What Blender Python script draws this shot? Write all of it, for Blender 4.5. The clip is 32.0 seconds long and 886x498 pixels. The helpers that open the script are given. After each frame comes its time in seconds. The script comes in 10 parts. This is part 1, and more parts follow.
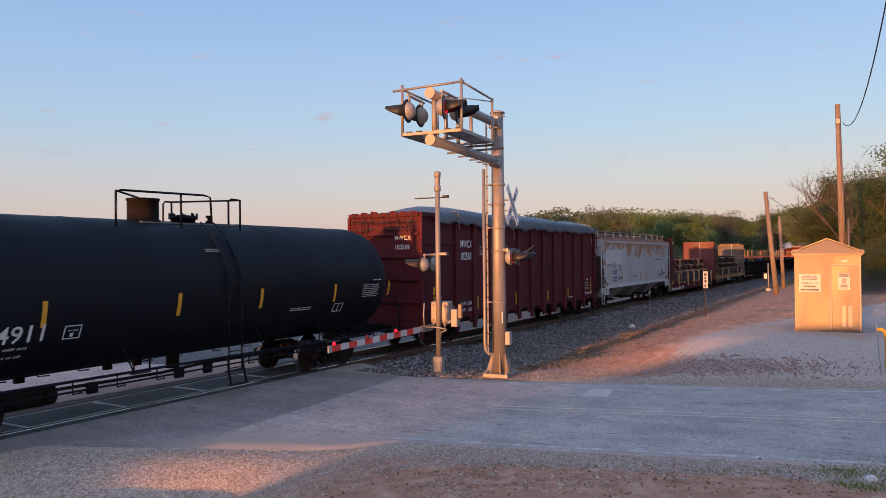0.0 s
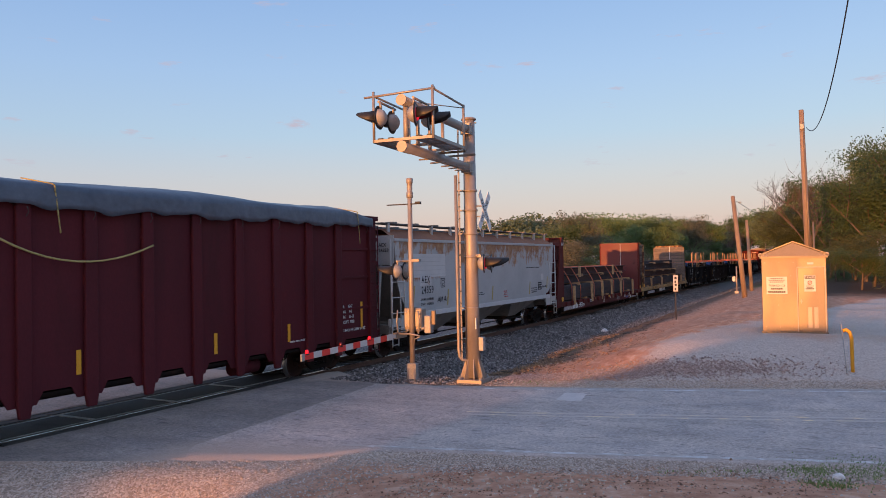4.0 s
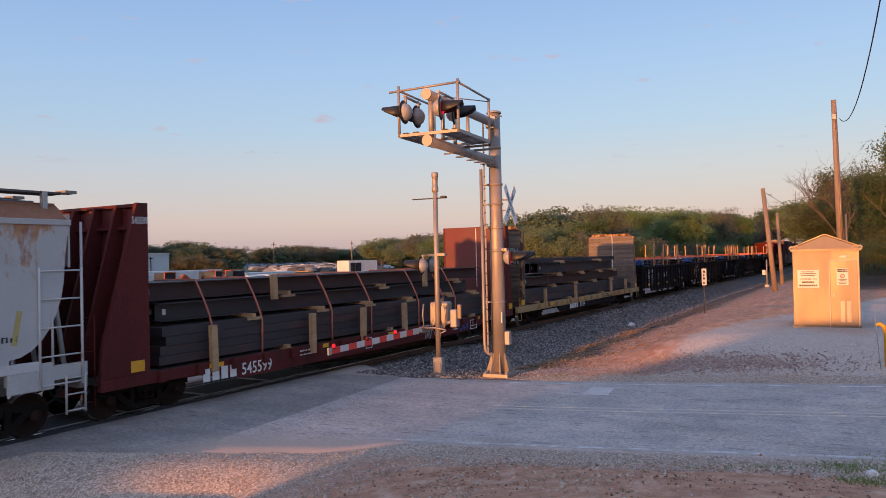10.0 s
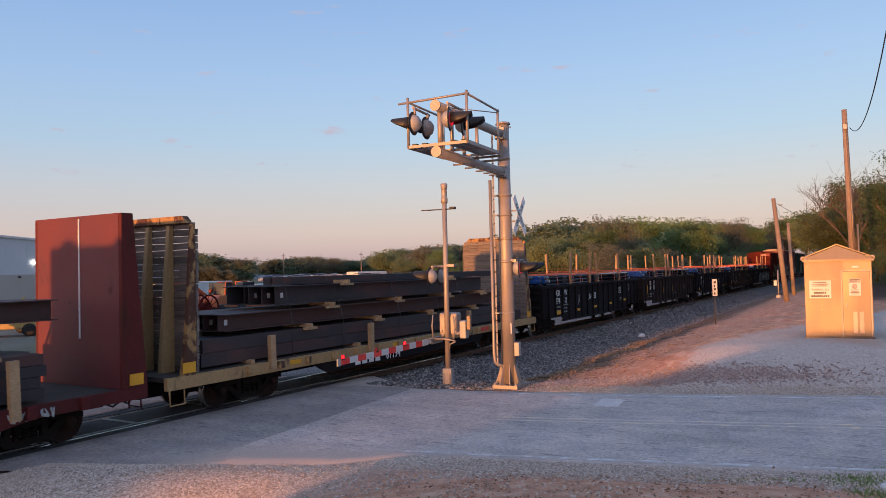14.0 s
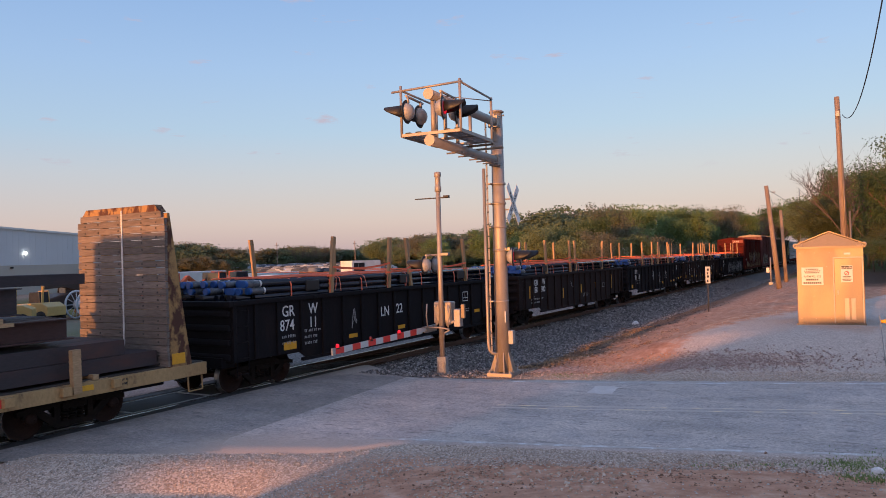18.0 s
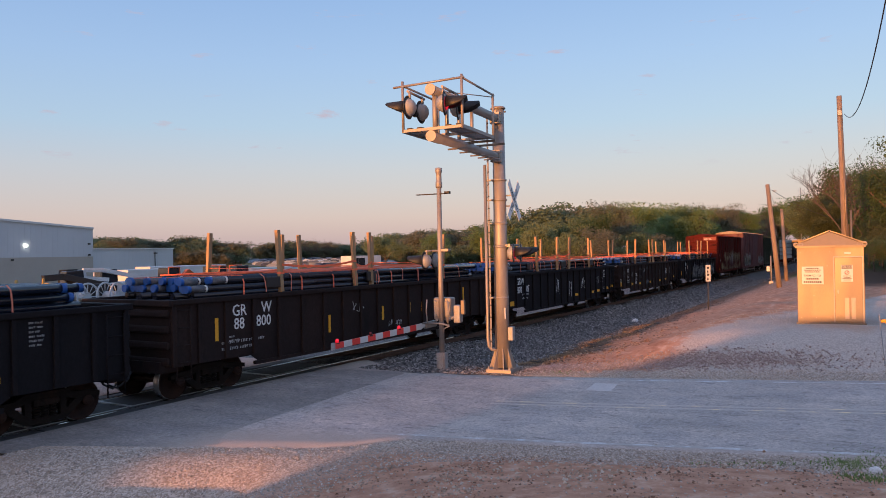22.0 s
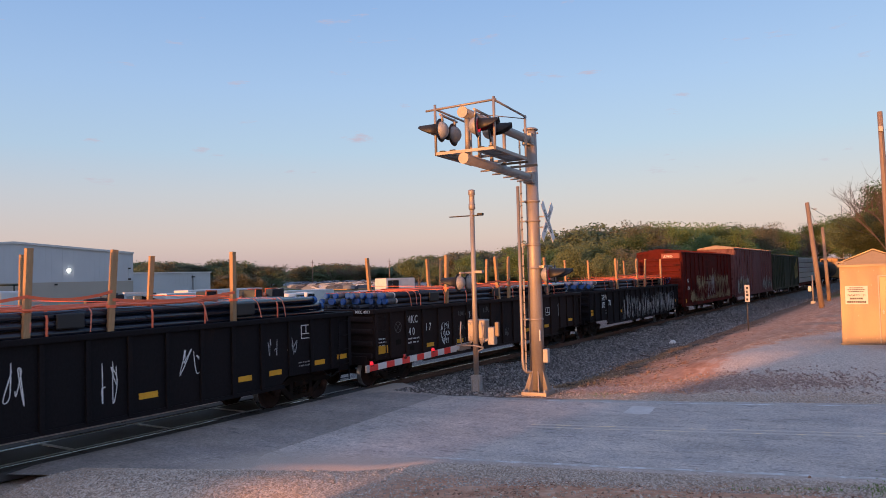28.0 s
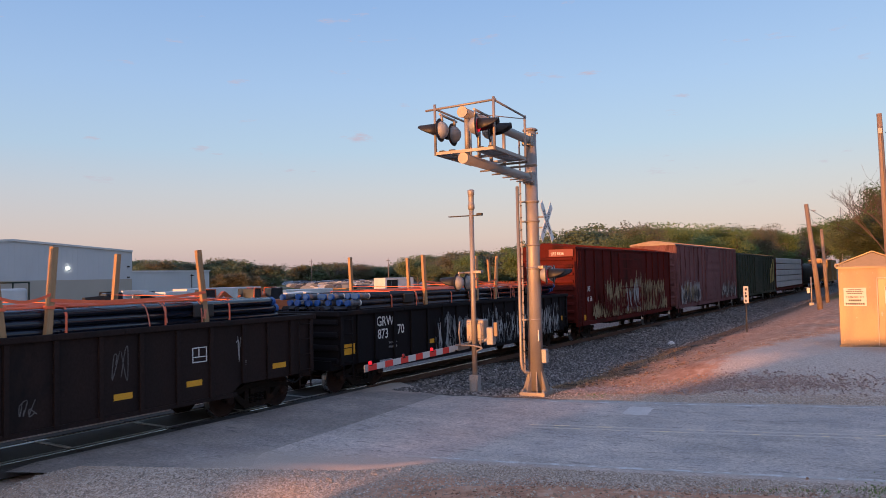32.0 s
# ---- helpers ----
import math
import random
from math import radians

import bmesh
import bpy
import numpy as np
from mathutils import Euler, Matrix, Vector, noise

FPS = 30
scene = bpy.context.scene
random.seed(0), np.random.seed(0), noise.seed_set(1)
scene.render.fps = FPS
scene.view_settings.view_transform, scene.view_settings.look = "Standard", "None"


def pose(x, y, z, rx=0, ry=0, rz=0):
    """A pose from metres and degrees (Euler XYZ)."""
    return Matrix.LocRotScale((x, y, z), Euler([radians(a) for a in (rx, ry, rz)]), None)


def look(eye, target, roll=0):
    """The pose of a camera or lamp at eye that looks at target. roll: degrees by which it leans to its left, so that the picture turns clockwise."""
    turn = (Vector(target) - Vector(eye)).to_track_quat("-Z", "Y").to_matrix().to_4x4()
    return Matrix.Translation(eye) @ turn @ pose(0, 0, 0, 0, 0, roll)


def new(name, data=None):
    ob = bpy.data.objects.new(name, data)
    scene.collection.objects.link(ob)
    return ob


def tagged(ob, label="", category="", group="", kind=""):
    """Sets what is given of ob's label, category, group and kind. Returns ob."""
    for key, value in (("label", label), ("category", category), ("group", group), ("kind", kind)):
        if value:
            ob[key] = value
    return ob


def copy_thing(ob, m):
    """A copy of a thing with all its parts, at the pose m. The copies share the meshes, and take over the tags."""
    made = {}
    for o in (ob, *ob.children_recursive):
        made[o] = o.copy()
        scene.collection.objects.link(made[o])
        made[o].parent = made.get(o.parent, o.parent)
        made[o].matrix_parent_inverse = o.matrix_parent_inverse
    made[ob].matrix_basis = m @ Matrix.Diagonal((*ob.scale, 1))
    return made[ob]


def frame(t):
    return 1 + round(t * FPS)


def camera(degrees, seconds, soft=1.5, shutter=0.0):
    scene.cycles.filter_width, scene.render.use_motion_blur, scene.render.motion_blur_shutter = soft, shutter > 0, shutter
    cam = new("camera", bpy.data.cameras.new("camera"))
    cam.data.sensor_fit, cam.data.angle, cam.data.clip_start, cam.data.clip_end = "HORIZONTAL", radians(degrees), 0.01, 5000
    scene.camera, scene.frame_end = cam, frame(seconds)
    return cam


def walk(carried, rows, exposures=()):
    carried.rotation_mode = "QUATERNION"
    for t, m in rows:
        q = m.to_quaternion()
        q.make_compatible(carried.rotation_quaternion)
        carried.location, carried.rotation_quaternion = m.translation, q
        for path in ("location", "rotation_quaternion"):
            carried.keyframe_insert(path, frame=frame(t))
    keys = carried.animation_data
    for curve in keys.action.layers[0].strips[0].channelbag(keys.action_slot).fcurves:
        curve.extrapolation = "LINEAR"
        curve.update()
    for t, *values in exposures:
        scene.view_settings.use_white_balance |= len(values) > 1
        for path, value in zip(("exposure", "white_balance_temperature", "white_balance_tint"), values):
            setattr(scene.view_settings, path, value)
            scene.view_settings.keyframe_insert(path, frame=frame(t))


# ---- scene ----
cam = camera(62.2, 32.0, soft=0.7, shutter=0.12)
EYE = Vector((0.0, 0.0, 3.327))
# seconds, heading (degrees to the left of +y), tilt up, lean
PATH = [
    (0, -59.946, 0.638, -0.491), (0.5, -59.970, 0.526, -0.511), (1, -60.152, 0.462, -0.598), (1.5, -60.506, 0.458, -0.682),
    (2, -60.986, 0.589, -0.797), (2.5, -61.461, 0.724, -0.930), (3, -61.855, 0.971, -1.034), (3.5, -62.095, 1.105, -1.081),
    (5.5, -61.916, 1.036, -1.055), (6, -61.861, 0.971, -1.047), (6.5, -61.694, 0.851, -1.083), (7, -61.398, 0.656, -1.058),
    (7.5, -61.122, 0.518, -1.077), (8, -60.905, 0.482, -1.059), (8.5, -60.759, 0.542, -1.188), (9, -60.620, 0.606, -1.210),
    (9.5, -60.398, 0.665, -1.249), (10, -60.069, 0.685, -1.244), (10.5, -59.767, 0.722, -1.213), (11, -59.510, 0.806, -1.174),
    (11.5, -59.358, 0.953, -1.116), (12, -59.335, 1.100, -1.049), (12.5, -59.365, 1.255, -1.079), (13, -59.413, 1.384, -1.142),
    (13.5, -59.416, 1.468, -1.229), (14, -59.366, 1.553, -1.329), (14.5, -59.324, 1.573, -1.366), (16.5, -59.790, 1.161, -1.598),
    (17, -59.860, 0.996, -1.613), (17.5, -59.851, 0.855, -1.680), (18, -59.820, 0.661, -1.598), (18.5, -59.781, 0.534, -1.727),
    (19, -59.800, 0.413, -1.637), (19.5, -59.774, 0.386, -1.573), (20, -59.756, 0.368, -1.406), (20.5, -59.756, 0.370, -1.219),
    (21, -59.750, 0.350, -1.107), (21.5, -59.782, 0.328, -1.082), (22, -59.779, 0.343, -1.101), (22.5, -59.747, 0.431, -1.166),
    (23, -59.625, 0.549, -1.195), (23.5, -59.441, 0.675, -1.255), (24, -59.135, 0.775, -1.280), (24.5, -58.806, 0.848, -1.301),
    (25, -58.540, 0.934, -1.434), (25.5, -58.396, 1.123, -1.592), (27.5, -57.496, 1.978, -1.586), (28, -57.206, 2.109, -1.503),
    (28.5, -56.988, 2.241, -1.422), (29, -56.858, 2.374, -1.374), (29.5, -56.808, 2.450, -1.325), (30, -56.800, 2.456, -1.366),
    (30.5, -56.819, 2.397, -1.410), (31, -56.872, 2.299, -1.455), (31.5, -57.015, 2.162, -1.309), (32, -57.276, 2.093, -1.217),
]


def aim(yaw, tilt, lean):
    a, b = radians(yaw), radians(tilt)
    ahead = Vector((-math.sin(a) * math.cos(b), math.cos(a) * math.cos(b), math.sin(b)))
    return look(EYE, EYE + ahead * 10, lean)


walk(cam, [(t, aim(y, p, r)) for t, y, p, r in PATH])

# ---- sky and sun ----
SUN_TO = Vector((-0.998, 0.032, 0.036)).normalized()
sun = new("sun", bpy.data.lights.new("sun", "SUN"))
sun.data.energy, sun.data.angle, sun.data.color = 6.4, radians(0.6), (1.0, 0.37, 0.095)
sun.matrix_basis = look(SUN_TO * 400, (0, 0, 0))
world = bpy.data.worlds.new("dusk_sky")
scene.world = world
world.use_nodes = True
wn, wl = world.node_tree.nodes, world.node_tree.links
wn.clear()
w_out, w_bg = wn.new("ShaderNodeOutputWorld"), wn.new("ShaderNodeBackground")
w_sky = wn.new("ShaderNodeTexSky")
w_sky.sky_type, w_sky.sun_disc = "NISHITA", False
w_sky.sun_elevation = math.asin(SUN_TO.z)
w_sky.sun_rotation = math.atan2(SUN_TO.x, SUN_TO.y)
w_geo, w_sep, w_ramp, w_mix = (wn.new("ShaderNodeTexCoord"), wn.new("ShaderNodeSeparateXYZ"), wn.new("ShaderNodeValToRGB"), wn.new("ShaderNodeMix"))
w_mix.data_type, w_mix.blend_type = "RGBA", "ADD"
w_mix.inputs["Factor"].default_value = 0.10
ramp = w_ramp.color_ramp
ramp.elements[0].position, ramp.elements[0].color = 0.0, (0.42, 0.35, 0.40, 1)
ramp.elements[1].position, ramp.elements[1].color = 1.0, (0.22, 0.34, 0.62, 1)
for at, c in ((0.05, (0.49, 0.425, 0.475, 1)), (0.115, (0.42, 0.455, 0.57, 1)), (0.17, (0.33, 0.465, 0.66, 1)), (0.25, (0.28, 0.43, 0.70, 1)), (0.36, (0.205, 0.355, 0.665, 1))):
    ramp.elements.new(at).color = c
wl.new(w_geo.outputs["Generated"], w_sep.inputs[0])
wl.new(w_sep.outputs["Z"], w_ramp.inputs[0])
wl.new(w_sky.outputs[0], w_mix.inputs[7])
wl.new(w_ramp.outputs[0], w_mix.inputs[6])
# the sky glows towards the low sun
w_dot, w_pow, w_gain, w_glow = wn.new("ShaderNodeVectorMath"), wn.new("ShaderNodeMath"), wn.new("ShaderNodeMath"), wn.new("ShaderNodeMix")
w_dot.operation, w_pow.operation, w_gain.operation = "DOT_PRODUCT", "POWER", "MULTIPLY"
w_dot.inputs[1].default_value = SUN_TO
w_pow.use_clamp = True
w_pow.inputs[1].default_value, w_gain.inputs[1].default_value = 2.6, 0.74
w_glow.data_type, w_glow.blend_type = "RGBA", "ADD"
w_glow.inputs[7].default_value = (1.0, 0.52, 0.25, 1)
w_max = wn.new("ShaderNodeMath")
w_max.operation = "MAXIMUM"
w_max.inputs[1].default_value = 0.0
wl.new(w_geo.outputs["Generated"], w_dot.inputs[0])
wl.new(w_dot.outputs["Value"], w_max.inputs[0])
wl.new(w_max.outputs[0], w_pow.inputs[0])
wl.new(w_pow.outputs[0], w_gain.inputs[0])
wl.new(w_gain.outputs[0], w_glow.inputs["Factor"])
# faint pink wisps of cloud
w_map, w_noise, w_wisp, w_cut, w_pink = wn.new("ShaderNodeMapping"), wn.new("ShaderNodeTexNoise"), wn.new("ShaderNodeMapRange"), wn.new("ShaderNodeMapRange"), wn.new("ShaderNodeMix")
w_map.inputs["Scale"].default_value = (7.0, 7.0, 34.0)
w_noise.inputs["Scale"].default_value, w_noise.inputs["Detail"].default_value, w_noise.inputs["Roughness"].default_value = 1.3, 7.0, 0.62
for k, v in enumerate((0.635, 0.72, 0.0, 1.0)):
    w_wisp.inputs[k + 1].default_value = v
for k, v in enumerate((0.10, 0.14, 0.0, 0.75)):
    w_cut.inputs[k + 1].default_value = v
w_both = wn.new("ShaderNodeMath")
w_both.operation = "MULTIPLY"
w_pink.data_type = "RGBA"
w_pink.inputs[7].default_value = (0.56, 0.47, 0.55, 1)
wl.new(w_geo.outputs["Generated"], w_map.inputs["Vector"])
wl.new(w_map.outputs[0], w_noise.inputs["Vector"])
wl.new(w_noise.outputs["Fac"], w_wisp.inputs[0])
wl.new(w_sep.outputs["Z"], w_cut.inputs[0])
wl.new(w_wisp.outputs[0], w_both.inputs[0])
wl.new(w_cut.outputs[0], w_both.inputs[1])
wl.new(w_both.outputs[0], w_pink.inputs["Factor"])
wl.new(w_mix.outputs[2], w_pink.inputs[6])
wl.new(w_pink.outputs[2], w_glow.inputs[6])
wl.new(w_glow.outputs[2], w_bg.inputs[0])
w_bg.inputs[1].default_value = 1.0
wl.new(w_bg.outputs[0], w_out.inputs[0])
scene.view_settings.exposure = 0.0

# ---- plan ----
YC = 15.12          # track's centre line runs along x; the train rolls towards -x
RAIL = 0.755        # half the distance between the rail heads


def rolled(t):
    """Metres that the train has rolled by t seconds."""
    k = t / 16
    return 5.1208 * t - 3.9286 * k ** 2 + 0.6221 * k ** 3


def smooth(a, b, v):
    k = min(1.0, max(0.0, (v - a) / (b - a)))
    return k * k * (3 - 2 * k)


def mixed(a, b, k):
    return a + (b - a) * k


def road_x(y):
    """x of the road's middle at y."""
    return 15.79 - 0.19 * y if y < 30 else 10.09 - 0.19 * (y - 30)


def flare(y):
    """How far the asphalt spreads to the left as it nears the rails."""
    return 1.0 * smooth(7.0, 8.4, y) + 0.35 * smooth(8.4, 10.4, y)


def road_z(y):
    if y > 17:
        return -0.03 * smooth(17, 40, y)
    return 1.1 * smooth(11.5, -36, y) + 0.05 * smooth(9, 0, y)


def bank_z(u):
    """Height across the railway on the camera's side; u metres from the centre line."""
    if u < 1.55:
        return -0.20
    if u < 3.3:
        return mixed(-0.20, -0.64, (u - 1.55) / 1.75)
    if u < 7.6:
        return mixed(-0.64, 0.06, (u - 3.3) / 4.3)
    t = min(1.0, (u - 7.6) / 3.4)
    return 0.06 + 0.89 * t * (0.6 + 1.2 * t - 0.8 * t * t)


def ground_z(x, y):
    w = x - road_x(y)
    u = YC - y
    zr = road_z(y)
    if u < 0:
        away = mixed(bank_z(-u) if -u < 3.6 else mixed(-0.82, -0.9, smooth(4, 30, -u)), zr, smooth(9.0, 4.2, abs(w)))
        return away - 0.05 * smooth(16, 70, -u)
    if w > 0:
        side = bank_z(u) + 0.10 * noise.noise(Vector((x * 0.35, y * 0.35, 3.1)))
        k = smooth(4.6, 8.2, w + 0.35 * smooth(7, 2, y)) if u > 4 else smooth(4.4, 6.2, w)
        return mixed(zr + 0.014 - 0.22 * smooth(12.9, 13.5, y), side, k)
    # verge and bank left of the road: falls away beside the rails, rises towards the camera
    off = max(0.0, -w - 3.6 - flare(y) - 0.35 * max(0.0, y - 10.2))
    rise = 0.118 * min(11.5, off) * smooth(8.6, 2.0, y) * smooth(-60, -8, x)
    # unseen hill added out of view to cut the low sun off verge and yard
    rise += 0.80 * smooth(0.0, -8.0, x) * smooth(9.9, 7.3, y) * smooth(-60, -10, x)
    fall = -0.56 * smooth(0.35, 2.4, off) * (1 - 0.85 * smooth(4.4, 6.6, off)) * smooth(7.3, 8.8, y)
    left = zr + 0.014 + rise + fall + 0.03 * noise.noise(Vector((x * 0.8, y * 0.8, 9.3))) * smooth(0.2, 1.0, off)
    return left - 0.22 * smooth(12.9, 13.5, y)


# ---- mesh tools ----
def box(bm, x0, x1, y0, y1, z0, z1, m=None):
    vs = [bm.verts.new((x, y, z)) for x in (x0, x1) for y in (y0, y1) for z in (z0, z1)]
    for f in ((0, 1, 3, 2), (4, 6, 7, 5), (0, 4, 5, 1), (2, 3, 7, 6), (0, 2, 6, 4), (1, 5, 7, 3)):
        bm.faces.new([vs[i] for i in f])
    if m is not None:
        bmesh.ops.transform(bm, matrix=m, verts=vs)
    return vs


def frame_to(p0, p1):
    d = (Vector(p1) - Vector(p0))
    return Matrix.Translation(p0) @ d.to_track_quat("Z", "Y").to_matrix().to_4x4(), d.length


def tube(bm, p0, p1, r0, r1=None, n=10, caps=True):
    """A round bar from p0 to p1."""
    r1 = r0 if r1 is None else r1
    m, h = frame_to(p0, p1)
    a = [bm.verts.new(m @ Vector((r0 * math.cos(2 * math.pi * i / n), r0 * math.sin(2 * math.pi * i / n), 0))) for i in range(n)]
    b = [bm.verts.new(m @ Vector((r1 * math.cos(2 * math.pi * i / n), r1 * math.sin(2 * math.pi * i / n), h))) for i in range(n)]
    for i in range(n):
        f = bm.faces.new((a[i], a[(i + 1) % n], b[(i + 1) % n], b[i]))
        f.smooth = True
    if caps:
        bm.faces.new(a[::-1])
        bm.faces.new(b)


def pipe(bm, points, r, n=8):
    """A bent bar through the points."""
    pts = [Vector(p) for p in points]
    rings = []
    for i, p in enumerate(pts):
        d = (pts[min(i + 1, len(pts) - 1)] - pts[max(i - 1, 0)]).normalized()
        q = d.to_track_quat("Z", "Y")
        rings.append([bm.verts.new(p + q @ Vector((r * math.cos(2 * math.pi * k / n), r * math.sin(2 * math.pi * k / n), 0))) for k in range(n)])
    for a, b in zip(rings, rings[1:]):
        # rings are matched at their nearest corner
        s = min(range(n), key=lambda o: sum((a[k].co - b[(k + o) % n].co).length_squared for k in range(n)))
        for k in range(n):
            f = bm.faces.new((a[k], a[(k + 1) % n], b[(k + 1 + s) % n], b[(k + s) % n]))
            f.smooth = True
    bm.faces.new(rings[0][::-1])
    bm.faces.new(rings[-1])


def turned(bm, profile, m=None, n=24, close=True):
    """Turns a profile of (radius, height) about z."""
    rings = []
    for r, z in profile:
        rings.append([bm.verts.new((r * math.cos(2 * math.pi * k / n), r * math.sin(2 * math.pi * k / n), z)) for k in range(n)])
    for a, b in zip(rings, rings[1:]):
        for k in range(n):
            f = bm.faces.new((a[k], a[(k + 1) % n], b[(k + 1) % n], b[k]))
            f.smooth = True
    if close:
        bm.faces.new(rings[0][::-1])
        bm.faces.new(rings[-1])
    if m is not None:
        bmesh.ops.transform(bm, matrix=m, verts=[v for ring in rings for v in ring])


def prism(bm, outline, y0, y1, m=None):
    """A flat outline of (x, z) given depth from y0 to y1."""
    a = [bm.verts.new((x, y0, z)) for x, z in outline]
    b = [bm.verts.new((x, y1, z)) for x, z in outline]
    n = len(a)
    bm.faces.new(a)
    bm.faces.new(b[::-1])
    for i in range(n):
        bm.faces.new((a[i], b[i], b[(i + 1) % n], a[(i + 1) % n]))
    if m is not None:
        bmesh.ops.transform(bm, matrix=m, verts=a + b)


def prism_x(bm, outline, x0, x1):
    """A flat outline of (y, z) given length from x0 to x1."""
    prism(bm, outline, x0, x1, Matrix(((0, 1, 0, 0), (1, 0, 0, 0), (0, 0, 1, 0), (0, 0, 0, 1))))


def mesh_of(name, bm, material):
    bmesh.ops.recalc_face_normals(bm, faces=bm.faces)
    me = bpy.data.meshes.new(name)
    bm.to_mesh(me)
    bm.free()
    for one in material if isinstance(material, (list, tuple)) else [material]:
        me.materials.append(one)
    return me


def part(name, bm, material, parent=None, label="", bevel=0.0, m=None):
    ob = new(name, bm if isinstance(bm, bpy.types.Mesh) else mesh_of(name, bm, material))
    ob.parent = parent
    if m is not None:
        ob.matrix_basis = m
    if bevel:
        mod = ob.modifiers.new("bevel", "BEVEL")
        mod.width, mod.segments, mod.limit_method, mod.angle_limit = bevel, 2, "ANGLE", radians(40)
    return tagged(ob, label) if label else ob


def thing(name, m, label, category, group="", kind=""):
    ob = new(name)
    ob.empty_display_size = 0.2
    ob.matrix_basis = m
    return tagged(ob, label, category, group, kind)


def letters(name, text, size, material, parent, m, depth=0.004, width=1.0, label="", align="LEFT", gap=1.0):
    """Writing as a thin mesh, in the xy plane of m."""
    cu = bpy.data.curves.new(name, "FONT")
    cu.body, cu.size, cu.extrude, cu.align_x = text, size, depth, align
    cu.resolution_u, cu.offset, cu.space_character = 2, 0.008 * size, gap
    tmp = bpy.data.objects.new(name, cu)
    me = bpy.data.meshes.new_from_object(tmp)
    bpy.data.objects.remove(tmp)
    me.name = name
    me.transform(Matrix.Diagonal((width, 1, 1, 1)))
    me.materials.append(material)
    ob = new(name, me)
    ob.parent, ob.matrix_basis = parent, m
    return tagged(ob, label) if label else ob


def facing(x, y, z, turn=0.0):
    """Pose for writing that stands upright and faces -y, turned about z by degrees."""
    return Matrix.Translation((x, y, z)) @ pose(0, 0, 0, 0, 0, turn) @ pose(0, 0, 0, 90, 0, 0)

# ---- materials ----
def start(name):
    m = bpy.data.materials.new(name)
    m.use_nodes = True
    nt = m.node_tree
    return m, nt, nt.nodes["Principled BSDF"]


def put(nt, v, socket):
    if isinstance(v, bpy.types.NodeSocket):
        nt.links.new(v, socket)
    elif isinstance(v, tuple) and len(v) == 3 and socket.type == "RGBA":
        socket.default_value = (*v, 1)
    else:
        socket.default_value = v


def coords(nt, stretch=(1, 1, 1), kind="Object", jitter=True):
    c, mp = nt.nodes.new("ShaderNodeTexCoord"), nt.nodes.new("ShaderNodeMapping")
    mp.inputs["Scale"].default_value = stretch
    nt.links.new(c.outputs["Object"], mp.inputs["Vector"])
    if jitter:
        info, k = nt.nodes.new("ShaderNodeObjectInfo"), nt.nodes.new("ShaderNodeVectorMath")
        k.operation = "SCALE"
        k.inputs[0].default_value = (37.0, 53.0, 71.0)
        nt.links.new(info.outputs["Random"], k.inputs["Scale"])
        nt.links.new(k.outputs[0], mp.inputs["Location"])
    return mp.outputs[0]


def noise_of(nt, vec, scale, detail=4.0, rough=0.55, warp=0.0):
    n = nt.nodes.new("ShaderNodeTexNoise")
    nt.links.new(vec, n.inputs["Vector"])
    n.inputs["Scale"].default_value, n.inputs["Detail"].default_value = scale, detail
    n.inputs["Roughness"].default_value, n.inputs["Distortion"].default_value = rough, warp
    return n.outputs["Fac"]


def ramp_of(nt, fac, stops):
    r = nt.nodes.new("ShaderNodeValToRGB")
    nt.links.new(fac, r.inputs[0])
    e = r.color_ramp.elements
    e[0].position, e[0].color = stops[0][0], (*stops[0][1], 1)
    e[1].position, e[1].color = stops[-1][0], (*stops[-1][1], 1)
    for at, c in stops[1:-1]:
        e.new(at).color = (*c, 1)
    return r.outputs[0]


def mix_of(nt, fac, a, b, multiply=False):
    n = nt.nodes.new("ShaderNodeMix")
    n.data_type = "RGBA"
    if multiply:
        n.blend_type = "MULTIPLY"
    put(nt, fac, n.inputs["Factor"])
    put(nt, a, n.inputs[6])
    put(nt, b, n.inputs[7])
    return n.outputs[2]


def sums(nt, op, a, b=0.0):
    n = nt.nodes.new("ShaderNodeMath")
    n.operation = op
    put(nt, a, n.inputs[0])
    put(nt, b, n.inputs[1])
    return n.outputs[0]


def span(nt, v, a, b, c=0.0, d=1.0):
    n = nt.nodes.new("ShaderNodeMapRange")
    n.interpolation_type = "SMOOTHSTEP"
    put(nt, v, n.inputs[0])
    for i, k in enumerate((a, b, c, d)):
        n.inputs[i + 1].default_value = k
    return n.outputs[0]


def bumped(nt, bsdf, height, strength, distance=0.02):
    n = nt.nodes.new("ShaderNodeBump")
    n.inputs["Strength"].default_value, n.inputs["Distance"].default_value = strength, distance
    nt.links.new(height, n.inputs["Height"])
    nt.links.new(n.outputs[0], bsdf.inputs["Normal"])


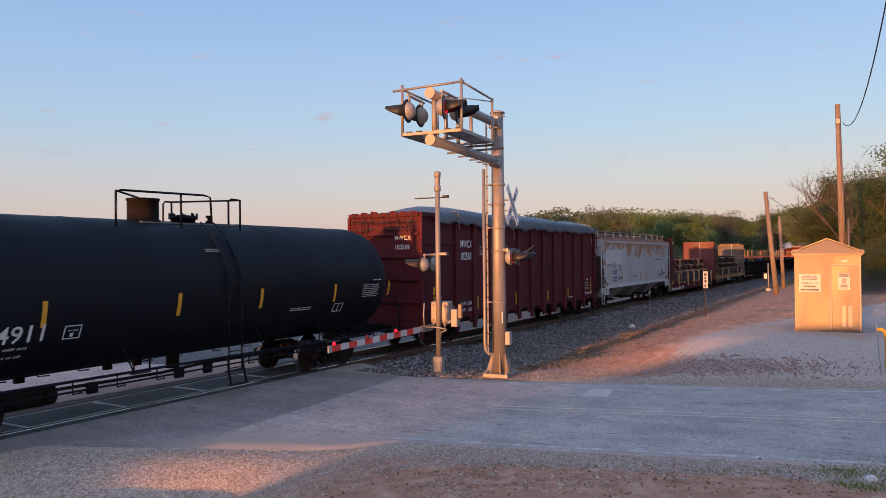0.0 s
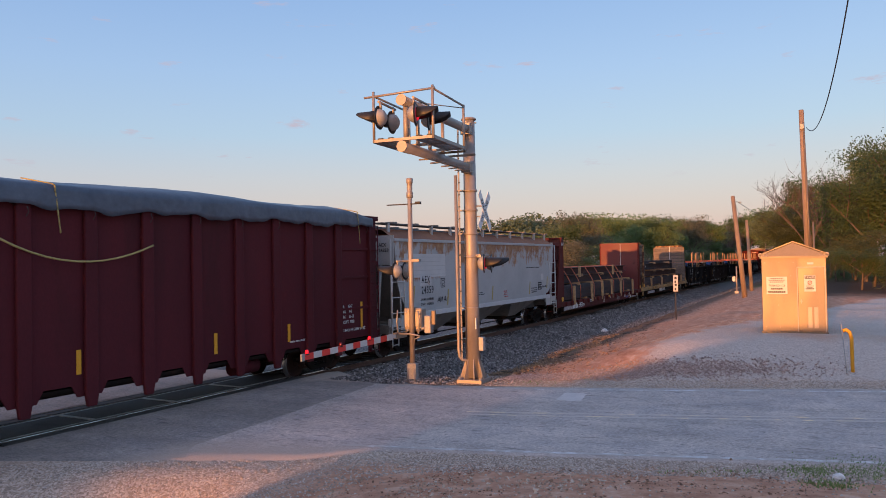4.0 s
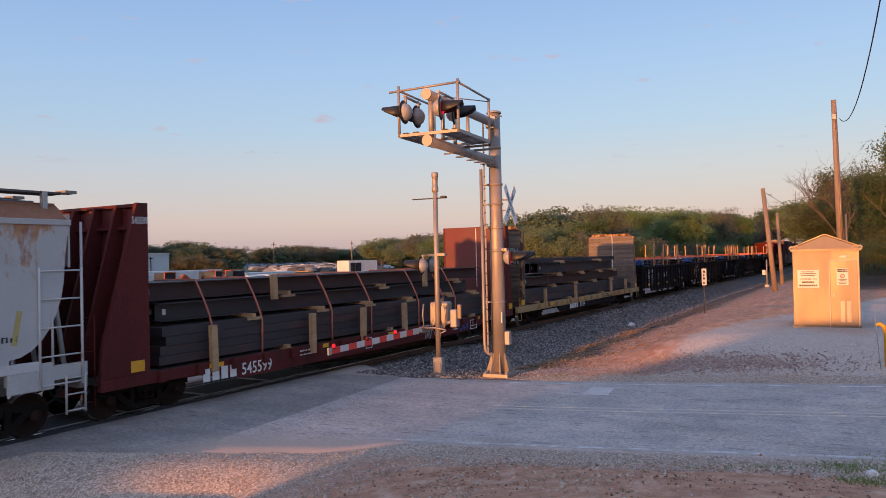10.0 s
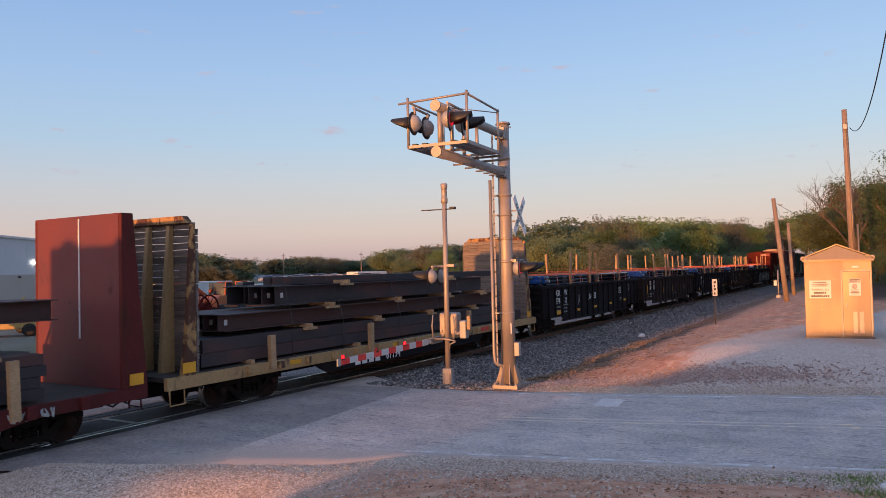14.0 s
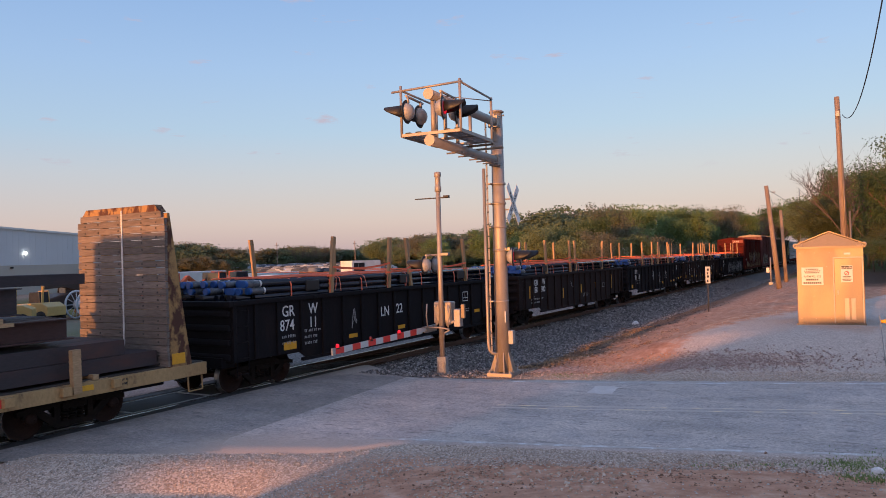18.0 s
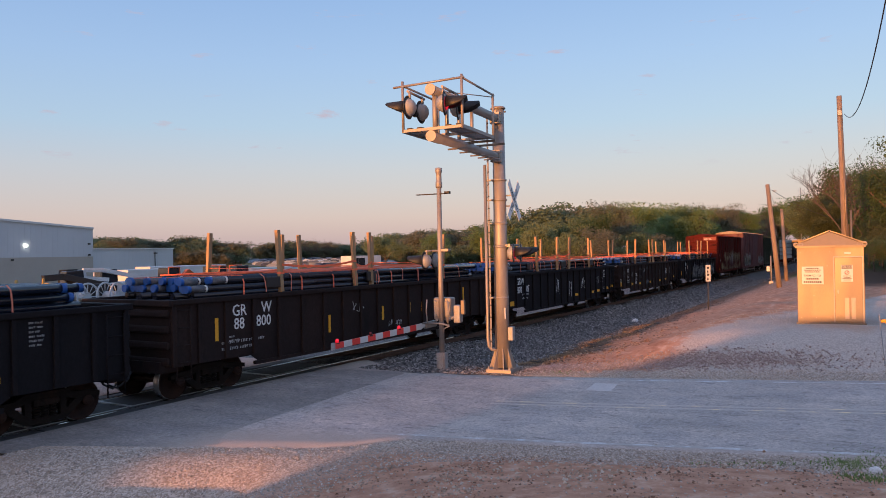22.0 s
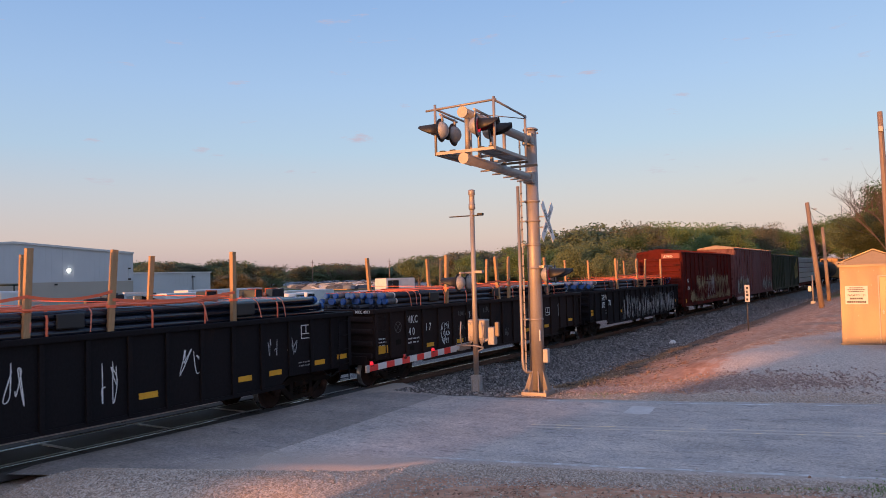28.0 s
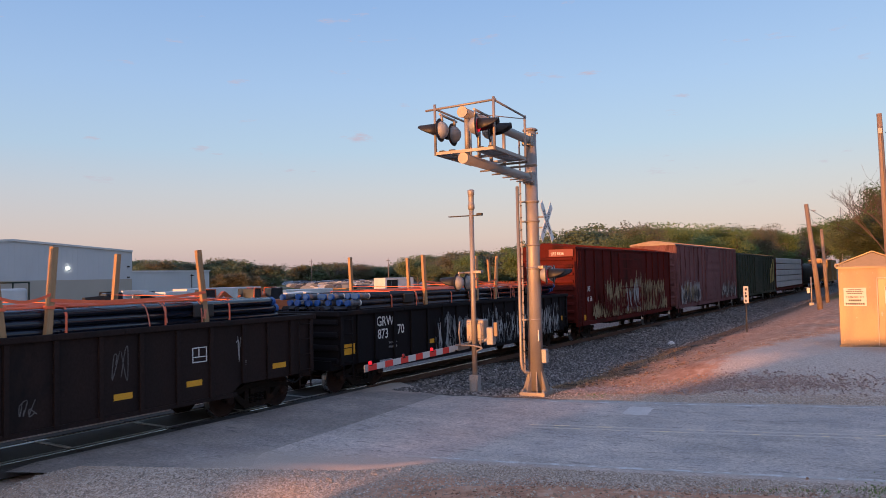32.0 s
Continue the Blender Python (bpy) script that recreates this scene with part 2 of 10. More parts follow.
def surface(name, a, b, scale=2.0, stretch=(1, 1, 1), rough=(0.5, 0.8), metal=0.0, bump=0.2, grain=60.0, speck=0.25, stain=None, stain_at=(0.55, 0.72), stain_scale=1.2, stain_stretch=(1, 1, 1), jitter=True, coat=0.0, spec=0.5):
    """A worn surface: two colours in broad patches, fine grain, and stains of a third colour."""
    m, nt, bsdf = start(name)
    v = coords(nt, stretch, jitter=jitter)
    broad, fine = noise_of(nt, v, scale, 5.0, 0.6), noise_of(nt, v, grain, 3.0, 0.6)
    c = ramp_of(nt, broad, [(0.32, a), (0.68, b)])
    g = ramp_of(nt, fine, [(0.3, (1 - speck,) * 3), (0.7, (1 + speck,) * 3)])
    c = mix_of(nt, 1.0, c, g, True)
    r = span(nt, broad, 0.3, 0.7, rough[0], rough[1])
    if stain:
        sv = coords(nt, stain_stretch, jitter=jitter)
        k = span(nt, noise_of(nt, sv, stain_scale, 7.0, 0.62, 0.3), *stain_at)
        c = mix_of(nt, k, c, stain)
        r = sums(nt, "MAXIMUM", r, sums(nt, "MULTIPLY", k, 0.85))
        if metal:
            put(nt, sums(nt, "MULTIPLY", sums(nt, "SUBTRACT", 1.0, k), metal), bsdf.inputs["Metallic"])
    put(nt, c, bsdf.inputs["Base Color"])
    put(nt, r, bsdf.inputs["Roughness"])
    if metal and not stain:
        bsdf.inputs["Metallic"].default_value = metal
    bsdf.inputs["Coat Weight"].default_value = coat
    bsdf.inputs["Specular IOR Level"].default_value = spec
    if bump:
        bumped(nt, bsdf, sums(nt, "ADD", fine, sums(nt, "MULTIPLY", broad, 0.6)), bump, 0.01)
    return m


def glowing(name, color, strength):
    m, nt, bsdf = start(name)
    put(nt, color, bsdf.inputs["Base Color"])
    put(nt, color, bsdf.inputs["Emission Color"])
    bsdf.inputs["Emission Strength"].default_value = strength
    bsdf.inputs["Roughness"].default_value = 0.25
    return m


M_GALV = surface("galvanised_steel", (0.29, 0.262, 0.240), (0.37, 0.338, 0.312), 1.6, rough=(0.45, 0.62), metal=0.45, bump=0.06, grain=90, speck=0.10, stain=(0.23, 0.17, 0.13), stain_at=(0.6, 0.8), stain_stretch=(1, 1, 0.3))
M_ALU = surface("mill_aluminium", (0.165, 0.132, 0.10), (0.22, 0.182, 0.142), 0.9, (1, 1, 0.35), rough=(0.36, 0.55), metal=0.3, bump=0.05, grain=50, speck=0.07, stain=(0.15, 0.12, 0.09), stain_at=(0.55, 0.85))
M_ROOFALU = surface("oxidised_aluminium", (0.21, 0.175, 0.150), (0.28, 0.235, 0.205), 1.2, rough=(0.6, 0.8), metal=0.1, bump=0.06, grain=50, speck=0.1)
M_DULL = surface("dull_grey_metal", (0.30, 0.30, 0.30), (0.40, 0.40, 0.39), 2.0, rough=(0.5, 0.7), metal=0.3, bump=0.08)
M_BLACKSHEET = surface("black_painted_sheet", (0.012, 0.012, 0.013), (0.022, 0.022, 0.022), 3.0, rough=(0.45, 0.65), bump=0.04, speck=0.1)
M_REDLENS_ON = glowing("red_lens_lit", (0.75, 0.012, 0.03), 0.8)
M_REDLENS = surface("red_lens_unlit", (0.10, 0.008, 0.008), (0.14, 0.01, 0.01), 4.0, rough=(0.15, 0.25), bump=0.0, grain=30)
M_WHITEPAINT = surface("white_paint", (0.70, 0.70, 0.70), (0.80, 0.80, 0.79), 2.5, rough=(0.5, 0.7), bump=0.03, speck=0.08)
M_SIGNWHITE = surface("white_sign_sheet", (0.50, 0.50, 0.50), (0.58, 0.58, 0.57), 2.0, rough=(0.4, 0.55), bump=0.0, speck=0.05)
M_BUCKWHITE = surface("white_crossbuck_sheet", (0.66, 0.67, 0.68), (0.74, 0.75, 0.75), 2.0, rough=(0.4, 0.55), bump=0.0, speck=0.05)
M_SIGNBLACK = surface("black_sign_print", (0.02, 0.02, 0.022), (0.03, 0.03, 0.03), 2.0, rough=(0.5, 0.6), bump=0.0, speck=0.1)
M_REDSTRIPE = surface("red_reflective_stripe", (0.62, 0.035, 0.03), (0.72, 0.05, 0.04), 2.0, rough=(0.4, 0.5), bump=0.0, speck=0.06)
M_ORANGE = surface("orange_strap", (0.82, 0.14, 0.06), (0.90, 0.19, 0.08), 2.0, rough=(0.5, 0.65), bump=0.02, speck=0.08)
M_STRAPLOOSE = surface("thin_faded_strap", (0.62, 0.17, 0.10), (0.74, 0.24, 0.15), 2.0, rough=(0.5, 0.7), bump=0.02, speck=0.1)
M_YELLOW = surface("yellow_decal", (0.66, 0.31, 0.015), (0.76, 0.38, 0.02), 3.0, rough=(0.45, 0.6), bump=0.0, speck=0.12)
M_LETTER = surface("white_stencil_paint", (0.60, 0.60, 0.60), (0.74, 0.74, 0.73), 5.0, rough=(0.6, 0.8), bump=0.0, speck=0.2)
M_FADED = surface("faded_stencil_paint", (0.20, 0.21, 0.22), (0.42, 0.42, 0.42), 7.0, rough=(0.6, 0.8), bump=0.0, speck=0.3)
M_SILVER = surface("dull_silver_spray_paint", (0.085, 0.10, 0.115), (0.19, 0.21, 0.225), 5.0, (1, 1, 0.3), rough=(0.45, 0.65), bump=0.0, speck=0.3)
M_DIM = surface("dim_chalk_scrawl", (0.07, 0.065, 0.062), (0.15, 0.14, 0.135), 7.0, rough=(0.7, 0.9), bump=0.0, speck=0.4)
M_MARKBLACK = surface("black_stencil_paint", (0.015, 0.018, 0.025), (0.03, 0.03, 0.04), 5.0, rough=(0.6, 0.8), bump=0.0, speck=0.2)
M_POLE = surface("weathered_pole_wood", (0.20, 0.145, 0.11), (0.29, 0.22, 0.17), 3.0, (1, 1, 0.06), rough=(0.7, 0.9), bump=0.5, grain=40, speck=0.3)
M_STAKE = surface("pale_timber_stake", (0.30, 0.185, 0.095), (0.42, 0.27, 0.14), 3.0, (1, 1, 0.12), rough=(0.65, 0.85), bump=0.3, grain=45, speck=0.18)
M_PLANK = surface("grey_weathered_plank", (0.085, 0.070, 0.062), (0.23, 0.19, 0.165), 2.2, (1, 0.10, 1), rough=(0.75, 0.9), bump=0.4, grain=40, speck=0.28, stain=(0.30, 0.16, 0.07), stain_at=(0.66, 0.8))
M_WIRE = surface("black_cable", (0.02, 0.02, 0.022), (0.03, 0.03, 0.03), 2.0, rough=(0.5, 0.6), bump=0.0)
M_STRAPPINK = surface("faded_orange_web_strap", (0.42, 0.12, 0.07), (0.54, 0.18, 0.11), 3.0, rough=(0.6, 0.8), bump=0.02, speck=0.12)
M_STRAPDARK = surface("dark_steel_strap", (0.03, 0.028, 0.028), (0.05, 0.046, 0.044), 3.0, rough=(0.5, 0.7), bump=0.0)
M_STEEL = surface("polished_rail_steel", (0.40, 0.40, 0.41), (0.52, 0.52, 0.52), 3.0, (0.1, 1, 1), rough=(0.16, 0.3), metal=0.95, bump=0.03)
M_RAILRUST = surface("rusty_rail_web", (0.085, 0.045, 0.03), (0.14, 0.075, 0.05), 3.0, rough=(0.8, 0.95), bump=0.3)
M_TIE = surface("creosoted_tie", (0.035, 0.028, 0.023), (0.075, 0.06, 0.05), 2.0, (0.3, 1, 1), rough=(0.8, 0.95), bump=0.5)
M_TRUCK = surface("grimy_cast_steel", (0.009, 0.007, 0.006), (0.020, 0.014, 0.011), 3.0, rough=(0.75, 0.95), bump=0.35, grain=40, stain=(0.04, 0.02, 0.013), stain_at=(0.55, 0.75), spec=0.12)
M_WHEEL = surface("rusty_wheel_plate", (0.022, 0.012, 0.010), (0.042, 0.022, 0.016), 2.0, rough=(0.65, 0.9), bump=0.2, grain=40, spec=0.15)
M_TREAD = surface("bright_wheel_tread", (0.33, 0.33, 0.33), (0.45, 0.45, 0.45), 3.0, rough=(0.22, 0.38), metal=0.9, bump=0.02)
M_MAROON = surface("maroon_car_paint", (0.072, 0.013, 0.019), (0.105, 0.019, 0.025), 0.55, (1, 1, 0.35), rough=(0.55, 0.72), spec=0.15, bump=0.08, grain=30, speck=0.10, stain=(0.05, 0.013, 0.016), stain_at=(0.52, 0.8), stain_scale=0.9, stain_stretch=(1, 1, 0.25))
M_BNMAROON = surface("sooty_maroon_paint", (0.075, 0.016, 0.016), (0.12, 0.026, 0.023), 0.7, (1, 1, 0.4), rough=(0.6, 0.78), spec=0.15, bump=0.12, grain=30, speck=0.14, stain=(0.05, 0.02, 0.015), stain_at=(0.5, 0.75), stain_stretch=(1, 1, 0.3))
M_BULKRED = surface("red_bulkhead_sheet", (0.105, 0.020, 0.024), (0.135, 0.026, 0.030), 0.6, rough=(0.5, 0.65), bump=0.06, grain=30, speck=0.08, stain=(0.08, 0.02, 0.022), stain_at=(0.55, 0.75), stain_scale=1.3)
M_TANK = surface("black_tank_paint", (0.0028, 0.0040, 0.0080), (0.0062, 0.0074, 0.0125), 0.5, (1, 1, 0.5), rough=(0.5, 0.68), spec=0.22, bump=0.05, grain=25, speck=0.15, stain=(0.010, 0.0075, 0.0075), stain_at=(0.55, 0.85), stain_scale=0.5)
M_GOND = surface("sooty_black_gondola", (0.0062, 0.0060, 0.0082), (0.0135, 0.0112, 0.0126), 0.8, (1, 1, 0.45), rough=(0.65, 0.88), spec=0.15, bump=0.2, grain=30, speck=0.22, stain=(0.028, 0.016, 0.012), stain_at=(0.56, 0.8), stain_scale=0.9, stain_stretch=(1, 1, 0.35))
M_GONDBROWN = surface("sooty_brown_gondola", (0.016, 0.0106, 0.0104), (0.031, 0.0195, 0.0172), 0.8, (1, 1, 0.45), rough=(0.65, 0.88), spec=0.15, bump=0.2, grain=30, speck=0.22, stain=(0.010, 0.009, 0.010), stain_at=(0.55, 0.72), stain_scale=1.1, stain_stretch=(1, 1, 0.5))
M_PIPEEND = surface("bare_mottled_pipe_end", (0.05, 0.055, 0.07), (0.20, 0.205, 0.215), 5.0, rough=(0.5, 0.7), metal=0.2, bump=0.1, grain=40, speck=0.3)
M_GONDIN = surface("rusty_gondola_inside", (0.05, 0.03, 0.022), (0.09, 0.052, 0.035), 1.4, rough=(0.8, 0.95), bump=0.3)
M_TTX = surface("faded_yellow_car_paint", (0.34, 0.21, 0.09), (0.42, 0.275, 0.125), 0.9, (1, 1, 0.5), rough=(0.6, 0.8), bump=0.15, grain=30, speck=0.16, stain=(0.07, 0.036, 0.022), stain_at=(0.56, 0.68), stain_scale=1.6, stain_stretch=(1, 1, 0.4))
M_TTXRUST = surface("rust_eaten_yellow_paint", (0.30, 0.17, 0.06), (0.38, 0.23, 0.09), 0.9, (1, 1, 0.5), rough=(0.65, 0.85), bump=0.2, grain=30, speck=0.2, stain=(0.075, 0.03, 0.018), stain_at=(0.44, 0.54), stain_scale=3.0, stain_stretch=(1, 1, 0.6))
M_STICK = surface("dead_branch_bark", (0.05, 0.04, 0.033), (0.17, 0.135, 0.11), 3.0, rough=(0.8, 0.95), bump=0.3)
M_ENDPANEL = surface("fresh_red_panel", (0.20, 0.05, 0.04), (0.25, 0.065, 0.05), 1.5, rough=(0.6, 0.75), bump=0.03, speck=0.1)
M_BEAM = surface("mill_scale_beam", (0.023, 0.020, 0.024), (0.044, 0.035, 0.038), 0.9, (0.3, 1, 1), rough=(0.62, 0.8), metal=0.0, bump=0.08, grain=30, speck=0.15, stain=(0.085, 0.036, 0.028), stain_at=(0.44, 0.72), stain_scale=1.1, stain_stretch=(0.3, 1, 1))
M_BEAMRED = surface("rust_red_beam", (0.045, 0.021, 0.019), (0.072, 0.034, 0.029), 0.9, (0.3, 1, 1), rough=(0.6, 0.8), metal=0.0, bump=0.08, grain=30, speck=0.15)
M_DUNNAGE = surface("dunnage_timber", (0.33, 0.21, 0.11), (0.46, 0.31, 0.17), 3.0, (0.3, 1, 1), rough=(0.7, 0.9), bump=0.3, grain=40, speck=0.2)
M_PIPE = surface("black_coated_pipe", (0.008, 0.011, 0.020), (0.014, 0.018, 0.030), 0.8, rough=(0.08, 0.16), bump=0.0, grain=20, speck=0.12, spec=0.5)
M_BLUE = surface("blue_pipe_cap", (0.008, 0.065, 0.26), (0.014, 0.10, 0.38), 2.0, rough=(0.35, 0.5), bump=0.03, speck=0.12)
M_TARP = surface("blue_grey_tarpaulin", (0.062, 0.078, 0.108), (0.100, 0.122, 0.160), 1.2, rough=(0.34, 0.5), bump=0.4, grain=9, speck=0.12)
M_STRAPYEL = surface("yellow_web_strap", (0.36, 0.29, 0.10), (0.46, 0.38, 0.15), 3.0, rough=(0.6, 0.8), bump=0.02)
M_STRAPGREY = surface("steel_strap", (0.34, 0.31, 0.29), (0.46, 0.42, 0.38), 3.0, rough=(0.4, 0.5), metal=0.5, bump=0.0)
M_BOXRED = surface("boxcar_red_paint", (0.070, 0.0115, 0.0105), (0.105, 0.017, 0.014), 0.5, (1, 1, 0.4), rough=(0.65, 0.85), spec=0.06, bump=0.12, grain=25, speck=0.16, stain=(0.028, 0.010, 0.008), stain_at=(0.46, 0.72), stain_scale=0.7, stain_stretch=(1, 1, 0.3))
M_BOXPINK = surface("faded_pink_paint", (0.135, 0.066, 0.070), (0.20, 0.098, 0.10), 0.6, (1, 1, 0.3), rough=(0.65, 0.85), spec=0.15, bump=0.12, grain=25, speck=0.18, stain=(0.06, 0.024, 0.022), stain_at=(0.48, 0.74), stain_scale=1.2, stain_stretch=(1, 1, 0.3))
M_BOXGREEN = surface("dark_green_paint", (0.010, 0.022, 0.014), (0.018, 0.034, 0.02), 0.6, (1, 1, 0.4), rough=(0.55, 0.75), bump=0.1, grain=25, speck=0.12)
M_WRAP = surface("white_lumber_wrap", (0.42, 0.45, 0.48), (0.58, 0.60, 0.62), 1.4, rough=(0.4, 0.6), bump=0.25, grain=8, speck=0.1)
M_GRAFF_W = surface("silver_spray_paint", (0.20, 0.21, 0.22), (0.45, 0.46, 0.47), 6.0, rough=(0.5, 0.7), bump=0.0, speck=0.35)
M_GRAFF_T = surface("tan_spray_paint", (0.12, 0.08, 0.04), (0.36, 0.29, 0.16), 6.0, rough=(0.5, 0.7), bump=0.0, speck=0.35)
M_ROOFGALV = surface("boxcar_roof_zinc", (0.20, 0.16, 0.145), (0.30, 0.26, 0.235), 0.7, rough=(0.5, 0.7), metal=0.3, bump=0.1, stain=(0.22, 0.07, 0.04), stain_at=(0.5, 0.7))


def hopper_paint():
    """Pale grey paint; rust runs down in streaks from the roof's edge and pits the side."""
    m, nt, bsdf = start("pale_grey_rusting_paint")
    v, tall = coords(nt, (1, 1, 1)), coords(nt, (1.0, 1.0, 0.22))
    broad, fine = noise_of(nt, v, 0.7, 5.0, 0.6), noise_of(nt, v, 50, 3.0)
    c = ramp_of(nt, broad, [(0.3, (0.36, 0.375, 0.38)), (0.7, (0.45, 0.465, 0.465))])
    c = mix_of(nt, 1.0, c, ramp_of(nt, fine, [(0.3, (0.9,) * 3), (0.7, (1.08,) * 3)]), True)
    sep = nt.nodes.new("ShaderNodeSeparateXYZ")
    o = nt.nodes.new("ShaderNodeTexCoord")
    nt.links.new(o.outputs["Object"], sep.inputs[0])
    z = sep.outputs["Z"]
    # clouds of rust gather in a band under the roof and thin out downwards
    patches, ragged = noise_of(nt, coords(nt, (1.0, 1.0, 0.9)), 0.95, 5.0, 0.62, 0.6), noise_of(nt, coords(nt, (1.0, 1.0, 0.4)), 5.5, 9.0, 0.78, 0.3)
    lean = sums(nt, "ADD", span(nt, z, 2.3, 3.6, -0.22, 0.03), span(nt, z, 3.7, 4.2, 0.0, 0.07))
    # rust creeps out round the repainted patch
    rim = sums(nt, "MULTIPLY", span(nt, sep.outputs["X"], -3.9, -5.2), sums(nt, "MULTIPLY", span(nt, z, 2.35, 2.8), span(nt, z, 3.3, 2.9)))
    lean = sums(nt, "ADD", lean, sums(nt, "MULTIPLY", rim, 0.25))
    k = span(nt, sums(nt, "ADD", sums(nt, "ADD", sums(nt, "MULTIPLY", patches, 0.56), sums(nt, "MULTIPLY", ragged, 0.44)), lean), 0.495, 0.60, 0.0, 0.9)
    pit = span(nt, noise_of(nt, v, 2.6, 8.0, 0.7), 0.66, 0.76)
    k = sums(nt, "MAXIMUM", k, sums(nt, "MULTIPLY", pit, 0.5))
    rust = ramp_of(nt, noise_of(nt, v, 5.0, 5.0), [(0.3, (0.24, 0.085, 0.025)), (0.7, (0.44, 0.23, 0.095))])
    c = mix_of(nt, k, c, rust)
    put(nt, c, bsdf.inputs["Base Color"])
    put(nt, span(nt, k, 0, 1, 0.5, 0.9), bsdf.inputs["Roughness"])
    bumped(nt, bsdf, sums(nt, "ADD", fine, k), 0.12, 0.01)
    return m


M_HOPPER = hopper_paint()
M_HOPSILL = surface("pale_sill_paint", (0.46, 0.475, 0.48), (0.56, 0.57, 0.57), 0.9, rough=(0.5, 0.7), bump=0.08, grain=40, speck=0.1, stain=(0.34, 0.17, 0.08), stain_at=(0.62, 0.74), stain_scale=1.7)
M_HOPPLAIN = surface("pale_grey_paint", (0.36, 0.365, 0.36), (0.46, 0.465, 0.455), 0.9, rough=(0.5, 0.7), bump=0.1, grain=40, speck=0.1, stain=(0.22, 0.11, 0.06), stain_at=(0.62, 0.78), stain_scale=1.4)
M_HOPRUST = surface("rusted_hopper_roof", (0.21, 0.085, 0.045), (0.33, 0.150, 0.082), 0.9, rough=(0.75, 0.95), bump=0.2, grain=30, speck=0.2, stain=(0.42, 0.40, 0.38), stain_at=(0.60, 0.75), stain_scale=0.8)
M_GRATE = surface("sooty_steel_grating", (0.06, 0.058, 0.056), (0.12, 0.115, 0.11), 1.5, rough=(0.6, 0.8), bump=0.1, speck=0.2)
M_HOPDARK = surface("grimy_hopper_bay", (0.15, 0.14, 0.125), (0.24, 0.225, 0.205), 0.8, rough=(0.7, 0.9), bump=0.15, grain=30, speck=0.2, stain=(0.10, 0.085, 0.07), stain_at=(0.55, 0.75))


def ground_material():
    """Gravel, red dirt, ballast and grass, each in its own stretch of the plan, with frayed borders."""
    m, nt, bsdf = start("gravel_and_dirt")
    g, sep = nt.nodes.new("ShaderNodeNewGeometry"), nt.nodes.new("ShaderNodeSeparateXYZ")
    nt.links.new(g.outputs["Position"], sep.inputs[0])
    p, x, y = g.outputs["Position"], sep.outputs["X"], sep.outputs["Y"]
    w = sums(nt, "ADD", sums(nt, "MULTIPLY", y, 0.19), sums(nt, "SUBTRACT", x, 15.79))
    u = sums(nt, "SUBTRACT", 15.12, y)
    fray = sums(nt, "MULTIPLY", sums(nt, "SUBTRACT", noise_of(nt, p, 1.1, 6.0, 0.65), 0.5), 2.4)
    wf, uf = sums(nt, "ADD", w, fray), sums(nt, "ADD", u, sums(nt, "MULTIPLY", fray, 0.5))
    broad, mid = noise_of(nt, p, 0.35, 5.0, 0.6), noise_of(nt, p, 3.0, 5.0, 0.65)
    vor = nt.nodes.new("ShaderNodeTexVoronoi")
    nt.links.new(p, vor.inputs["Vector"])
    vor.inputs["Scale"].default_value = 34.0
    vor2 = nt.nodes.new("ShaderNodeTexVoronoi")
    nt.links.new(p, vor2.inputs["Vector"])
    vor2.inputs["Scale"].default_value = 11.0
    grey = nt.nodes.new("ShaderNodeSeparateColor")
    nt.links.new(vor.outputs["Color"], grey.inputs[0])
    pebble = grey.outputs[0]
    gravel = ramp_of(nt, pebble, [(0.0, (0.32, 0.25, 0.195)), (0.5, (0.52, 0.42, 0.335)), (1.0, (0.72, 0.62, 0.53))])
    gravel = mix_of(nt, span(nt, broad, 0.35, 0.7, 0.0, 0.55), gravel, (0.42, 0.28, 0.20))
    pale = ramp_of(nt, pebble, [(0.0, (0.42, 0.36, 0.31)), (0.5, (0.52, 0.455, 0.40)), (1.0, (0.64, 0.565, 0.50))])
    pale = mix_of(nt, span(nt, broad, 0.5, 0.68, 0.0, 0.6), pale, (0.47, 0.34, 0.25))
    dirt = ramp_of(nt, mid, [(0.3, (0.37, 0.165, 0.095)), (0.52, (0.56, 0.285, 0.175)), (0.75, (0.72, 0.48, 0.35))])
    ballast = ramp_of(nt, pebble, [(0.0, (0.05, 0.047, 0.045)), (0.5, (0.13, 0.12, 0.115)), (1.0, (0.30, 0.28, 0.265))])
    grass = ramp_of(nt, mid, [(0.3, (0.05, 0.075, 0.02)), (0.7, (0.12, 0.14, 0.045))])
    # the road's far side: dirt bank, pale gravel yard, ballast
    pad = sums(nt, "ADD", sums(nt, "SUBTRACT", 5.2, sums(nt, "MULTIPLY", sums(nt, "MAXIMUM", sums(nt, "SUBTRACT", x, 22.5), 0.0), 0.30)), sums(nt, "MULTIPLY", fray, 0.7))
    k_pad = span(nt, sums(nt, "SUBTRACT", pad, y), 0.0, 0.7)
    far = mix_of(nt, k_pad, dirt, pale)
    far = mix_of(nt, span(nt, wf, 5.3, 4.6), far, gravel)
    # dark brown litter before the trees, their shade put into its colour
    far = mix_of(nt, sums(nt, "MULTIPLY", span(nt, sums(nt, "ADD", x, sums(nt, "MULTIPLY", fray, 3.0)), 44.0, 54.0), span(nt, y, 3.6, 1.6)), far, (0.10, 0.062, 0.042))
    far = mix_of(nt, span(nt, x, 70.0, 96.0), far, grass)
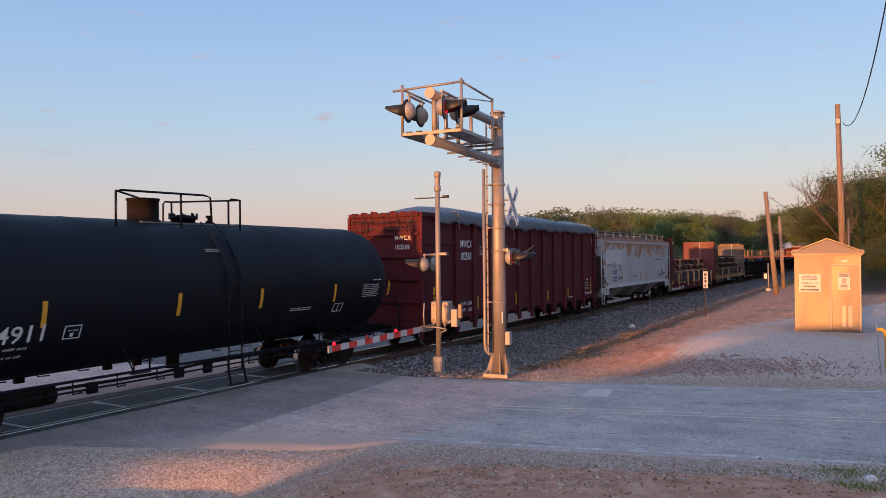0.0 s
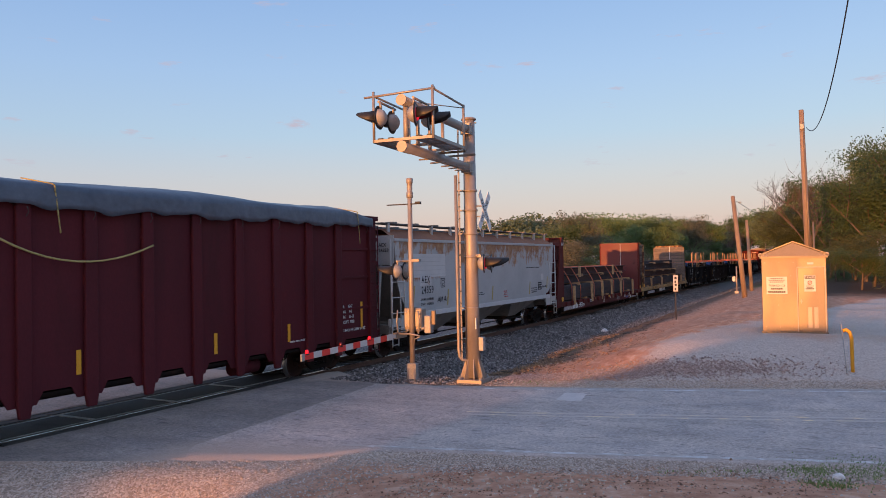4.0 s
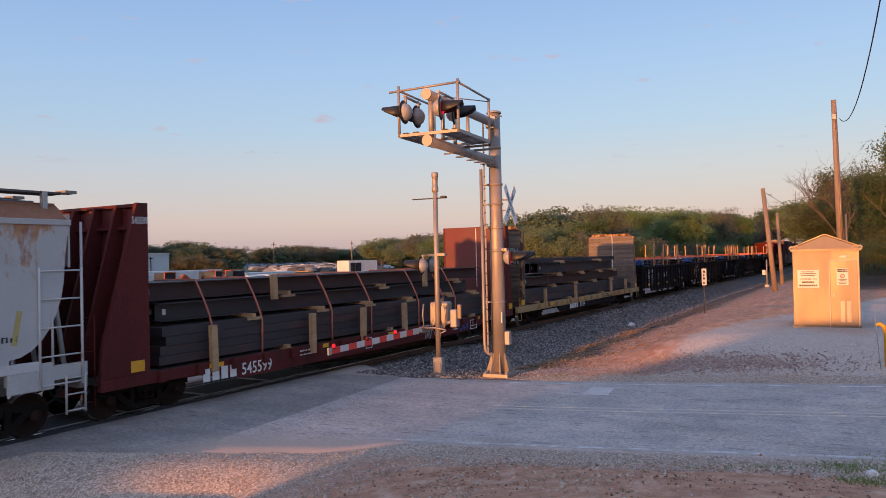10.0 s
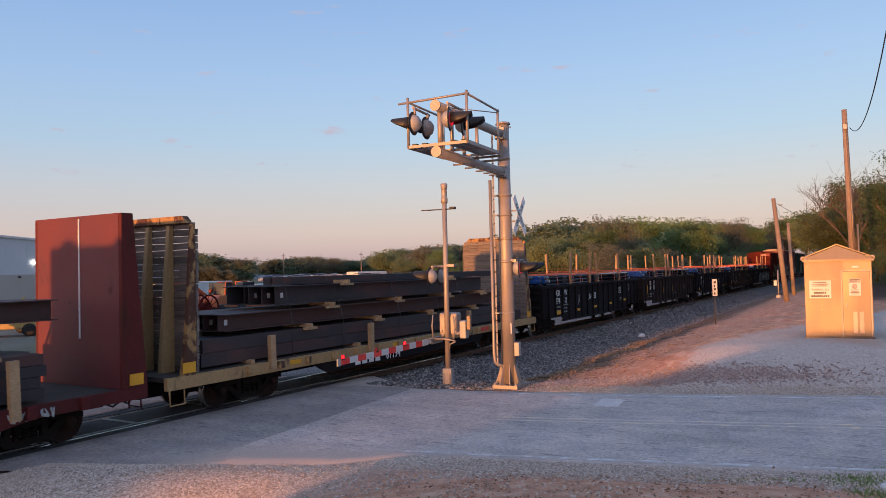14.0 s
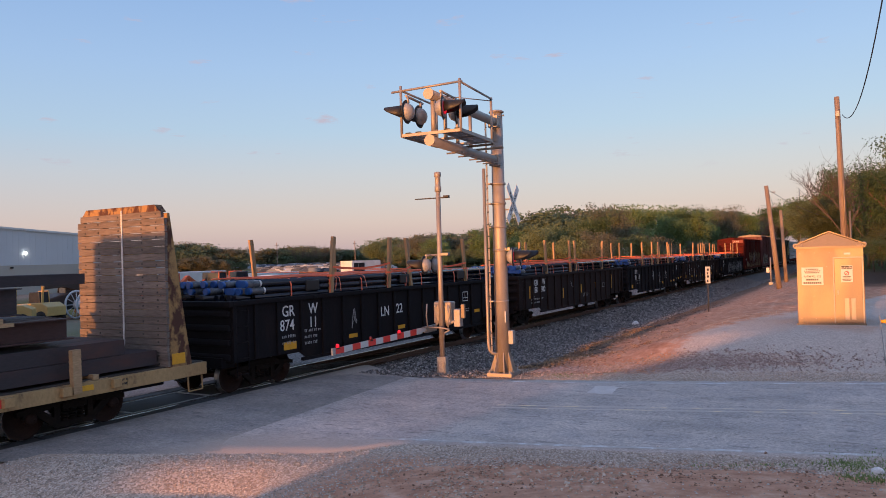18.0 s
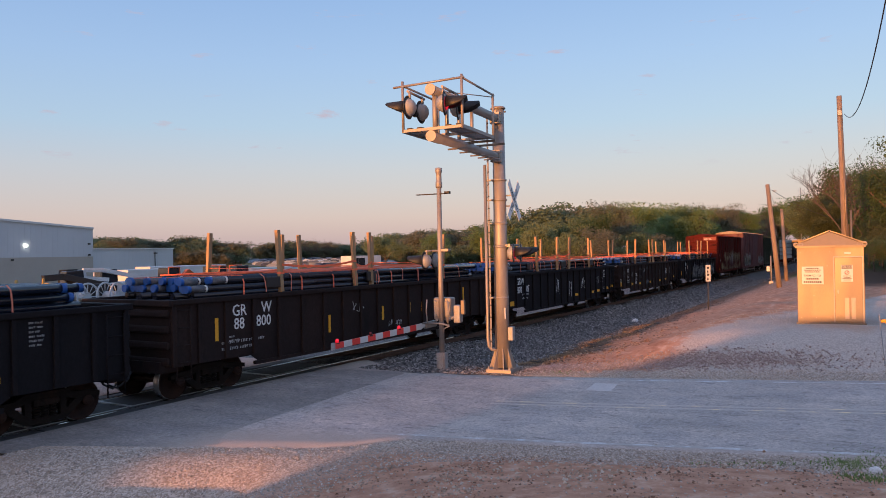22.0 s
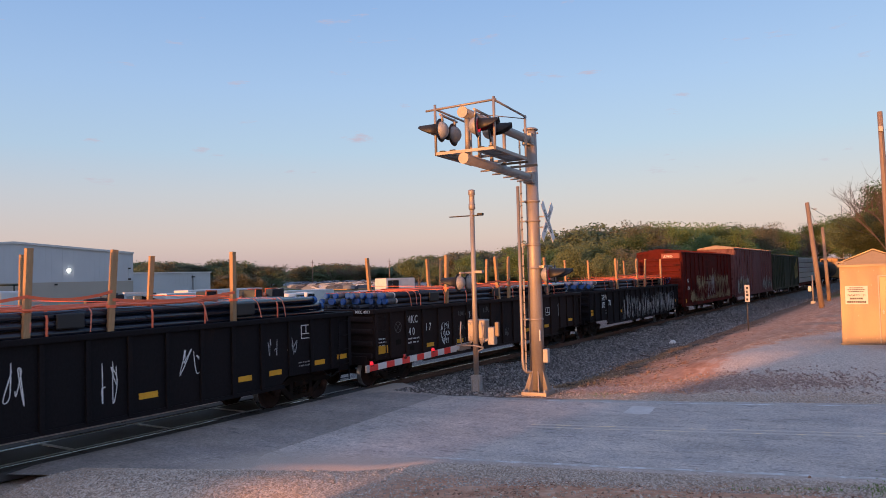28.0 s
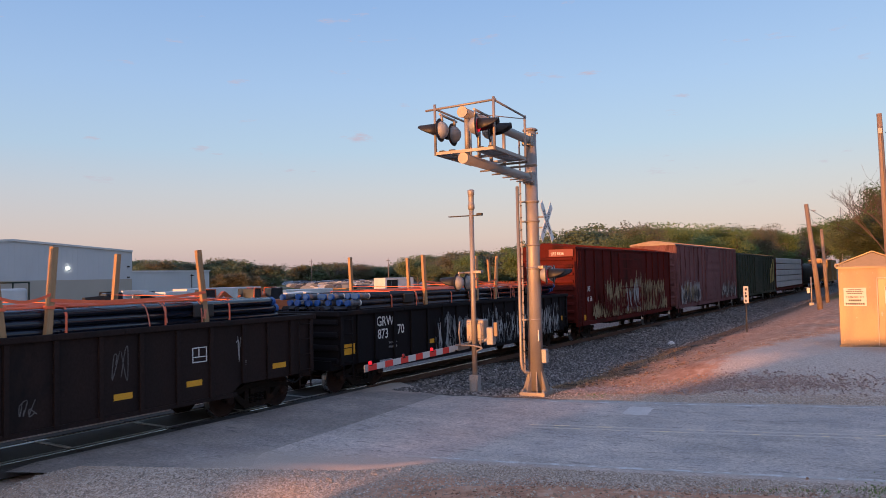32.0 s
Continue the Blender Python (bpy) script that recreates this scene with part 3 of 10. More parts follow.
    # dark brown soil strip by the ballast, low-sun shade put into its colour
    shaded_soil = ramp_of(nt, mid, [(0.3, (0.075, 0.05, 0.036)), (0.55, (0.16, 0.105, 0.075)), (0.75, (0.30, 0.20, 0.14))])
    far = mix_of(nt, sums(nt, "MULTIPLY", span(nt, uf, 7.7, 6.5), 0.9), far, shaded_soil)
    far = mix_of(nt, span(nt, uf, 5.7, 5.0), far, ballast)
    # the camera's side: gravel verge, dirt beyond it
    k_dirt = sums(nt, "MULTIPLY", span(nt, wf, -4.0, -5.0), span(nt, y, 8.2, 6.4))
    near = mix_of(nt, sums(nt, "MULTIPLY", k_dirt, 0.92), gravel, dirt)
    c = mix_of(nt, span(nt, w, -0.1, 0.1), near, far)
    c = mix_of(nt, span(nt, u, -18.0, -30.0), c, mix_of(nt, span(nt, noise_of(nt, p, 0.02, 4.0), 0.4, 0.62), grass, (0.26, 0.22, 0.18)))
    put(nt, c, bsdf.inputs["Base Color"])
    bsdf.inputs["Roughness"].default_value = 0.92
    bsdf.inputs["Specular IOR Level"].default_value = 0.2
    h = sums(nt, "ADD", sums(nt, "MULTIPLY", vor.outputs["Distance"], -0.9), sums(nt, "ADD", mid, sums(nt, "MULTIPLY", vor2.outputs["Distance"], -0.8)))
    bumped(nt, bsdf, h, 0.55, 0.022)
    return m


def asphalt(name, lo, hi, crack=0.6):
    m, nt, bsdf = start(name)
    g = nt.nodes.new("ShaderNodeNewGeometry")
    p = g.outputs["Position"]
    mp = nt.nodes.new("ShaderNodeMapping")
    mp.inputs["Rotation"].default_value = (0, 0, radians(10.8))
    mp.inputs["Scale"].default_value = (1.0, 0.16, 1.0)
    nt.links.new(p, mp.inputs["Vector"])
    mp2 = nt.nodes.new("ShaderNodeMapping")
    mp2.inputs["Rotation"].default_value = (0, 0, radians(10.8))
    mp2.inputs["Scale"].default_value = (1.5, 0.35, 1.0)
    nt.links.new(p, mp2.inputs["Vector"])
    lanes, broad, fine = noise_of(nt, mp.outputs[0], 1.3, 5.0, 0.6), noise_of(nt, p, 0.5, 5.0, 0.6), noise_of(nt, p, 70.0, 2.0)
    c = ramp_of(nt, sums(nt, "MULTIPLY", sums(nt, "ADD", lanes, broad), 0.5), [(0.36, lo), (0.64, hi)])
    c = mix_of(nt, 1.0, c, ramp_of(nt, fine, [(0.3, (0.72,) * 3), (0.7, (1.28,) * 3)]), True)
    vor = nt.nodes.new("ShaderNodeTexVoronoi")
    vor.feature = "DISTANCE_TO_EDGE"
    warp = nt.nodes.new("ShaderNodeVectorMath")
    warp.operation = "ADD"
    wn3 = nt.nodes.new("ShaderNodeTexNoise")
    wn3.inputs["Scale"].default_value = 1.4
    nt.links.new(p, wn3.inputs["Vector"])
    nt.links.new(p, warp.inputs[0])
    nt.links.new(wn3.outputs["Color"], warp.inputs[1])
    nt.links.new(warp.outputs[0], vor.inputs["Vector"])
    vor.inputs["Scale"].default_value = 0.42
    k = sums(nt, "MULTIPLY", span(nt, vor.outputs["Distance"], 0.006, 0.002), span(nt, broad, 0.45, 0.6, 0.0, crack))
    c = mix_of(nt, k, c, (0.035, 0.035, 0.037))
    spot = span(nt, noise_of(nt, mp2.outputs[0], 5.0, 4.0, 0.6), 0.60, 0.67, 0.0, 0.5)
    c = mix_of(nt, spot, c, (0.13, 0.12, 0.118))
    # coarse stones and small pits in the worn top
    c = mix_of(nt, 1.0, c, ramp_of(nt, noise_of(nt, p, 16.0, 5.0, 0.75), [(0.36, (0.72,) * 3), (0.64, (1.24,) * 3)]), True)
    c = mix_of(nt, 1.0, c, ramp_of(nt, noise_of(nt, p, 1.1, 5.0, 0.65), [(0.35, (0.84, 0.85, 0.88)), (0.65, (1.10, 1.08, 1.05))]), True)
    c = mix_of(nt, span(nt, noise_of(nt, p, 9.0, 3.0, 0.6), 0.64, 0.70, 0.0, 0.6), c, (0.10, 0.095, 0.095))
    # gravel dust trodden in along the edges
    sep = nt.nodes.new("ShaderNodeSeparateXYZ")
    nt.links.new(p, sep.inputs[0])
    x, y = sep.outputs["X"], sep.outputs["Y"]
    fray = sums(nt, "MULTIPLY", sums(nt, "SUBTRACT", noise_of(nt, p, 2.2, 7.0, 0.7), 0.5), 2.2)
    w = sums(nt, "ADD", sums(nt, "ADD", sums(nt, "MULTIPLY", y, 0.19), sums(nt, "SUBTRACT", x, 15.79)), fray)
    dust = sums(nt, "MAXIMUM", sums(nt, "MULTIPLY", span(nt, w, -3.0, -4.0, 0.0, 0.8), span(nt, y, 11.6, 10.2)), span(nt, w, 3.3, 4.0, 0.0, 0.7))
    c = mix_of(nt, dust, c, mix_of(nt, fine, (0.34, 0.26, 0.20), (0.60, 0.50, 0.42)))
    put(nt, c, bsdf.inputs["Base Color"])
    put(nt, span(nt, broad, 0.3, 0.7, 0.72, 0.9), bsdf.inputs["Roughness"])
    bumped(nt, bsdf, sums(nt, "SUBTRACT", fine, k), 0.35, 0.008)
    return m


def stone_material(name, lo, mid, hi):
    """Rough broken stone, each piece of its own shade."""
    m, nt, bsdf = start(name)
    g = nt.nodes.new("ShaderNodeNewGeometry")
    fine = noise_of(nt, g.outputs["Position"], 60.0, 4.0, 0.65)
    c = ramp_of(nt, g.outputs["Random Per Island"], [(0.0, lo), (0.6, mid), (1.0, hi)])
    c = mix_of(nt, 1.0, c, ramp_of(nt, fine, [(0.3, (0.75,) * 3), (0.7, (1.2,) * 3)]), True)
    put(nt, c, bsdf.inputs["Base Color"])
    bsdf.inputs["Roughness"].default_value = 0.9
    bsdf.inputs["Specular IOR Level"].default_value = 0.25
    bumped(nt, bsdf, fine, 0.4, 0.01)
    return m


M_GROUND = ground_material()
M_ROAD = asphalt("old_grey_asphalt", (0.385, 0.328, 0.292), (0.575, 0.495, 0.445), 0.2)
M_APRON = asphalt("newer_dark_asphalt", (0.235, 0.202, 0.180), (0.38, 0.33, 0.298), 0.3)
M_PANEL = surface("crossing_panel_concrete", (0.040, 0.038, 0.037), (0.072, 0.068, 0.066), 1.2, rough=(0.7, 0.85), bump=0.2, speck=0.2, stain=(0.035, 0.034, 0.033), stain_at=(0.5, 0.7))
M_PANELEDGE = surface("pale_panel_edge", (0.34, 0.34, 0.34), (0.46, 0.46, 0.45), 2.0, rough=(0.5, 0.7), metal=0.2, bump=0.1)
M_LINE = surface("worn_white_line", (0.60, 0.58, 0.57), (0.74, 0.72, 0.71), 2.5, rough=(0.6, 0.8), bump=0.1, speck=0.3, stain=(0.47, 0.42, 0.38), stain_at=(0.38, 0.54), stain_scale=3.0)
M_YLINE = surface("worn_yellow_line", (0.80, 0.60, 0.36), (0.88, 0.68, 0.42), 2.5, rough=(0.6, 0.8), bump=0.1, speck=0.3, stain=(0.54, 0.47, 0.42), stain_at=(0.34, 0.52), stain_scale=3.0)
M_PATCH = surface("pale_road_patch", (0.58, 0.52, 0.48), (0.70, 0.63, 0.59), 2.0, rough=(0.7, 0.85), bump=0.2, speck=0.2, stain=(0.42, 0.39, 0.37), stain_at=(0.55, 0.7))
M_STONE = stone_material("grey_gravel_stone", (0.27, 0.22, 0.18), (0.48, 0.41, 0.35), (0.68, 0.61, 0.545))
M_BALLAST = stone_material("dark_ballast_stone", (0.06, 0.057, 0.056), (0.19, 0.178, 0.172), (0.42, 0.395, 0.375))
M_ROCK = stone_material("tan_limestone", (0.36, 0.24, 0.17), (0.50, 0.38, 0.29), (0.64, 0.55, 0.46))
M_MAUVE = stone_material("mauve_broken_rock", (0.28, 0.21, 0.19), (0.42, 0.325, 0.295), (0.54, 0.44, 0.405))
M_PALEGRAVEL = stone_material("pale_crushed_stone", (0.38, 0.325, 0.285), (0.52, 0.455, 0.40), (0.66, 0.59, 0.53))
M_WHITEROCK = surface("white_rock", (0.62, 0.62, 0.62), (0.74, 0.73, 0.72), 3.0, rough=(0.7, 0.9), bump=0.3, grain=20)
M_STRAW = surface("dry_brush", (0.26, 0.17, 0.10), (0.40, 0.28, 0.17), 3.0, rough=(0.8, 0.95), bump=0.1, jitter=False)
M_GRASS = surface("spring_grass_blade", (0.12, 0.19, 0.05), (0.20, 0.28, 0.09), 3.0, rough=(0.6, 0.8), bump=0.0, jitter=False)

M_LITTER = stone_material("leaf_litter", (0.05, 0.035, 0.025), (0.12, 0.08, 0.055), (0.26, 0.19, 0.13))
M_CLOD = stone_material("red_dirt_clod", (0.16, 0.09, 0.06), (0.33, 0.19, 0.125), (0.52, 0.36, 0.27))

# ---- ground, road and railway ----
def spread(a, b, fine0, fine1, step, grow=1.3):
    xs = list(np.arange(fine0, fine1 + 1e-6, step))
    d, v = step, fine1
    while v < b:
        d *= grow
        v += d
        xs.append(min(v, b))
    d, v = step, fine0
    while v > a:
        d *= grow
        v -= d
        xs.insert(0, max(v, a))
    return [float(v) for v in xs]


def sheet(name, xs, ys, place, material):
    """A sheet over the lines xs and ys; place(x, y) gives each corner."""
    verts = [place(x, y) for y in ys for x in xs]
    n = len(xs)
    faces = [(j * n + i, j * n + i + 1, (j + 1) * n + i + 1, (j + 1) * n + i) for j in range(len(ys) - 1) for i in range(n - 1)]
    me = bpy.data.meshes.new(name)
    me.from_pydata(verts, [], faces)
    me.materials.append(material)
    me.polygons.foreach_set("use_smooth", [True] * len(faces))
    return new(name, me)


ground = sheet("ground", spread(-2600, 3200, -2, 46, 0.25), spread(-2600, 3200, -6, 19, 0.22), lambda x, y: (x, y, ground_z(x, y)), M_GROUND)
tagged(ground, "gravel, red dirt and ballast beside the railway", "ground", kind="structure")
ROAD_YS = spread(-90, 140, -8, 20, 0.4)


def road_strip(name, w0, w1, y0, y1, lift, material, label, category, ragged=0.0, kind="structure", parent=None, left_flare=False):
    ys = [y for y in ROAD_YS if y0 < y < y1]
    ys = [y0, *ys, y1]
    k = max(2, int((w1 - w0) / 0.5))
    ws = [w0 + (w1 - w0) * i / k for i in range(k + 1)]
    if ragged:
        ws = [ws[0], ws[0] + 0.07, *ws[1:-1], ws[-1] - 0.07, ws[-1]]

    def place(w, y):
        drop = -0.06 if ragged and w in (ws[0], ws[-1]) else 0.0
        if ragged and (w <= ws[1] or w >= ws[-2]):
            w += ragged * noise.noise(Vector((3 if w > 0 else -3, y * 1.7, 5)))
        if left_flare and w < 0:
            w *= 1 + flare(y) / 3.6
        return (road_x(y) + w, y, road_z(y) + lift + drop)
    ob = sheet(name, ws, ys, place, material)
    ob.parent = parent
    return tagged(ob, label, category, kind=kind)


road = road_strip("road", -3.6, 3.62, -90, 12.0, 0.02, M_ROAD, "worn grey asphalt road with faded lines", "road", 0.16, left_flare=True)
far_road = road_strip("road", -3.6, 3.6, 17.6, 140, 0.02, M_ROAD, "grey asphalt road beyond the railway", "road", 0.16)


def apron_place(k, v):
    # newer asphalt that widens along the rails; k runs from its left end to its right end, v from its near edge to the rails
    y = 10.2 + 3.7 * v
    left, right = 9.15 - 0.54 * (y - 9.72), road_x(y) + 3.62 + 0.62 * max(0.0, y - 10.3)
    x = left + (right - left) * k
    near = mixed(9.75, 10.56 + 0.0917 * (x - 9.65), smooth(8.7, 10.0, x)) + 0.03 * noise.noise(Vector((x * 1.7, 2.0, 7.0)))
    yy = near + (13.9 - near) * v
    edge = 0.05 if k in (0.0, 1.0) else 0.0
    return (x, yy, road_z(yy) + 0.0235 - edge)


apron = sheet("pavement", [i / 24 for i in range(25)], [0, 0.15, 0.3, 0.45, 0.6, 0.75, 0.88, 1.0], apron_place, M_APRON)
tagged(apron, "newer dark asphalt apron along the crossing", "pavement", kind="structure")
back_apron = sheet("pavement", [2.0 + 0.6 * i for i in range(27)], [YC + RAIL + 0.42, 16.8, 17.4, 18.2], lambda x, y: (x, y, 0.024 + road_z(y)), M_APRON)
tagged(back_apron, "dark asphalt apron behind the rails", "pavement", kind="structure")

for w0, w1, y0, y1, mat, what in ((3.18, 3.30, -90, 8.3, M_LINE, "white"), (-3.28, -3.16, -90, 8.0, M_LINE, "white"), (-0.20, -0.09, -90, 7.2, M_YLINE, "yellow"), (0.09, 0.20, -90, 7.2, M_YLINE, "yellow")):
    road_strip("road_line", w0, w1, y0, y1, 0.0225, mat, "worn %s line painted on the asphalt" % what, "road marking")
bm = bmesh.new()
for i in range(28):
    a = 2 * math.pi * i / 28
    cx, cy = math.cos(a), math.sin(a)
    r = 1 / max(abs(cx), abs(cy)) + 0.22 * noise.noise(Vector((cx * 2.5, cy * 2.5, 4.0)))
    dx, dy = 0.50 * r * cx, 0.29 * r * cy + 0.05 * r * cx
    bm.verts.new((16.92 + dx, 5.56 + dy, road_z(5.56 + dy) + 0.027))
bm.faces.new(bm.verts[:])
tagged(part("road_patch", bm, M_PATCH), "pale concrete patch in the asphalt", "road patch", kind="structure")

# rails: head, web and foot, the head's top polished
track = tagged(thing("railway_track", pose(0, YC, 0), "steel rails on dark ties across the crossing", "track"), kind="structure")
RAIL_OUT = [(-0.075, -0.175), (0.075, -0.175), (0.075, -0.165), (0.012, -0.15), (0.012, -0.05), (0.036, -0.036), (0.036, -0.006), (0.026, 0.0), (-0.026, 0.0), (-0.036, -0.006), (-0.036, -0.036), (-0.012, -0.05), (-0.012, -0.15), (-0.075, -0.165)]
for s in (-1, 1):
    bm = bmesh.new()
    prism_x(bm, [(y + s * RAIL, z) for y, z in RAIL_OUT], -160, 420)
    me = mesh_of("rail", bm, [M_RAILRUST, M_STEEL])
    for f in me.polygons:
        if f.normal.z > 0.5 and f.center.z > -0.01:
            f.material_index = 1
    part("rail", me, None, track)
bm = bmesh.new()
box(bm, -0.115, 0.115, -1.3, 1.3, -0.34, -0.178)
tie_mesh = mesh_of("tie", bm, M_TIE)
for i in range(120):
    x = 18.2 + 0.53 * i
    part("tie", tie_mesh, None, track, m=pose(x, 0.02 * math.sin(i * 7.1), -0.002 * (i % 3), 0, 0, 1.4 * math.sin(i * 3.7)))

# crossing panels between and beside the rails, with pale edges
crossing = tagged(thing("crossing_panels", pose(0, YC, 0), "dark concrete crossing panels with pale edges between the rails", "crossing"), kind="structure")
for i in range(7):
    x0 = 1.6 + 2.28 * i
    for y0, y1 in ((-RAIL + 0.10, RAIL - 0.10), (-RAIL - 0.43, -RAIL - 0.06), (RAIL + 0.06, RAIL + 0.43)):
        bm = bmesh.new()
        box(bm, x0 + 0.02, x0 + 2.26, y0, y1, -0.16, 0.012)
        part("panel", bm, M_PANEL, crossing, bevel=0.012)
        if y1 - y0 > 1:
            bm = bmesh.new()
            box(bm, x0 + 0.02, x0 + 0.11, y0 + 0.02, y1 - 0.02, 0.0, 0.017)
            part("panel_edge", bm, M_PANELEDGE, crossing)
    bm = bmesh.new()
    for s in (-1, 1):
        box(bm, x0 + 0.03, x0 + 2.25, s * (RAIL - 0.135) - 0.03, s * (RAIL - 0.135) + 0.03, 0.0, 0.016)
    part("edge_angle", bm, M_PANELEDGE, crossing)


# ---- loose stones ----
def stones(name, spots, material, label, category, flat=0.7):
    """Many rough stones in one mesh; spots: rows of x, y, z, size."""
    rng = np.random.default_rng(len(spots))
    base = np.array([(1, 0, 0), (-1, 0, 0), (0, 1, 0), (0, -1, 0), (0, 0, 1), (0, 0, -1)], float)
    tri = np.array([(0, 2, 4), (2, 1, 4), (1, 3, 4), (3, 0, 4), (2, 0, 5), (1, 2, 5), (3, 1, 5), (0, 3, 5)])
    n = len(spots)
    sp = np.array(spots)
    a = rng.uniform(0, 2 * np.pi, n)
    v = base[None] * rng.uniform(0.55, 1.25, (n, 6, 1)) + rng.normal(0, 0.18, (n, 6, 3))
    v[:, :, 2] *= flat
    tilt = rng.normal(0, 0.35, n)
    y, z = v[:, :, 1] * np.cos(tilt)[:, None] - v[:, :, 2] * np.sin(tilt)[:, None], v[:, :, 1] * np.sin(tilt)[:, None] + v[:, :, 2] * np.cos(tilt)[:, None]
    x = v[:, :, 0]
    v = np.stack([x * np.cos(a)[:, None] - y * np.sin(a)[:, None], x * np.sin(a)[:, None] + y * np.cos(a)[:, None], z], -1)
    v = v * (sp[:, 3] / 2)[:, None, None] + sp[:, None, :3]
    f = (tri[None] + 6 * np.arange(n)[:, None, None]).reshape(-1, 3)
    me = bpy.data.meshes.new(name)
    me.from_pydata(v.reshape(-1, 3).tolist(), [], f.tolist())
    me.materials.append(material)
    return tagged(new(name, me), label, category, kind="stuff")


rng = random.Random(4)
spots = []
while len(spots) < 29000:
    x, u = 17.3 + 34 * rng.random() ** 1.35, rng.uniform(0.9, 5.6)
    if x - road_x(YC - u) < 3.6 + 0.5 * rng.random():
        continue
    spots.append((x, YC - u, ground_z(x, YC - u) + 0.01, rng.uniform(0.05, 0.125)))
while len(spots) < 41000:
    x, u = rng.uniform(40, 96), rng.uniform(0.9, 5.4)
    spots.append((x, YC - u, ground_z(x, YC - u) + 0.02, rng.uniform(0.09, 0.17)))
stones("ballast_stones", spots, M_BALLAST, "dark crushed ballast stones along the track", "ballast")
spots = []
while len(spots) < 30000:
    y = rng.uniform(-1.5, 13.2)
    wide = mixed(1.5, 5.5, smooth(5.8, 7.4, y)) if rng.random() < 0.9 else 5.0
    x = (road_x(y) - 3.50 - flare(y) if y < 9.4 else 9.15 - 0.54 * (y - 9.72)) - wide * rng.random() ** 1.2
    spots.append((x, y, ground_z(x, y) + 0.004, rng.choice((0.016, 0.02, 0.025, 0.03, 0.045))))
stones("gravel", spots, M_STONE, "loose grey gravel on the road's verge", "gravel")
spots = []
while len(spots) < 12000:
    y = rng.uniform(-3, 10.2)
    x = road_x(y) + 3.7 + (1.0 + 1.0 * smooth(7, 9, y)) * rng.random() ** 1.2
    spots.append((x, y, ground_z(x, y) + 0.004, rng.choice((0.014, 0.018, 0.022, 0.03, 0.04))))
stones("gravel", spots, M_STONE, "loose gravel on the verge by the signal mast", "gravel")
spots = []
while len(spots) < 5200:
    y = rng.uniform(-1.0, 8.3)
    if rng.random() > smooth(-1.0, 5.0, y):
        continue
    w = 5.15 + 0.35 * smooth(8, 5.5, y) + rng.gauss(0, 0.34)
    x = road_x(y) + w
    spots.append((x, y, ground_z(x, y) + 0.02, rng.choice((0.03, 0.04, 0.05, 0.06, 0.08))))
stones("riprap", spots, M_MAUVE, "mauve-brown broken rock heaped beside the road", "rocks")
spots = []
while len(spots) < 9000:
    x, y = rng.uniform(20.4, 36), rng.uniform(-3, 5.2)
    if y < 5.2 - 0.3 * max(x - 22.5, 0) + 0.5:
        spots.append((x, y, ground_z(x, y) + 0.002, rng.choice((0.014, 0.018, 0.024, 0.032))))
stones("gravel", spots, M_PALEGRAVEL, "pale crushed gravel spread over the yard", "gravel")
spots = []
for cx, cy, r, k in ((8.9, 5.0, 0.8, 60), (8.4, 6.3, 0.5, 26), (9.8, 4.2, 0.9, 60), (7.6, 6.6, 0.5, 30), (10.4, 2.8, 1.0, 40), (22.5, 8.4, 1.6, 40), (26.0, 9.2, 2.0, 40), (30.5, 9.6, 2.0, 30), (9.2, 3.2, 0.7, 70), (11.0, 1.6, 0.6, 40), (8.0, 4.6, 0.7, 50)):
    for i in range(2 * k):
        x, y = cx + rng.gauss(0, r * 0.6), cy + rng.gauss(0, r * 0.35)
        spots.append((x, y, ground_z(x, y) + 0.012, rng.choice((0.025, 0.035, 0.045, 0.07))))
stones("rubble", spots, M_ROCK, "tan limestone rubble on the dirt", "rubble")


def blades(name, spots, material, label, category, tall, lean):
    rng2 = np.random.default_rng(len(spots) + 3)
    verts, faces = [], []
    for x, y, z in spots:
        a, h, l = rng2.uniform(0, 6.28), tall * rng2.uniform(0.5, 1.2), lean * rng2.uniform(-1, 1)
        dx, dy = 0.012 * math.cos(a), 0.012 * math.sin(a)
        i = len(verts)
        verts += [(x - dx, y - dy, z), (x + dx, y + dy, z), (x - l * dy * 60 * h + dx * 0.3, y + l * dx * 60 * h, z + h)]
        faces.append((i, i + 1, i + 2))
    me = bpy.data.meshes.new(name)
    me.from_pydata(verts, [], faces)
    me.materials.append(material)
    return tagged(new(name, me), label, category, kind="stuff")


spots = []
for cx, cy, r, k in ((11.7, 0.35, 0.45, 500), (11.25, 1.2, 0.25, 70), (10.7, 0.1, 0.35, 300), (10.9, 1.7, 0.3, 60), (12.0, -0.5, 0.8, 1000), (10.9, 2.2, 0.2, 20), (18.9, 7.3, 0.5, 120), (19.9, 6.2, 0.5, 90)):
    for i in range(k):
        x, y = cx + rng.gauss(0, r * 0.6), cy + rng.gauss(0, r * 0.5)
        spots.append((x, y, ground_z(x, y)))
blades("grass", spots, M_GRASS, "small tufts of spring grass on the dirt", "grass", 0.035, 1.0)
spots = []
for i in range(1500):
    x = rng.uniform(20, 34)
    u = 5.9 + rng.gauss(0, 0.4)
    spots.append((x, YC - u, ground_z(x, YC - u)))
for i in range(900):
    x = 20.2 + 10 * rng.random() ** 1.5
    u = 6.3 + rng.gauss(0, 0.5)
    spots.append((x, YC - u, ground_z(x, YC - u)))
blades("dry_brush", spots, M_STRAW, "dry brown brush and straw in the ditch", "brush", 0.08, 1.8)

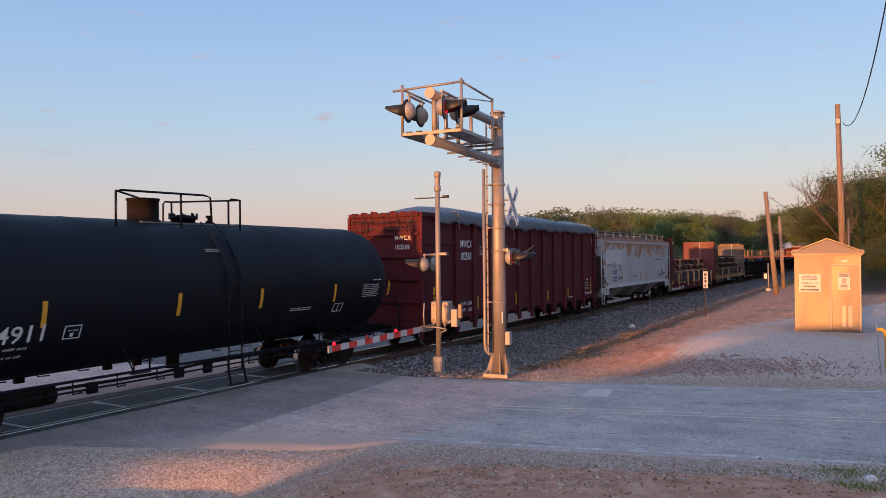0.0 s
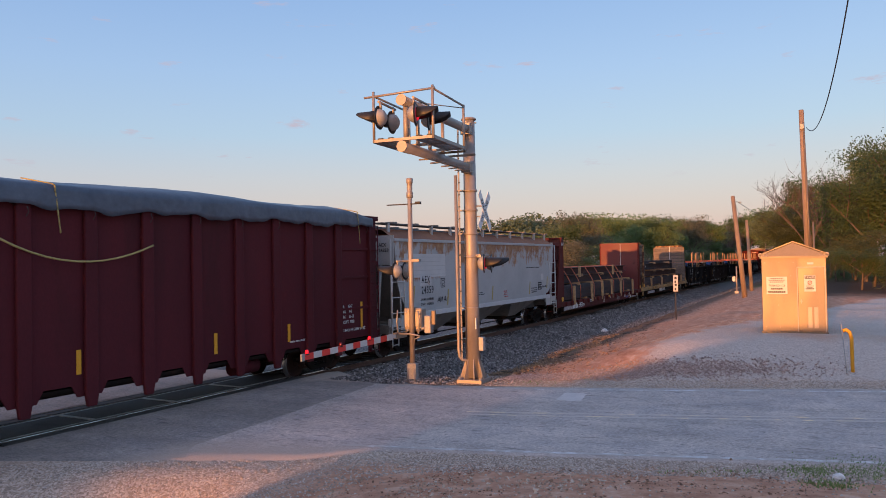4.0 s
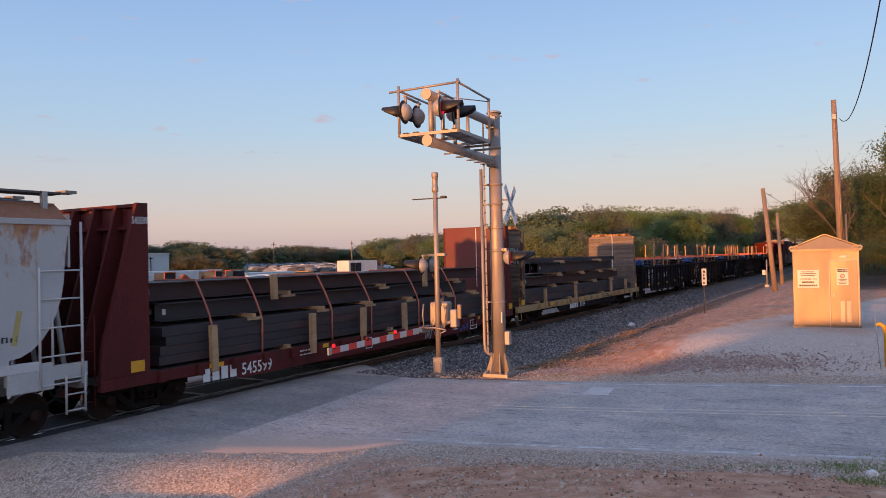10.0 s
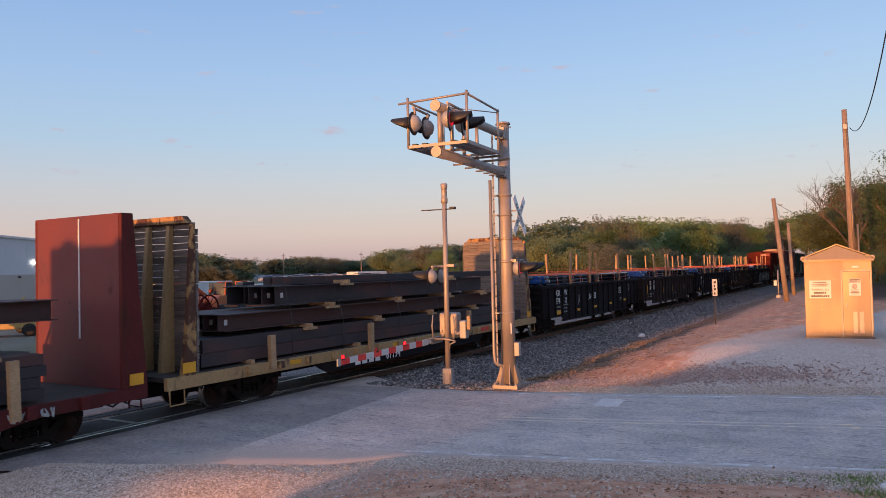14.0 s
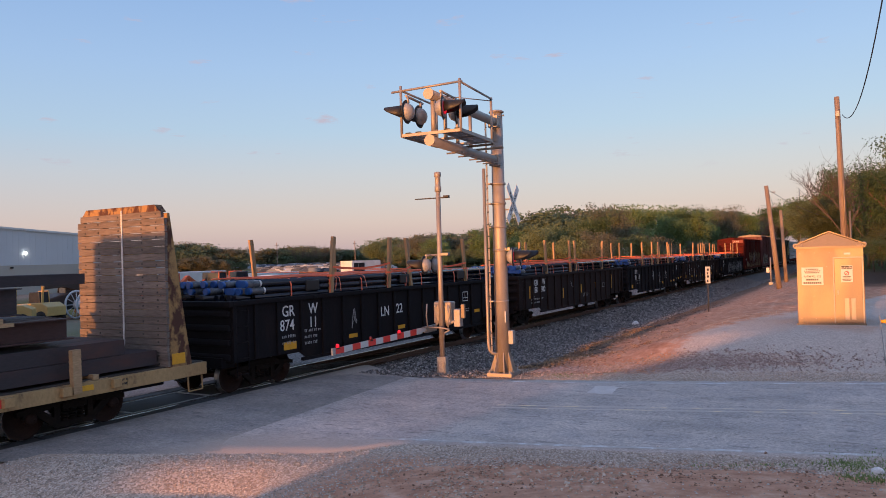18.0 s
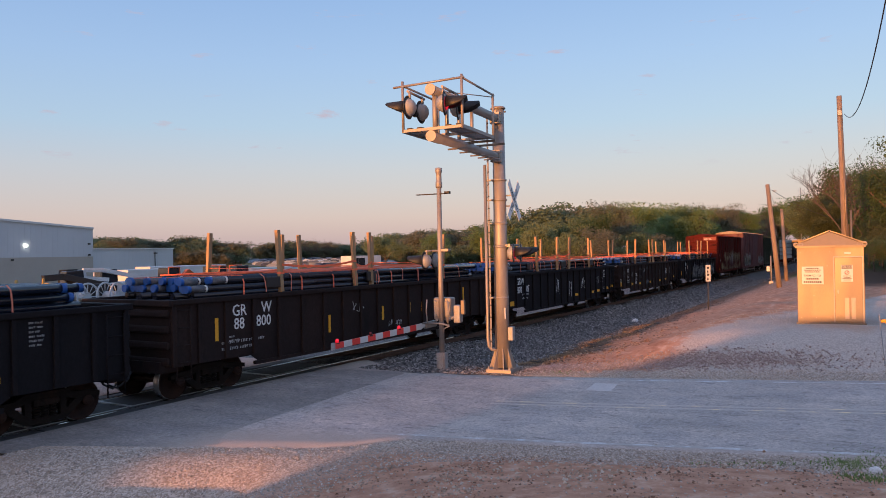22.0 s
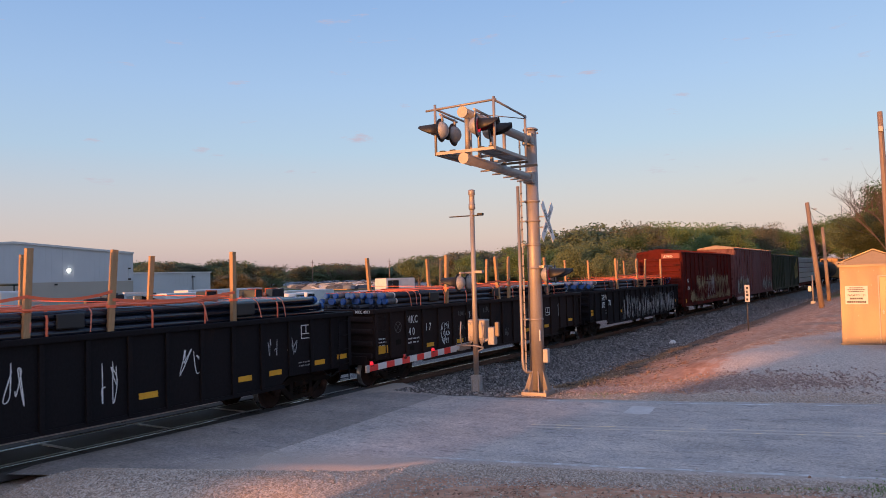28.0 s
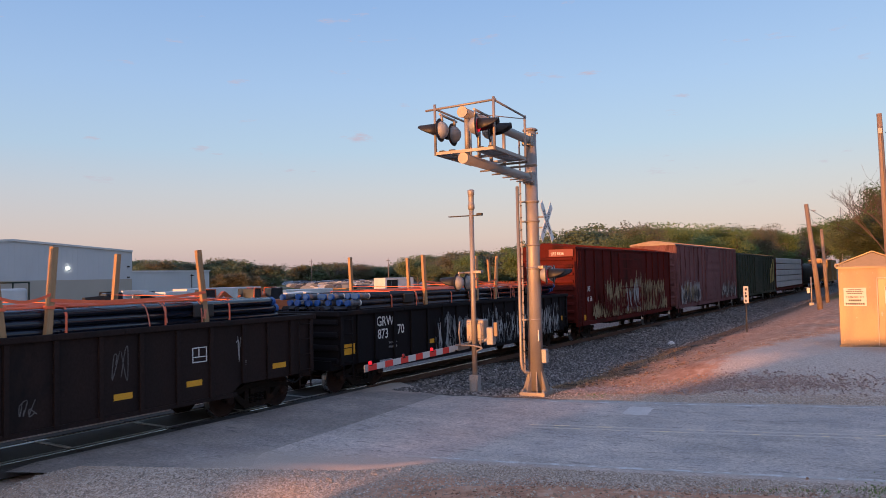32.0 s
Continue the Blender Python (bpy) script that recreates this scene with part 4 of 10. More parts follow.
# clods, dead leaves and broken branches where the ballast meets the dirt
spots = []
for i in range(2600):
    x = 20.3 + 30 * rng.random() ** 1.6
    u = 6.2 + rng.gauss(0, 0.6)
    spots.append((x, YC - u, ground_z(x, YC - u) + 0.008, rng.choice((0.03, 0.04, 0.06, 0.09))))
stones("leaf_litter", spots, M_LITTER, "dark leaf litter and clods beside the ballast", "litter", 0.4)
spots = []
for cx, cy, r, k in ((22.5, 6.9, 1.2, 150), (24.5, 6.8, 1.4, 170), (27.5, 7.2, 1.8, 150), (21.2, 7.4, 0.9, 100), (32, 7.2, 2.5, 90)):
    for i in range(k):
        x, y = cx + rng.gauss(0, r), cy + rng.gauss(0, r * 0.4)
        spots.append((x, y, ground_z(x, y) + 0.012, rng.choice((0.03, 0.04, 0.06, 0.10))))
for i in range(2600):
    y = rng.uniform(0.0, 6.2)
    x = road_x(y) - 4.6 - 3.6 * rng.random() ** 1.3
    if noise.noise(Vector((x * 1.1, y * 1.1, 6.0))) > -0.05:
        spots.append((x, y, ground_z(x, y) + 0.004, rng.choice((0.015, 0.02, 0.025, 0.03, 0.04, 0.06))))
stones("rubble", spots, M_CLOD, "broken red-brown clods and rubble on orange dirt", "rubble", 0.6)
for i in range(34):
    x = 20.5 + 15 * rng.random() ** 1.4
    y = YC - 6.0 - rng.gauss(0, 0.45)
    z = ground_z(x, y) + 0.03
    l, a = rng.uniform(0.25, 0.95), rng.uniform(-0.7, 0.7) + (1.5 if rng.random() < 0.3 else 0)
    pts, q = [], Vector((x, y, z))
    for k in range(4):
        pts.append(tuple(q - Vector((x, y, z))))
        a += rng.uniform(-0.3, 0.3)
        q = q + Vector((math.cos(a), math.sin(a), rng.uniform(-0.05, 0.10))) * l / 3
        q.z = max(q.z, ground_z(q.x, q.y) + 0.015)
    bm = bmesh.new()
    pipe(bm, pts, rng.uniform(0.012, 0.026), 5)
    br = thing("fallen_branch", pose(x, y, z), "dead grey-brown branch lying on the dirt", "branch", "branches on the verge")
    part("stick", bm, M_STICK, br)

# ---- crossing signals ----
def lamp_unit(parent, m, lit, name="signal_lamp"):
    """A flashing-light unit: round black background, hood, lens and grey housing; it faces its own -y."""
    bm = bmesh.new()
    turned(bm, [(0.02, 0.20), (0.09, 0.19), (0.16, 0.14), (0.20, 0.06), (0.205, 0.0)], pose(0, 0, 0, -90, 0, 0), 20)
    unit = part(name, bm, M_DULL, parent, "grey lamp housing with black background and hood", m=m)
    bm = bmesh.new()
    turned(bm, [(0.10, -0.004), (0.255, -0.004), (0.268, -0.02), (0.268, -0.026), (0.10, -0.012)], pose(0, 0, 0, 90, 0, 0), 32, False)
    part("background", bm, M_BLACKSHEET, unit, "round black background plate")
    bm = bmesh.new()
    n, rows = 18, []
    for j, (d, lo) in enumerate(((0.0, -2.3), (0.2, -1.95), (0.36, -1.45), (0.46, -1.0))):
        rows.append([bm.verts.new(((0.165 + 0.01 * j) * math.sin(lo * (1 - 2 * i / n)), -d - 0.02, (0.165 + 0.004 * j) * math.cos(lo * (1 - 2 * i / n)) - 0.05 * d)) for i in range(n + 1)])
    for a, b in zip(rows, rows[1:]):
        for i in range(n):
            f = bm.faces.new((a[i], a[i + 1], b[i + 1], b[i]))
            f.smooth = True
    hood = part("hood", bm, M_BLACKSHEET, unit, "long black sheet hood")
    sol = hood.modifiers.new("thick", "SOLIDIFY")
    sol.thickness = 0.006
    bm = bmesh.new()
    turned(bm, [(0.005, 0.05), (0.08, 0.042), (0.13, 0.02), (0.152, 0.0)], pose(0, -0.022, 0, 90, 0, 0), 24)
    part("lens", bm, M_REDLENS_ON if lit else M_REDLENS, unit, "red glass lens, lit" if lit else "dark red glass lens")
    return unit


def stub(name, p0, p1, r, parent, mat=None, n=10, label=""):
    bm = bmesh.new()
    tube(bm, p0, p1, r, n=n)
    return part(name, bm, mat or M_GALV, parent, label)


cant = thing("cantilever_signal", pose(18.4, 8.87, 0.05, 0, 0, 185.2), "tall galvanised cantilever crossing signal with red flashing lamps", "signal")
bm = bmesh.new()
tube(bm, (0, 0, 0.1), (0, 0, 7.25), 0.205, 0.165, 24)
part("mast", bm, M_GALV, cant)
bm = bmesh.new()
turned(bm, [(0.21, 0), (0.21, 0.03), (0.17, 0.06), (0.03, 0.075)], pose(0, 0, 7.25), 24)
for i in range(4):
    tube(bm, (0.185 * math.cos(i * 1.57), 0.185 * math.sin(i * 1.57), 7.16), (0.225 * math.cos(i * 1.57), 0.225 * math.sin(i * 1.57), 7.16), 0.025, n=8)
part("mast_cap", bm, M_GALV, cant)
bm = bmesh.new()
box(bm, -0.36, 0.36, -0.36, 0.36, -0.03, 0.075)
part("base_plate", bm, M_GALV, cant, bevel=0.008)
for i in range(8):
    bm = bmesh.new()
    m = pose(0, 0, 0, 0, 0, 45 * i + 22.5)
    prism(bm, [(0.17, 0.075), (0.40 if i % 2 else 0.36, 0.075), (0.36, 0.14), (0.205, 0.62), (0.17, 0.62)], -0.012, 0.012, m)
    part("gusset", bm, M_GALV, cant)
for x, y in ((0.30, 0.30), (-0.30, 0.30), (0.30, -0.30), (-0.30, -0.30)):
    bm = bmesh.new()
    tube(bm, (x, y, 0.06), (x, y, 0.15), 0.022, n=6)
    tube(bm, (x, y, 0.075), (x, y, 0.11), 0.04, n=6)
    part("anchor_bolt", bm, M_DULL, cant)
for name, z in (("upper_arm", 6.97), ("lower_arm", 5.92)):
    bm = bmesh.new()
    tube(bm, (0.1, 0, z), (4.28, 0, z), 0.115, n=20)
    part(name, bm, M_GALV, cant)
    bm = bmesh.new()
    tube(bm, (4.28, 0, z), (4.31, 0, z), 0.128, n=20)
    part("end_cap", bm, M_GALV, cant, "round tube end cap")
    bm = bmesh.new()
    box(bm, 0.10, 0.30, -0.14, 0.14, z - 0.16, z + 0.16)
    tube(bm, (0.2, -0.17, z + 0.1), (0.2, 0.17, z + 0.1), 0.02, n=6)
    tube(bm, (0.2, -0.17, z - 0.1), (0.2, 0.17, z - 0.1), 0.02, n=6)
    part("arm_clamp", bm, M_GALV, cant, bevel=0.02)
for x in (4.06, 3.42, 2.72, 1.9):
    stub("upright", (x, 0.0, 5.95), (x, 0.0, 6.95), 0.045 if x < 4 else 0.062, cant)
# service platform and its rails
bm = bmesh.new()
box(bm, 2.30, 4.24, -0.765, -0.715, 6.055, 6.13)
platform = part("platform", bm, M_GALV, cant, "service platform of channel and grating")
for y in (0.74, -0.30, 0.30):
    bm = bmesh.new()
    box(bm, 2.30, 4.24, y - 0.025, y + 0.025, 6.055, 6.13)
    part("platform_beam", bm, M_GALV, platform)
for x in (2.32, 4.22, 3.3):
    bm = bmesh.new()
    box(bm, x - 0.025, x + 0.025, -0.76, 0.76, 6.06, 6.125)
    part("platform_beam", bm, M_GALV, platform)
for y0, y1 in ((0.30, 0.73), (-0.73, -0.30)):
    bm = bmesh.new()
    for i in range(40):
        x = 2.36 + 1.84 * i / 39
        box(bm, x - 0.004, x + 0.004, y0, y1, 6.095, 6.13)
    box(bm, 2.36, 4.20, (y0 + y1) / 2 - 0.006, (y0 + y1) / 2 + 0.006, 6.09, 6.125)
    tagged(part("grating", bm, M_DULL, platform, "open steel grating"), kind="stuff")
for x, y in ((4.22, -0.74), (4.22, 0.74), (2.32, 0.74), (2.32, -0.74)):
    stub("rail_post", (x, y, 6.06), (x, y, 7.24 if x > 3 else 7.16), 0.032, cant, M_GALV)
for p0, p1 in (((4.22, -0.98, 7.12), (4.22, 0.80, 7.17)), ((4.22, 0.74, 7.17), (2.26, 0.74, 7.13)), ((4.22, -0.74, 7.14), (2.26, -0.74, 7.12))):
    stub("hand_rail", p0, p1, 0.026, cant, M_GALV)
stub("hand_rail", (2.30, 0.74, 7.08), (3.6, 0.10, 7.03), 0.012, cant, M_GALV)
for y in (-0.62, -0.36, 0.36, 0.62):
    for x in (3.35, 3.62, 3.9, 4.1):
        bm = bmesh.new()
        box(bm, x - 0.06, x + 0.06, y - 0.06, y + 0.06, 6.13, 6.17)
        part("junction_box", bm, M_BLACKSHEET, cant, "small black cable box")
for i, x in enumerate((0.55, 1.0, 1.5, 2.2, 2.9)):
    stub("arm_bracket", (x, -0.22, 5.80), (x, 0.22, 5.80), 0.022, cant, n=6)
for x in (1.6, 2.25):
    bm = bmesh.new()
    box(bm, x - 0.03, x + 0.03, -0.5, 0.76, 6.0, 6.05)
    part("cross_channel", bm, M_ALU, cant)
stub("lamp_crossarm", (3.55, -0.52, 6.93), (4.40, -0.52, 6.96), 0.03, cant)
stub("lamp_crossarm", (3.55, 0.34, 6.95), (4.40, 0.34, 6.97), 0.03, cant)
for x, y, turn, lit in ((4.36, -0.55, 4, False), (3.72, -0.55, 2, False), (4.36, 0.40, 195, True), (3.68, 0.42, 196, False)):
    lamp_unit(cant, pose(x, y, 6.60, 0, 0, turn), lit)
    stub("lamp_stem", (x, y + (0.07 if turn < 90 else -0.07), 6.80), (x, y + (0.05 if turn < 90 else -0.05), 6.96), 0.03, cant)
# ladder along the mast's far side and its conduit
for x, y in ((0.18, -0.27), (0.42, -0.16)):
    bm = bmesh.new()
    box(bm, -0.036, 0.036, -0.014, 0.014, 0.62, 7.0, Matrix.Translation((x, y, 0)) @ pose(0, 0, 0, 0, 0, 28))
    part("ladder_rail", bm, M_GALV, cant, bevel=0.004)
    for i in range(19):
        stub("rung_bolt", (x + 0.04, y + 0.02, 0.85 + 0.33 * i), (x - 0.04, y - 0.02, 0.85 + 0.33 * i), 0.022, cant, M_STRAPDARK, 6)
for i in range(19):
    stub("rung", (0.18, -0.27, 0.85 + 0.33 * i), (0.42, -0.16, 0.85 + 0.33 * i), 0.014, cant, M_DULL, 6)
bm = bmesh.new()
pipe(bm, [(0.24, -0.33, 5.7), (0.24, -0.33, 0.9), (0.23, -0.31, 0.70), (0.19, -0.25, 0.60), (0.12, -0.12, 0.585), (0.06, 0, 0.58)], 0.045, 10)
part("conduit", bm, M_GALV, cant)
for z in (2.0, 4.05, 4.7, 5.25):
    bm = bmesh.new()
    tube(bm, (0, 0, z), (0, 0, z + 0.05), 0.205, n=20)
    box(bm, 0.0, 0.22, -0.38, -0.10, z + 0.01, z + 0.04)
    part("band_clamp", bm, M_GALV, cant, "ladder band clamp")
bm = bmesh.new()
box(bm, -0.10, 0.10, 0.20, 0.34, 0.85, 1.22)
part("cable_box", bm, M_DULL, cant, bevel=0.015)
bm = bmesh.new()
box(bm, 0.12, 0.17, 0.14, 0.17, 1.45, 1.75)
part("notice_plate", bm, M_SIGNWHITE, cant)
# crossbuck
for s, word in ((1, "RAILROAD"), (-1, "CROSSING")):
    bm = bmesh.new()
    box(bm, -0.66, 0.66, -0.006, 0.006, -0.115, 0.115)
    m = pose(-0.06, 0.40 + 0.008 * s, 4.70, 0, 0, 180) @ pose(0, 0, 0, 0, 48 * s, 0)
    blade = part("crossbuck_blade", bm, M_BUCKWHITE, cant, "white crossbuck blade with black words", m=m)
    letters("blade_word", word, 0.17, M_SIGNBLACK, blade, facing(0, -0.008, -0.06), 0.001, 1.0, align="CENTER")
for z in (4.55, 4.84):
    stub("crossbuck_bracket", (-0.02, 0.16, z), (-0.04, 0.40, z), 0.022, cant, n=6)
for x, lit in ((0.02, True), (-0.60, False)):
    lamp_unit(cant, pose(x, 0.40, 3.25, 0, 0, 194), lit)
stub("lamp_crossarm", (-0.72, 0.26, 3.47), (0.12, 0.20, 3.47), 0.028, cant)
bm = bmesh.new()
tube(bm, (0, 0, 3.40), (0, 0, 3.47), 0.20, n=20)
box(bm, -0.05, 0.05, 0.15, 0.30, 3.42, 3.50)
part("band_clamp", bm, M_GALV, cant)

# gate: mast, mechanism, counterweight and striped arm across the road
gate = thing("crossing_gate", pose(18.1, 10.64, 0.0, 0, 0, 185.2), "galvanised gate mast with lowered red and white arm", "crossing gate")
bm = bmesh.new()
tube(bm, (0, 0, 0.0), (0, 0, 5.72), 0.078, 0.066, 16)
part("mast", bm, M_GALV, gate)
bm = bmesh.new()
turned(bm, [(0.07, 0.0), (0.095, 0.02), (0.095, 0.16), (0.08, 0.18), (0.08, 0.42), (0.095, 0.44), (0.10, 0.56), (0.06, 0.58)], pose(0, 0, 5.2), 16)
part("mast_top_fitting", bm, M_GALV, gate)
bm = bmesh.new()
box(bm, -0.17, 0.17, -0.17, 0.17, -0.03, 0.05)
for i in range(4):
    prism(bm, [(0.06, 0.05), (0.17, 0.05), (0.16, 0.34), (0.08, 0.42), (0.06, 0.42)], -0.02, 0.02, pose(0, 0, 0, 0, 0, 45 + 90 * i))
part("base", bm, M_GALV, gate, "cast junction base", bevel=0.01)
bm = bmesh.new()
box(bm, -0.10, 0.10, -0.14, 0.14, 0.05, 0.50)
part("junction_box", bm, M_DULL, gate, bevel=0.02)
bm = bmesh.new()
box(bm, -0.055, 0.055, -0.72, 0.34, 5.02, 5.045)
box(bm, -0.055, 0.055, 0.18, 0.34, 5.02, 5.09)
# the bracket's shading is put into its colour, darker than the mast
part("top_bracket", bm, M_STRAPDARK, gate, bevel=0.004)
bm = bmesh.new()
box(bm, -0.20, 0.16, -0.30, 0.26, 1.42, 2.06)
mech = part("gate_mechanism", bm, M_GALV, gate, "grey gate motor box", bevel=0.05, m=pose(-0.25, 0, 0))
bm = bmesh.new()
box(bm, 0.16, 0.20, -0.26, 0.02, 1.50, 1.98)
box(bm, 0.16, 0.19, 0.05, 0.24, 1.52, 1.96)
part("door", bm, M_GALV, mech, bevel=0.015)
for y, z in ((-0.20, 1.94), (-0.20, 1.56), (0.0, 1.94), (0.0, 1.56), (-0.1, 1.75), (0.20, 1.9), (0.20, 1.6)):
    stub("bolt", (0.19, y, z), (0.235, y, z), 0.035, mech, M_DULL, 8)
bm = bmesh.new()
pipe(bm, [(0.22, -0.34, 1.36), (0.24, -0.36, 1.7), (0.22, -0.34, 2.02)], 0.022, 8)
pipe(bm, [(0.22, 0.30, 1.36), (0.24, 0.34, 1.7), (0.22, 0.30, 2.0)], 0.022, 8)
pipe(bm, [(0.20, -0.50, 1.34), (0.22, 0.05, 1.35), (0.22, 0.34, 1.30)], 0.026, 8)
pipe(bm, [(0.0, 0.05, 0.95), (0.18, 0.16, 1.20), (0.2, 0.34, 1.28)], 0.02, 8)
part("support_arm", bm, M_GALV, gate, "curved channel arms beside the motor")
bm = bmesh.new()
box(bm, -0.14, 0.10, 0.42, 0.62, 1.36, 1.86)
part("counterweight", bm, M_DULL, gate, "cast counterweight plates", bevel=0.03)
stub("counterweight_arm", (0.1, 0.2, 1.42), (0.05, 0.5, 1.55), 0.045, gate)
bm = bmesh.new()
box(bm, -0.05, 0.05, 0.62, 0.74, 1.60, 2.0)
part("relay_box", bm, M_ALU, gate, bevel=0.02)
stub("lamp_crossarm", (0.30, -0.30, 3.40), (-0.45, -0.30, 3.40), 0.028, gate)
stub("lamp_crossarm", (0.0, 0.30, 3.42), (0.0, -0.32, 3.40), 0.03, gate)
for x in (0.22, -0.42):
    lamp_unit(gate, pose(x, -0.40, 3.12, 0, 0, 3), False)
    stub("lamp_stem", (x, -0.33, 3.24), (x, -0.31, 3.40), 0.026, gate)
bm = bmesh.new()
box(bm, -0.07, 0.10, 0.06, 0.30, 3.38, 3.46)
part("arm_clamp", bm, M_GALV, gate, bevel=0.01)
ARM_M = pose(0.05, -0.42, 1.28, 0, 1.1, -3.5)
arm = part("gate_arm", mesh_of("gate_arm", (lambda b: (box(b, -0.35, 4.40, -0.012, 0.012, -0.05, 0.05), b)[1])(bmesh.new()), M_SIGNWHITE), None, gate, "white arm with red reflective stripes", m=ARM_M)
for i in range(12):
    x0 = 0.32 + 0.34 * i
    bm = bmesh.new()
    box(bm, x0, x0 + 0.34, -0.016, 0.016, -0.082 + 0.001 * i, 0.082 - 0.001 * i)
    part("stripe", bm, M_REDSTRIPE if i % 2 else M_SIGNWHITE, arm)
for x, lit in ((4.30, True), (2.9, False), (1.55, True)):
    bm = bmesh.new()
    turned(bm, [(0.03, 0.06), (0.042, 0.07), (0.045, 0.11), (0.035, 0.15), (0.01, 0.16)], pose(x, 0, 0), 14)
    lamp = part("arm_lamp", bm, M_REDLENS_ON if lit else M_REDLENS, arm, "small red arm lamp")
    bm = bmesh.new()
    box(bm, x - 0.05, x + 0.05, -0.035, 0.035, 0.045, 0.075)
    part("lamp_base", bm, M_BLACKSHEET, lamp)
bm = bmesh.new()
box(bm, 4.40, 4.53, -0.022, 0.022, -0.085, 0.085)
part("arm_tip", bm, M_DULL, arm, "bare metal tip of the arm", bevel=0.01)
bm = bmesh.new()
box(bm, -0.45, 0.15, -0.05, 0.05, -0.09, 0.09)
part("arm_adapter", bm, M_GALV, arm, bevel=0.01)
bm = bmesh.new()
pipe(bm, [(-0.35, -0.02, 0.02), (-0.15, 0.22, 0.12), (0.0, 0.32, 0.16)], 0.03, 8)
part("arm_yoke", bm, M_GALV, arm)

# ---- equipment house on the gravel yard ----
house = thing("signal_equipment_house", pose(25.0, 1.975, 0.95, 0, 0, -86), "small bare aluminium railway equipment house with gabled roof", "equipment house")
HW, HD, HH = 1.80, 2.4, 2.36
bm = bmesh.new()
box(bm, 0, HW, 0.0, 0.05, 0.06, HH)
box(bm, 0, 0.05, 0.05, HD, 0.06, HH)
box(bm, HW - 0.05, HW, 0.05, HD, 0.06, HH)
box(bm, 0, HW, HD - 0.05, HD, 0.06, HH)
part("wall", bm, M_ALU, house, "bare aluminium sheet wall", bevel=0.008)
bm = bmesh.new()
box(bm, -0.03, HW + 0.03, -0.03, HD + 0.03, -0.25, 0.06)
part("skid_base", bm, M_ALU, house)
bm = bmesh.new()
prism(bm, [(-0.06, HH), (HW + 0.06, HH), (HW + 0.06, HH + 0.05), (HW / 2, HH + 0.45), (-0.06, HH + 0.05)], -0.06, HD + 0.06)
roof = part("roof", bm, M_ROOFALU, house, "low gabled aluminium roof", bevel=0.01)
for s in (-1, 1):
    bm = bmesh.new()
    a = math.atan2(0.40, HW / 2 + 0.06)
    box(bm, 0, 1.055, -0.10, HD + 0.10, 0, 0.03, Matrix.Translation((HW / 2, 0, HH + 0.465)) @ pose(0, 0, 0, 0, 0, 0 if s > 0 else 180) @ pose(0, 0, 0, 0, math.degrees(a), 0) @ pose(0, 0 if s > 0 else -HD, 0))
    part("roof_sheet", bm, M_ALU, roof)
bm = bmesh.new()
box(bm, -0.05, HW + 0.05, -0.075, -0.062, HH - 0.03, HH + 0.03)
part("eave_trim", bm, M_ALU, roof)
for x in (-0.02, 0.12, HW - 0.12, HW + 0.02):
    bm = bmesh.new()
    m = pose(x, -0.05, HH + 0.07, 90, 0, 0)
    turned(bm, [(0.035, -0.016), (0.075, -0.016), (0.075, 0.016), (0.035, 0.016), (0.035, -0.016)], m, 14, False)
    part("lifting_eye", bm, M_GALV, house)
bm = bmesh.new()
box(bm, 1.02, 1.74, -0.022, 0.0, 0.10, 2.02)
door = part("door", bm, M_ALU, house, "flush aluminium door", bevel=0.006)
bm = bmesh.new()
for x0, x1, z0, z1 in ((0.985, 1.012, 0.07, 2.06), (1.748, 1.775, 0.07, 2.06), (0.985, 1.775, 2.03, 2.06)):
    box(bm, x0, x1, -0.016, 0.0, z0, z1)
part("door_frame", bm, M_DULL, house)
bm = bmesh.new()
tube(bm, (1.10, -0.05, 1.0), (1.10, -0.022, 1.0), 0.03, n=10)
box(bm, 1.085, 1.115, -0.07, -0.05, 0.93, 1.06)
part("handle", bm, M_DULL, door, "steel latch handle")
for x in (1.27, 1.44):
    bm = bmesh.new()
    box(bm, x, x + 0.12, -0.03, -0.022, 0.18, 0.82)
    vent = part("louvre", bm, M_GALV, door, "pale vent louvre", bevel=0.004)
bm = bmesh.new()
box(bm, 1.19, 1.50, -0.028, -0.022, 1.30, 1.80)
warn = part("warning_sign", bm, M_SIGNWHITE, door, "white danger sign with black head and red mark")
bm = bmesh.new()
box(bm, 1.205, 1.485, -0.031, -0.028, 1.69, 1.785)
part("sign_head", bm, M_SIGNBLACK, warn)
letters("sign_word", "DANGER", 0.075, M_SIGNWHITE, warn, facing(1.345, -0.033, 1.712), 0.001, 0.9, align="CENTER")
bm = bmesh.new()
turned(bm, [(0.045, -0.002), (0.065, -0.002), (0.065, 0.002), (0.045, 0.002), (0.045, -0.002)], pose(1.345, -0.031, 1.57, 90, 0, 0), 20, False)
box(bm, -0.008, 0.008, -0.033, -0.029, -0.05, 0.05, Matrix.Translation((1.345, 0, 1.57)) @ pose(0, 0, 0, 0, 45, 0))
part("sign_mark", bm, M_REDSTRIPE, warn)
bm = bmesh.new()
for i, k in enumerate((0.22, 0.18, 0.24, 0.2)):
    box(bm, 1.345 - k / 2, 1.345 + k / 2, -0.031, -0.028, 1.46 - 0.04 * i, 1.478 - 0.04 * i)
part("sign_print", bm, M_SIGNBLACK, warn)
bm = bmesh.new()
box(bm, 0.13, 0.72, -0.012, 0.0, 1.22, 1.76)
board = part("notice_board", bm, M_SIGNWHITE, house, "white notice with black lines")
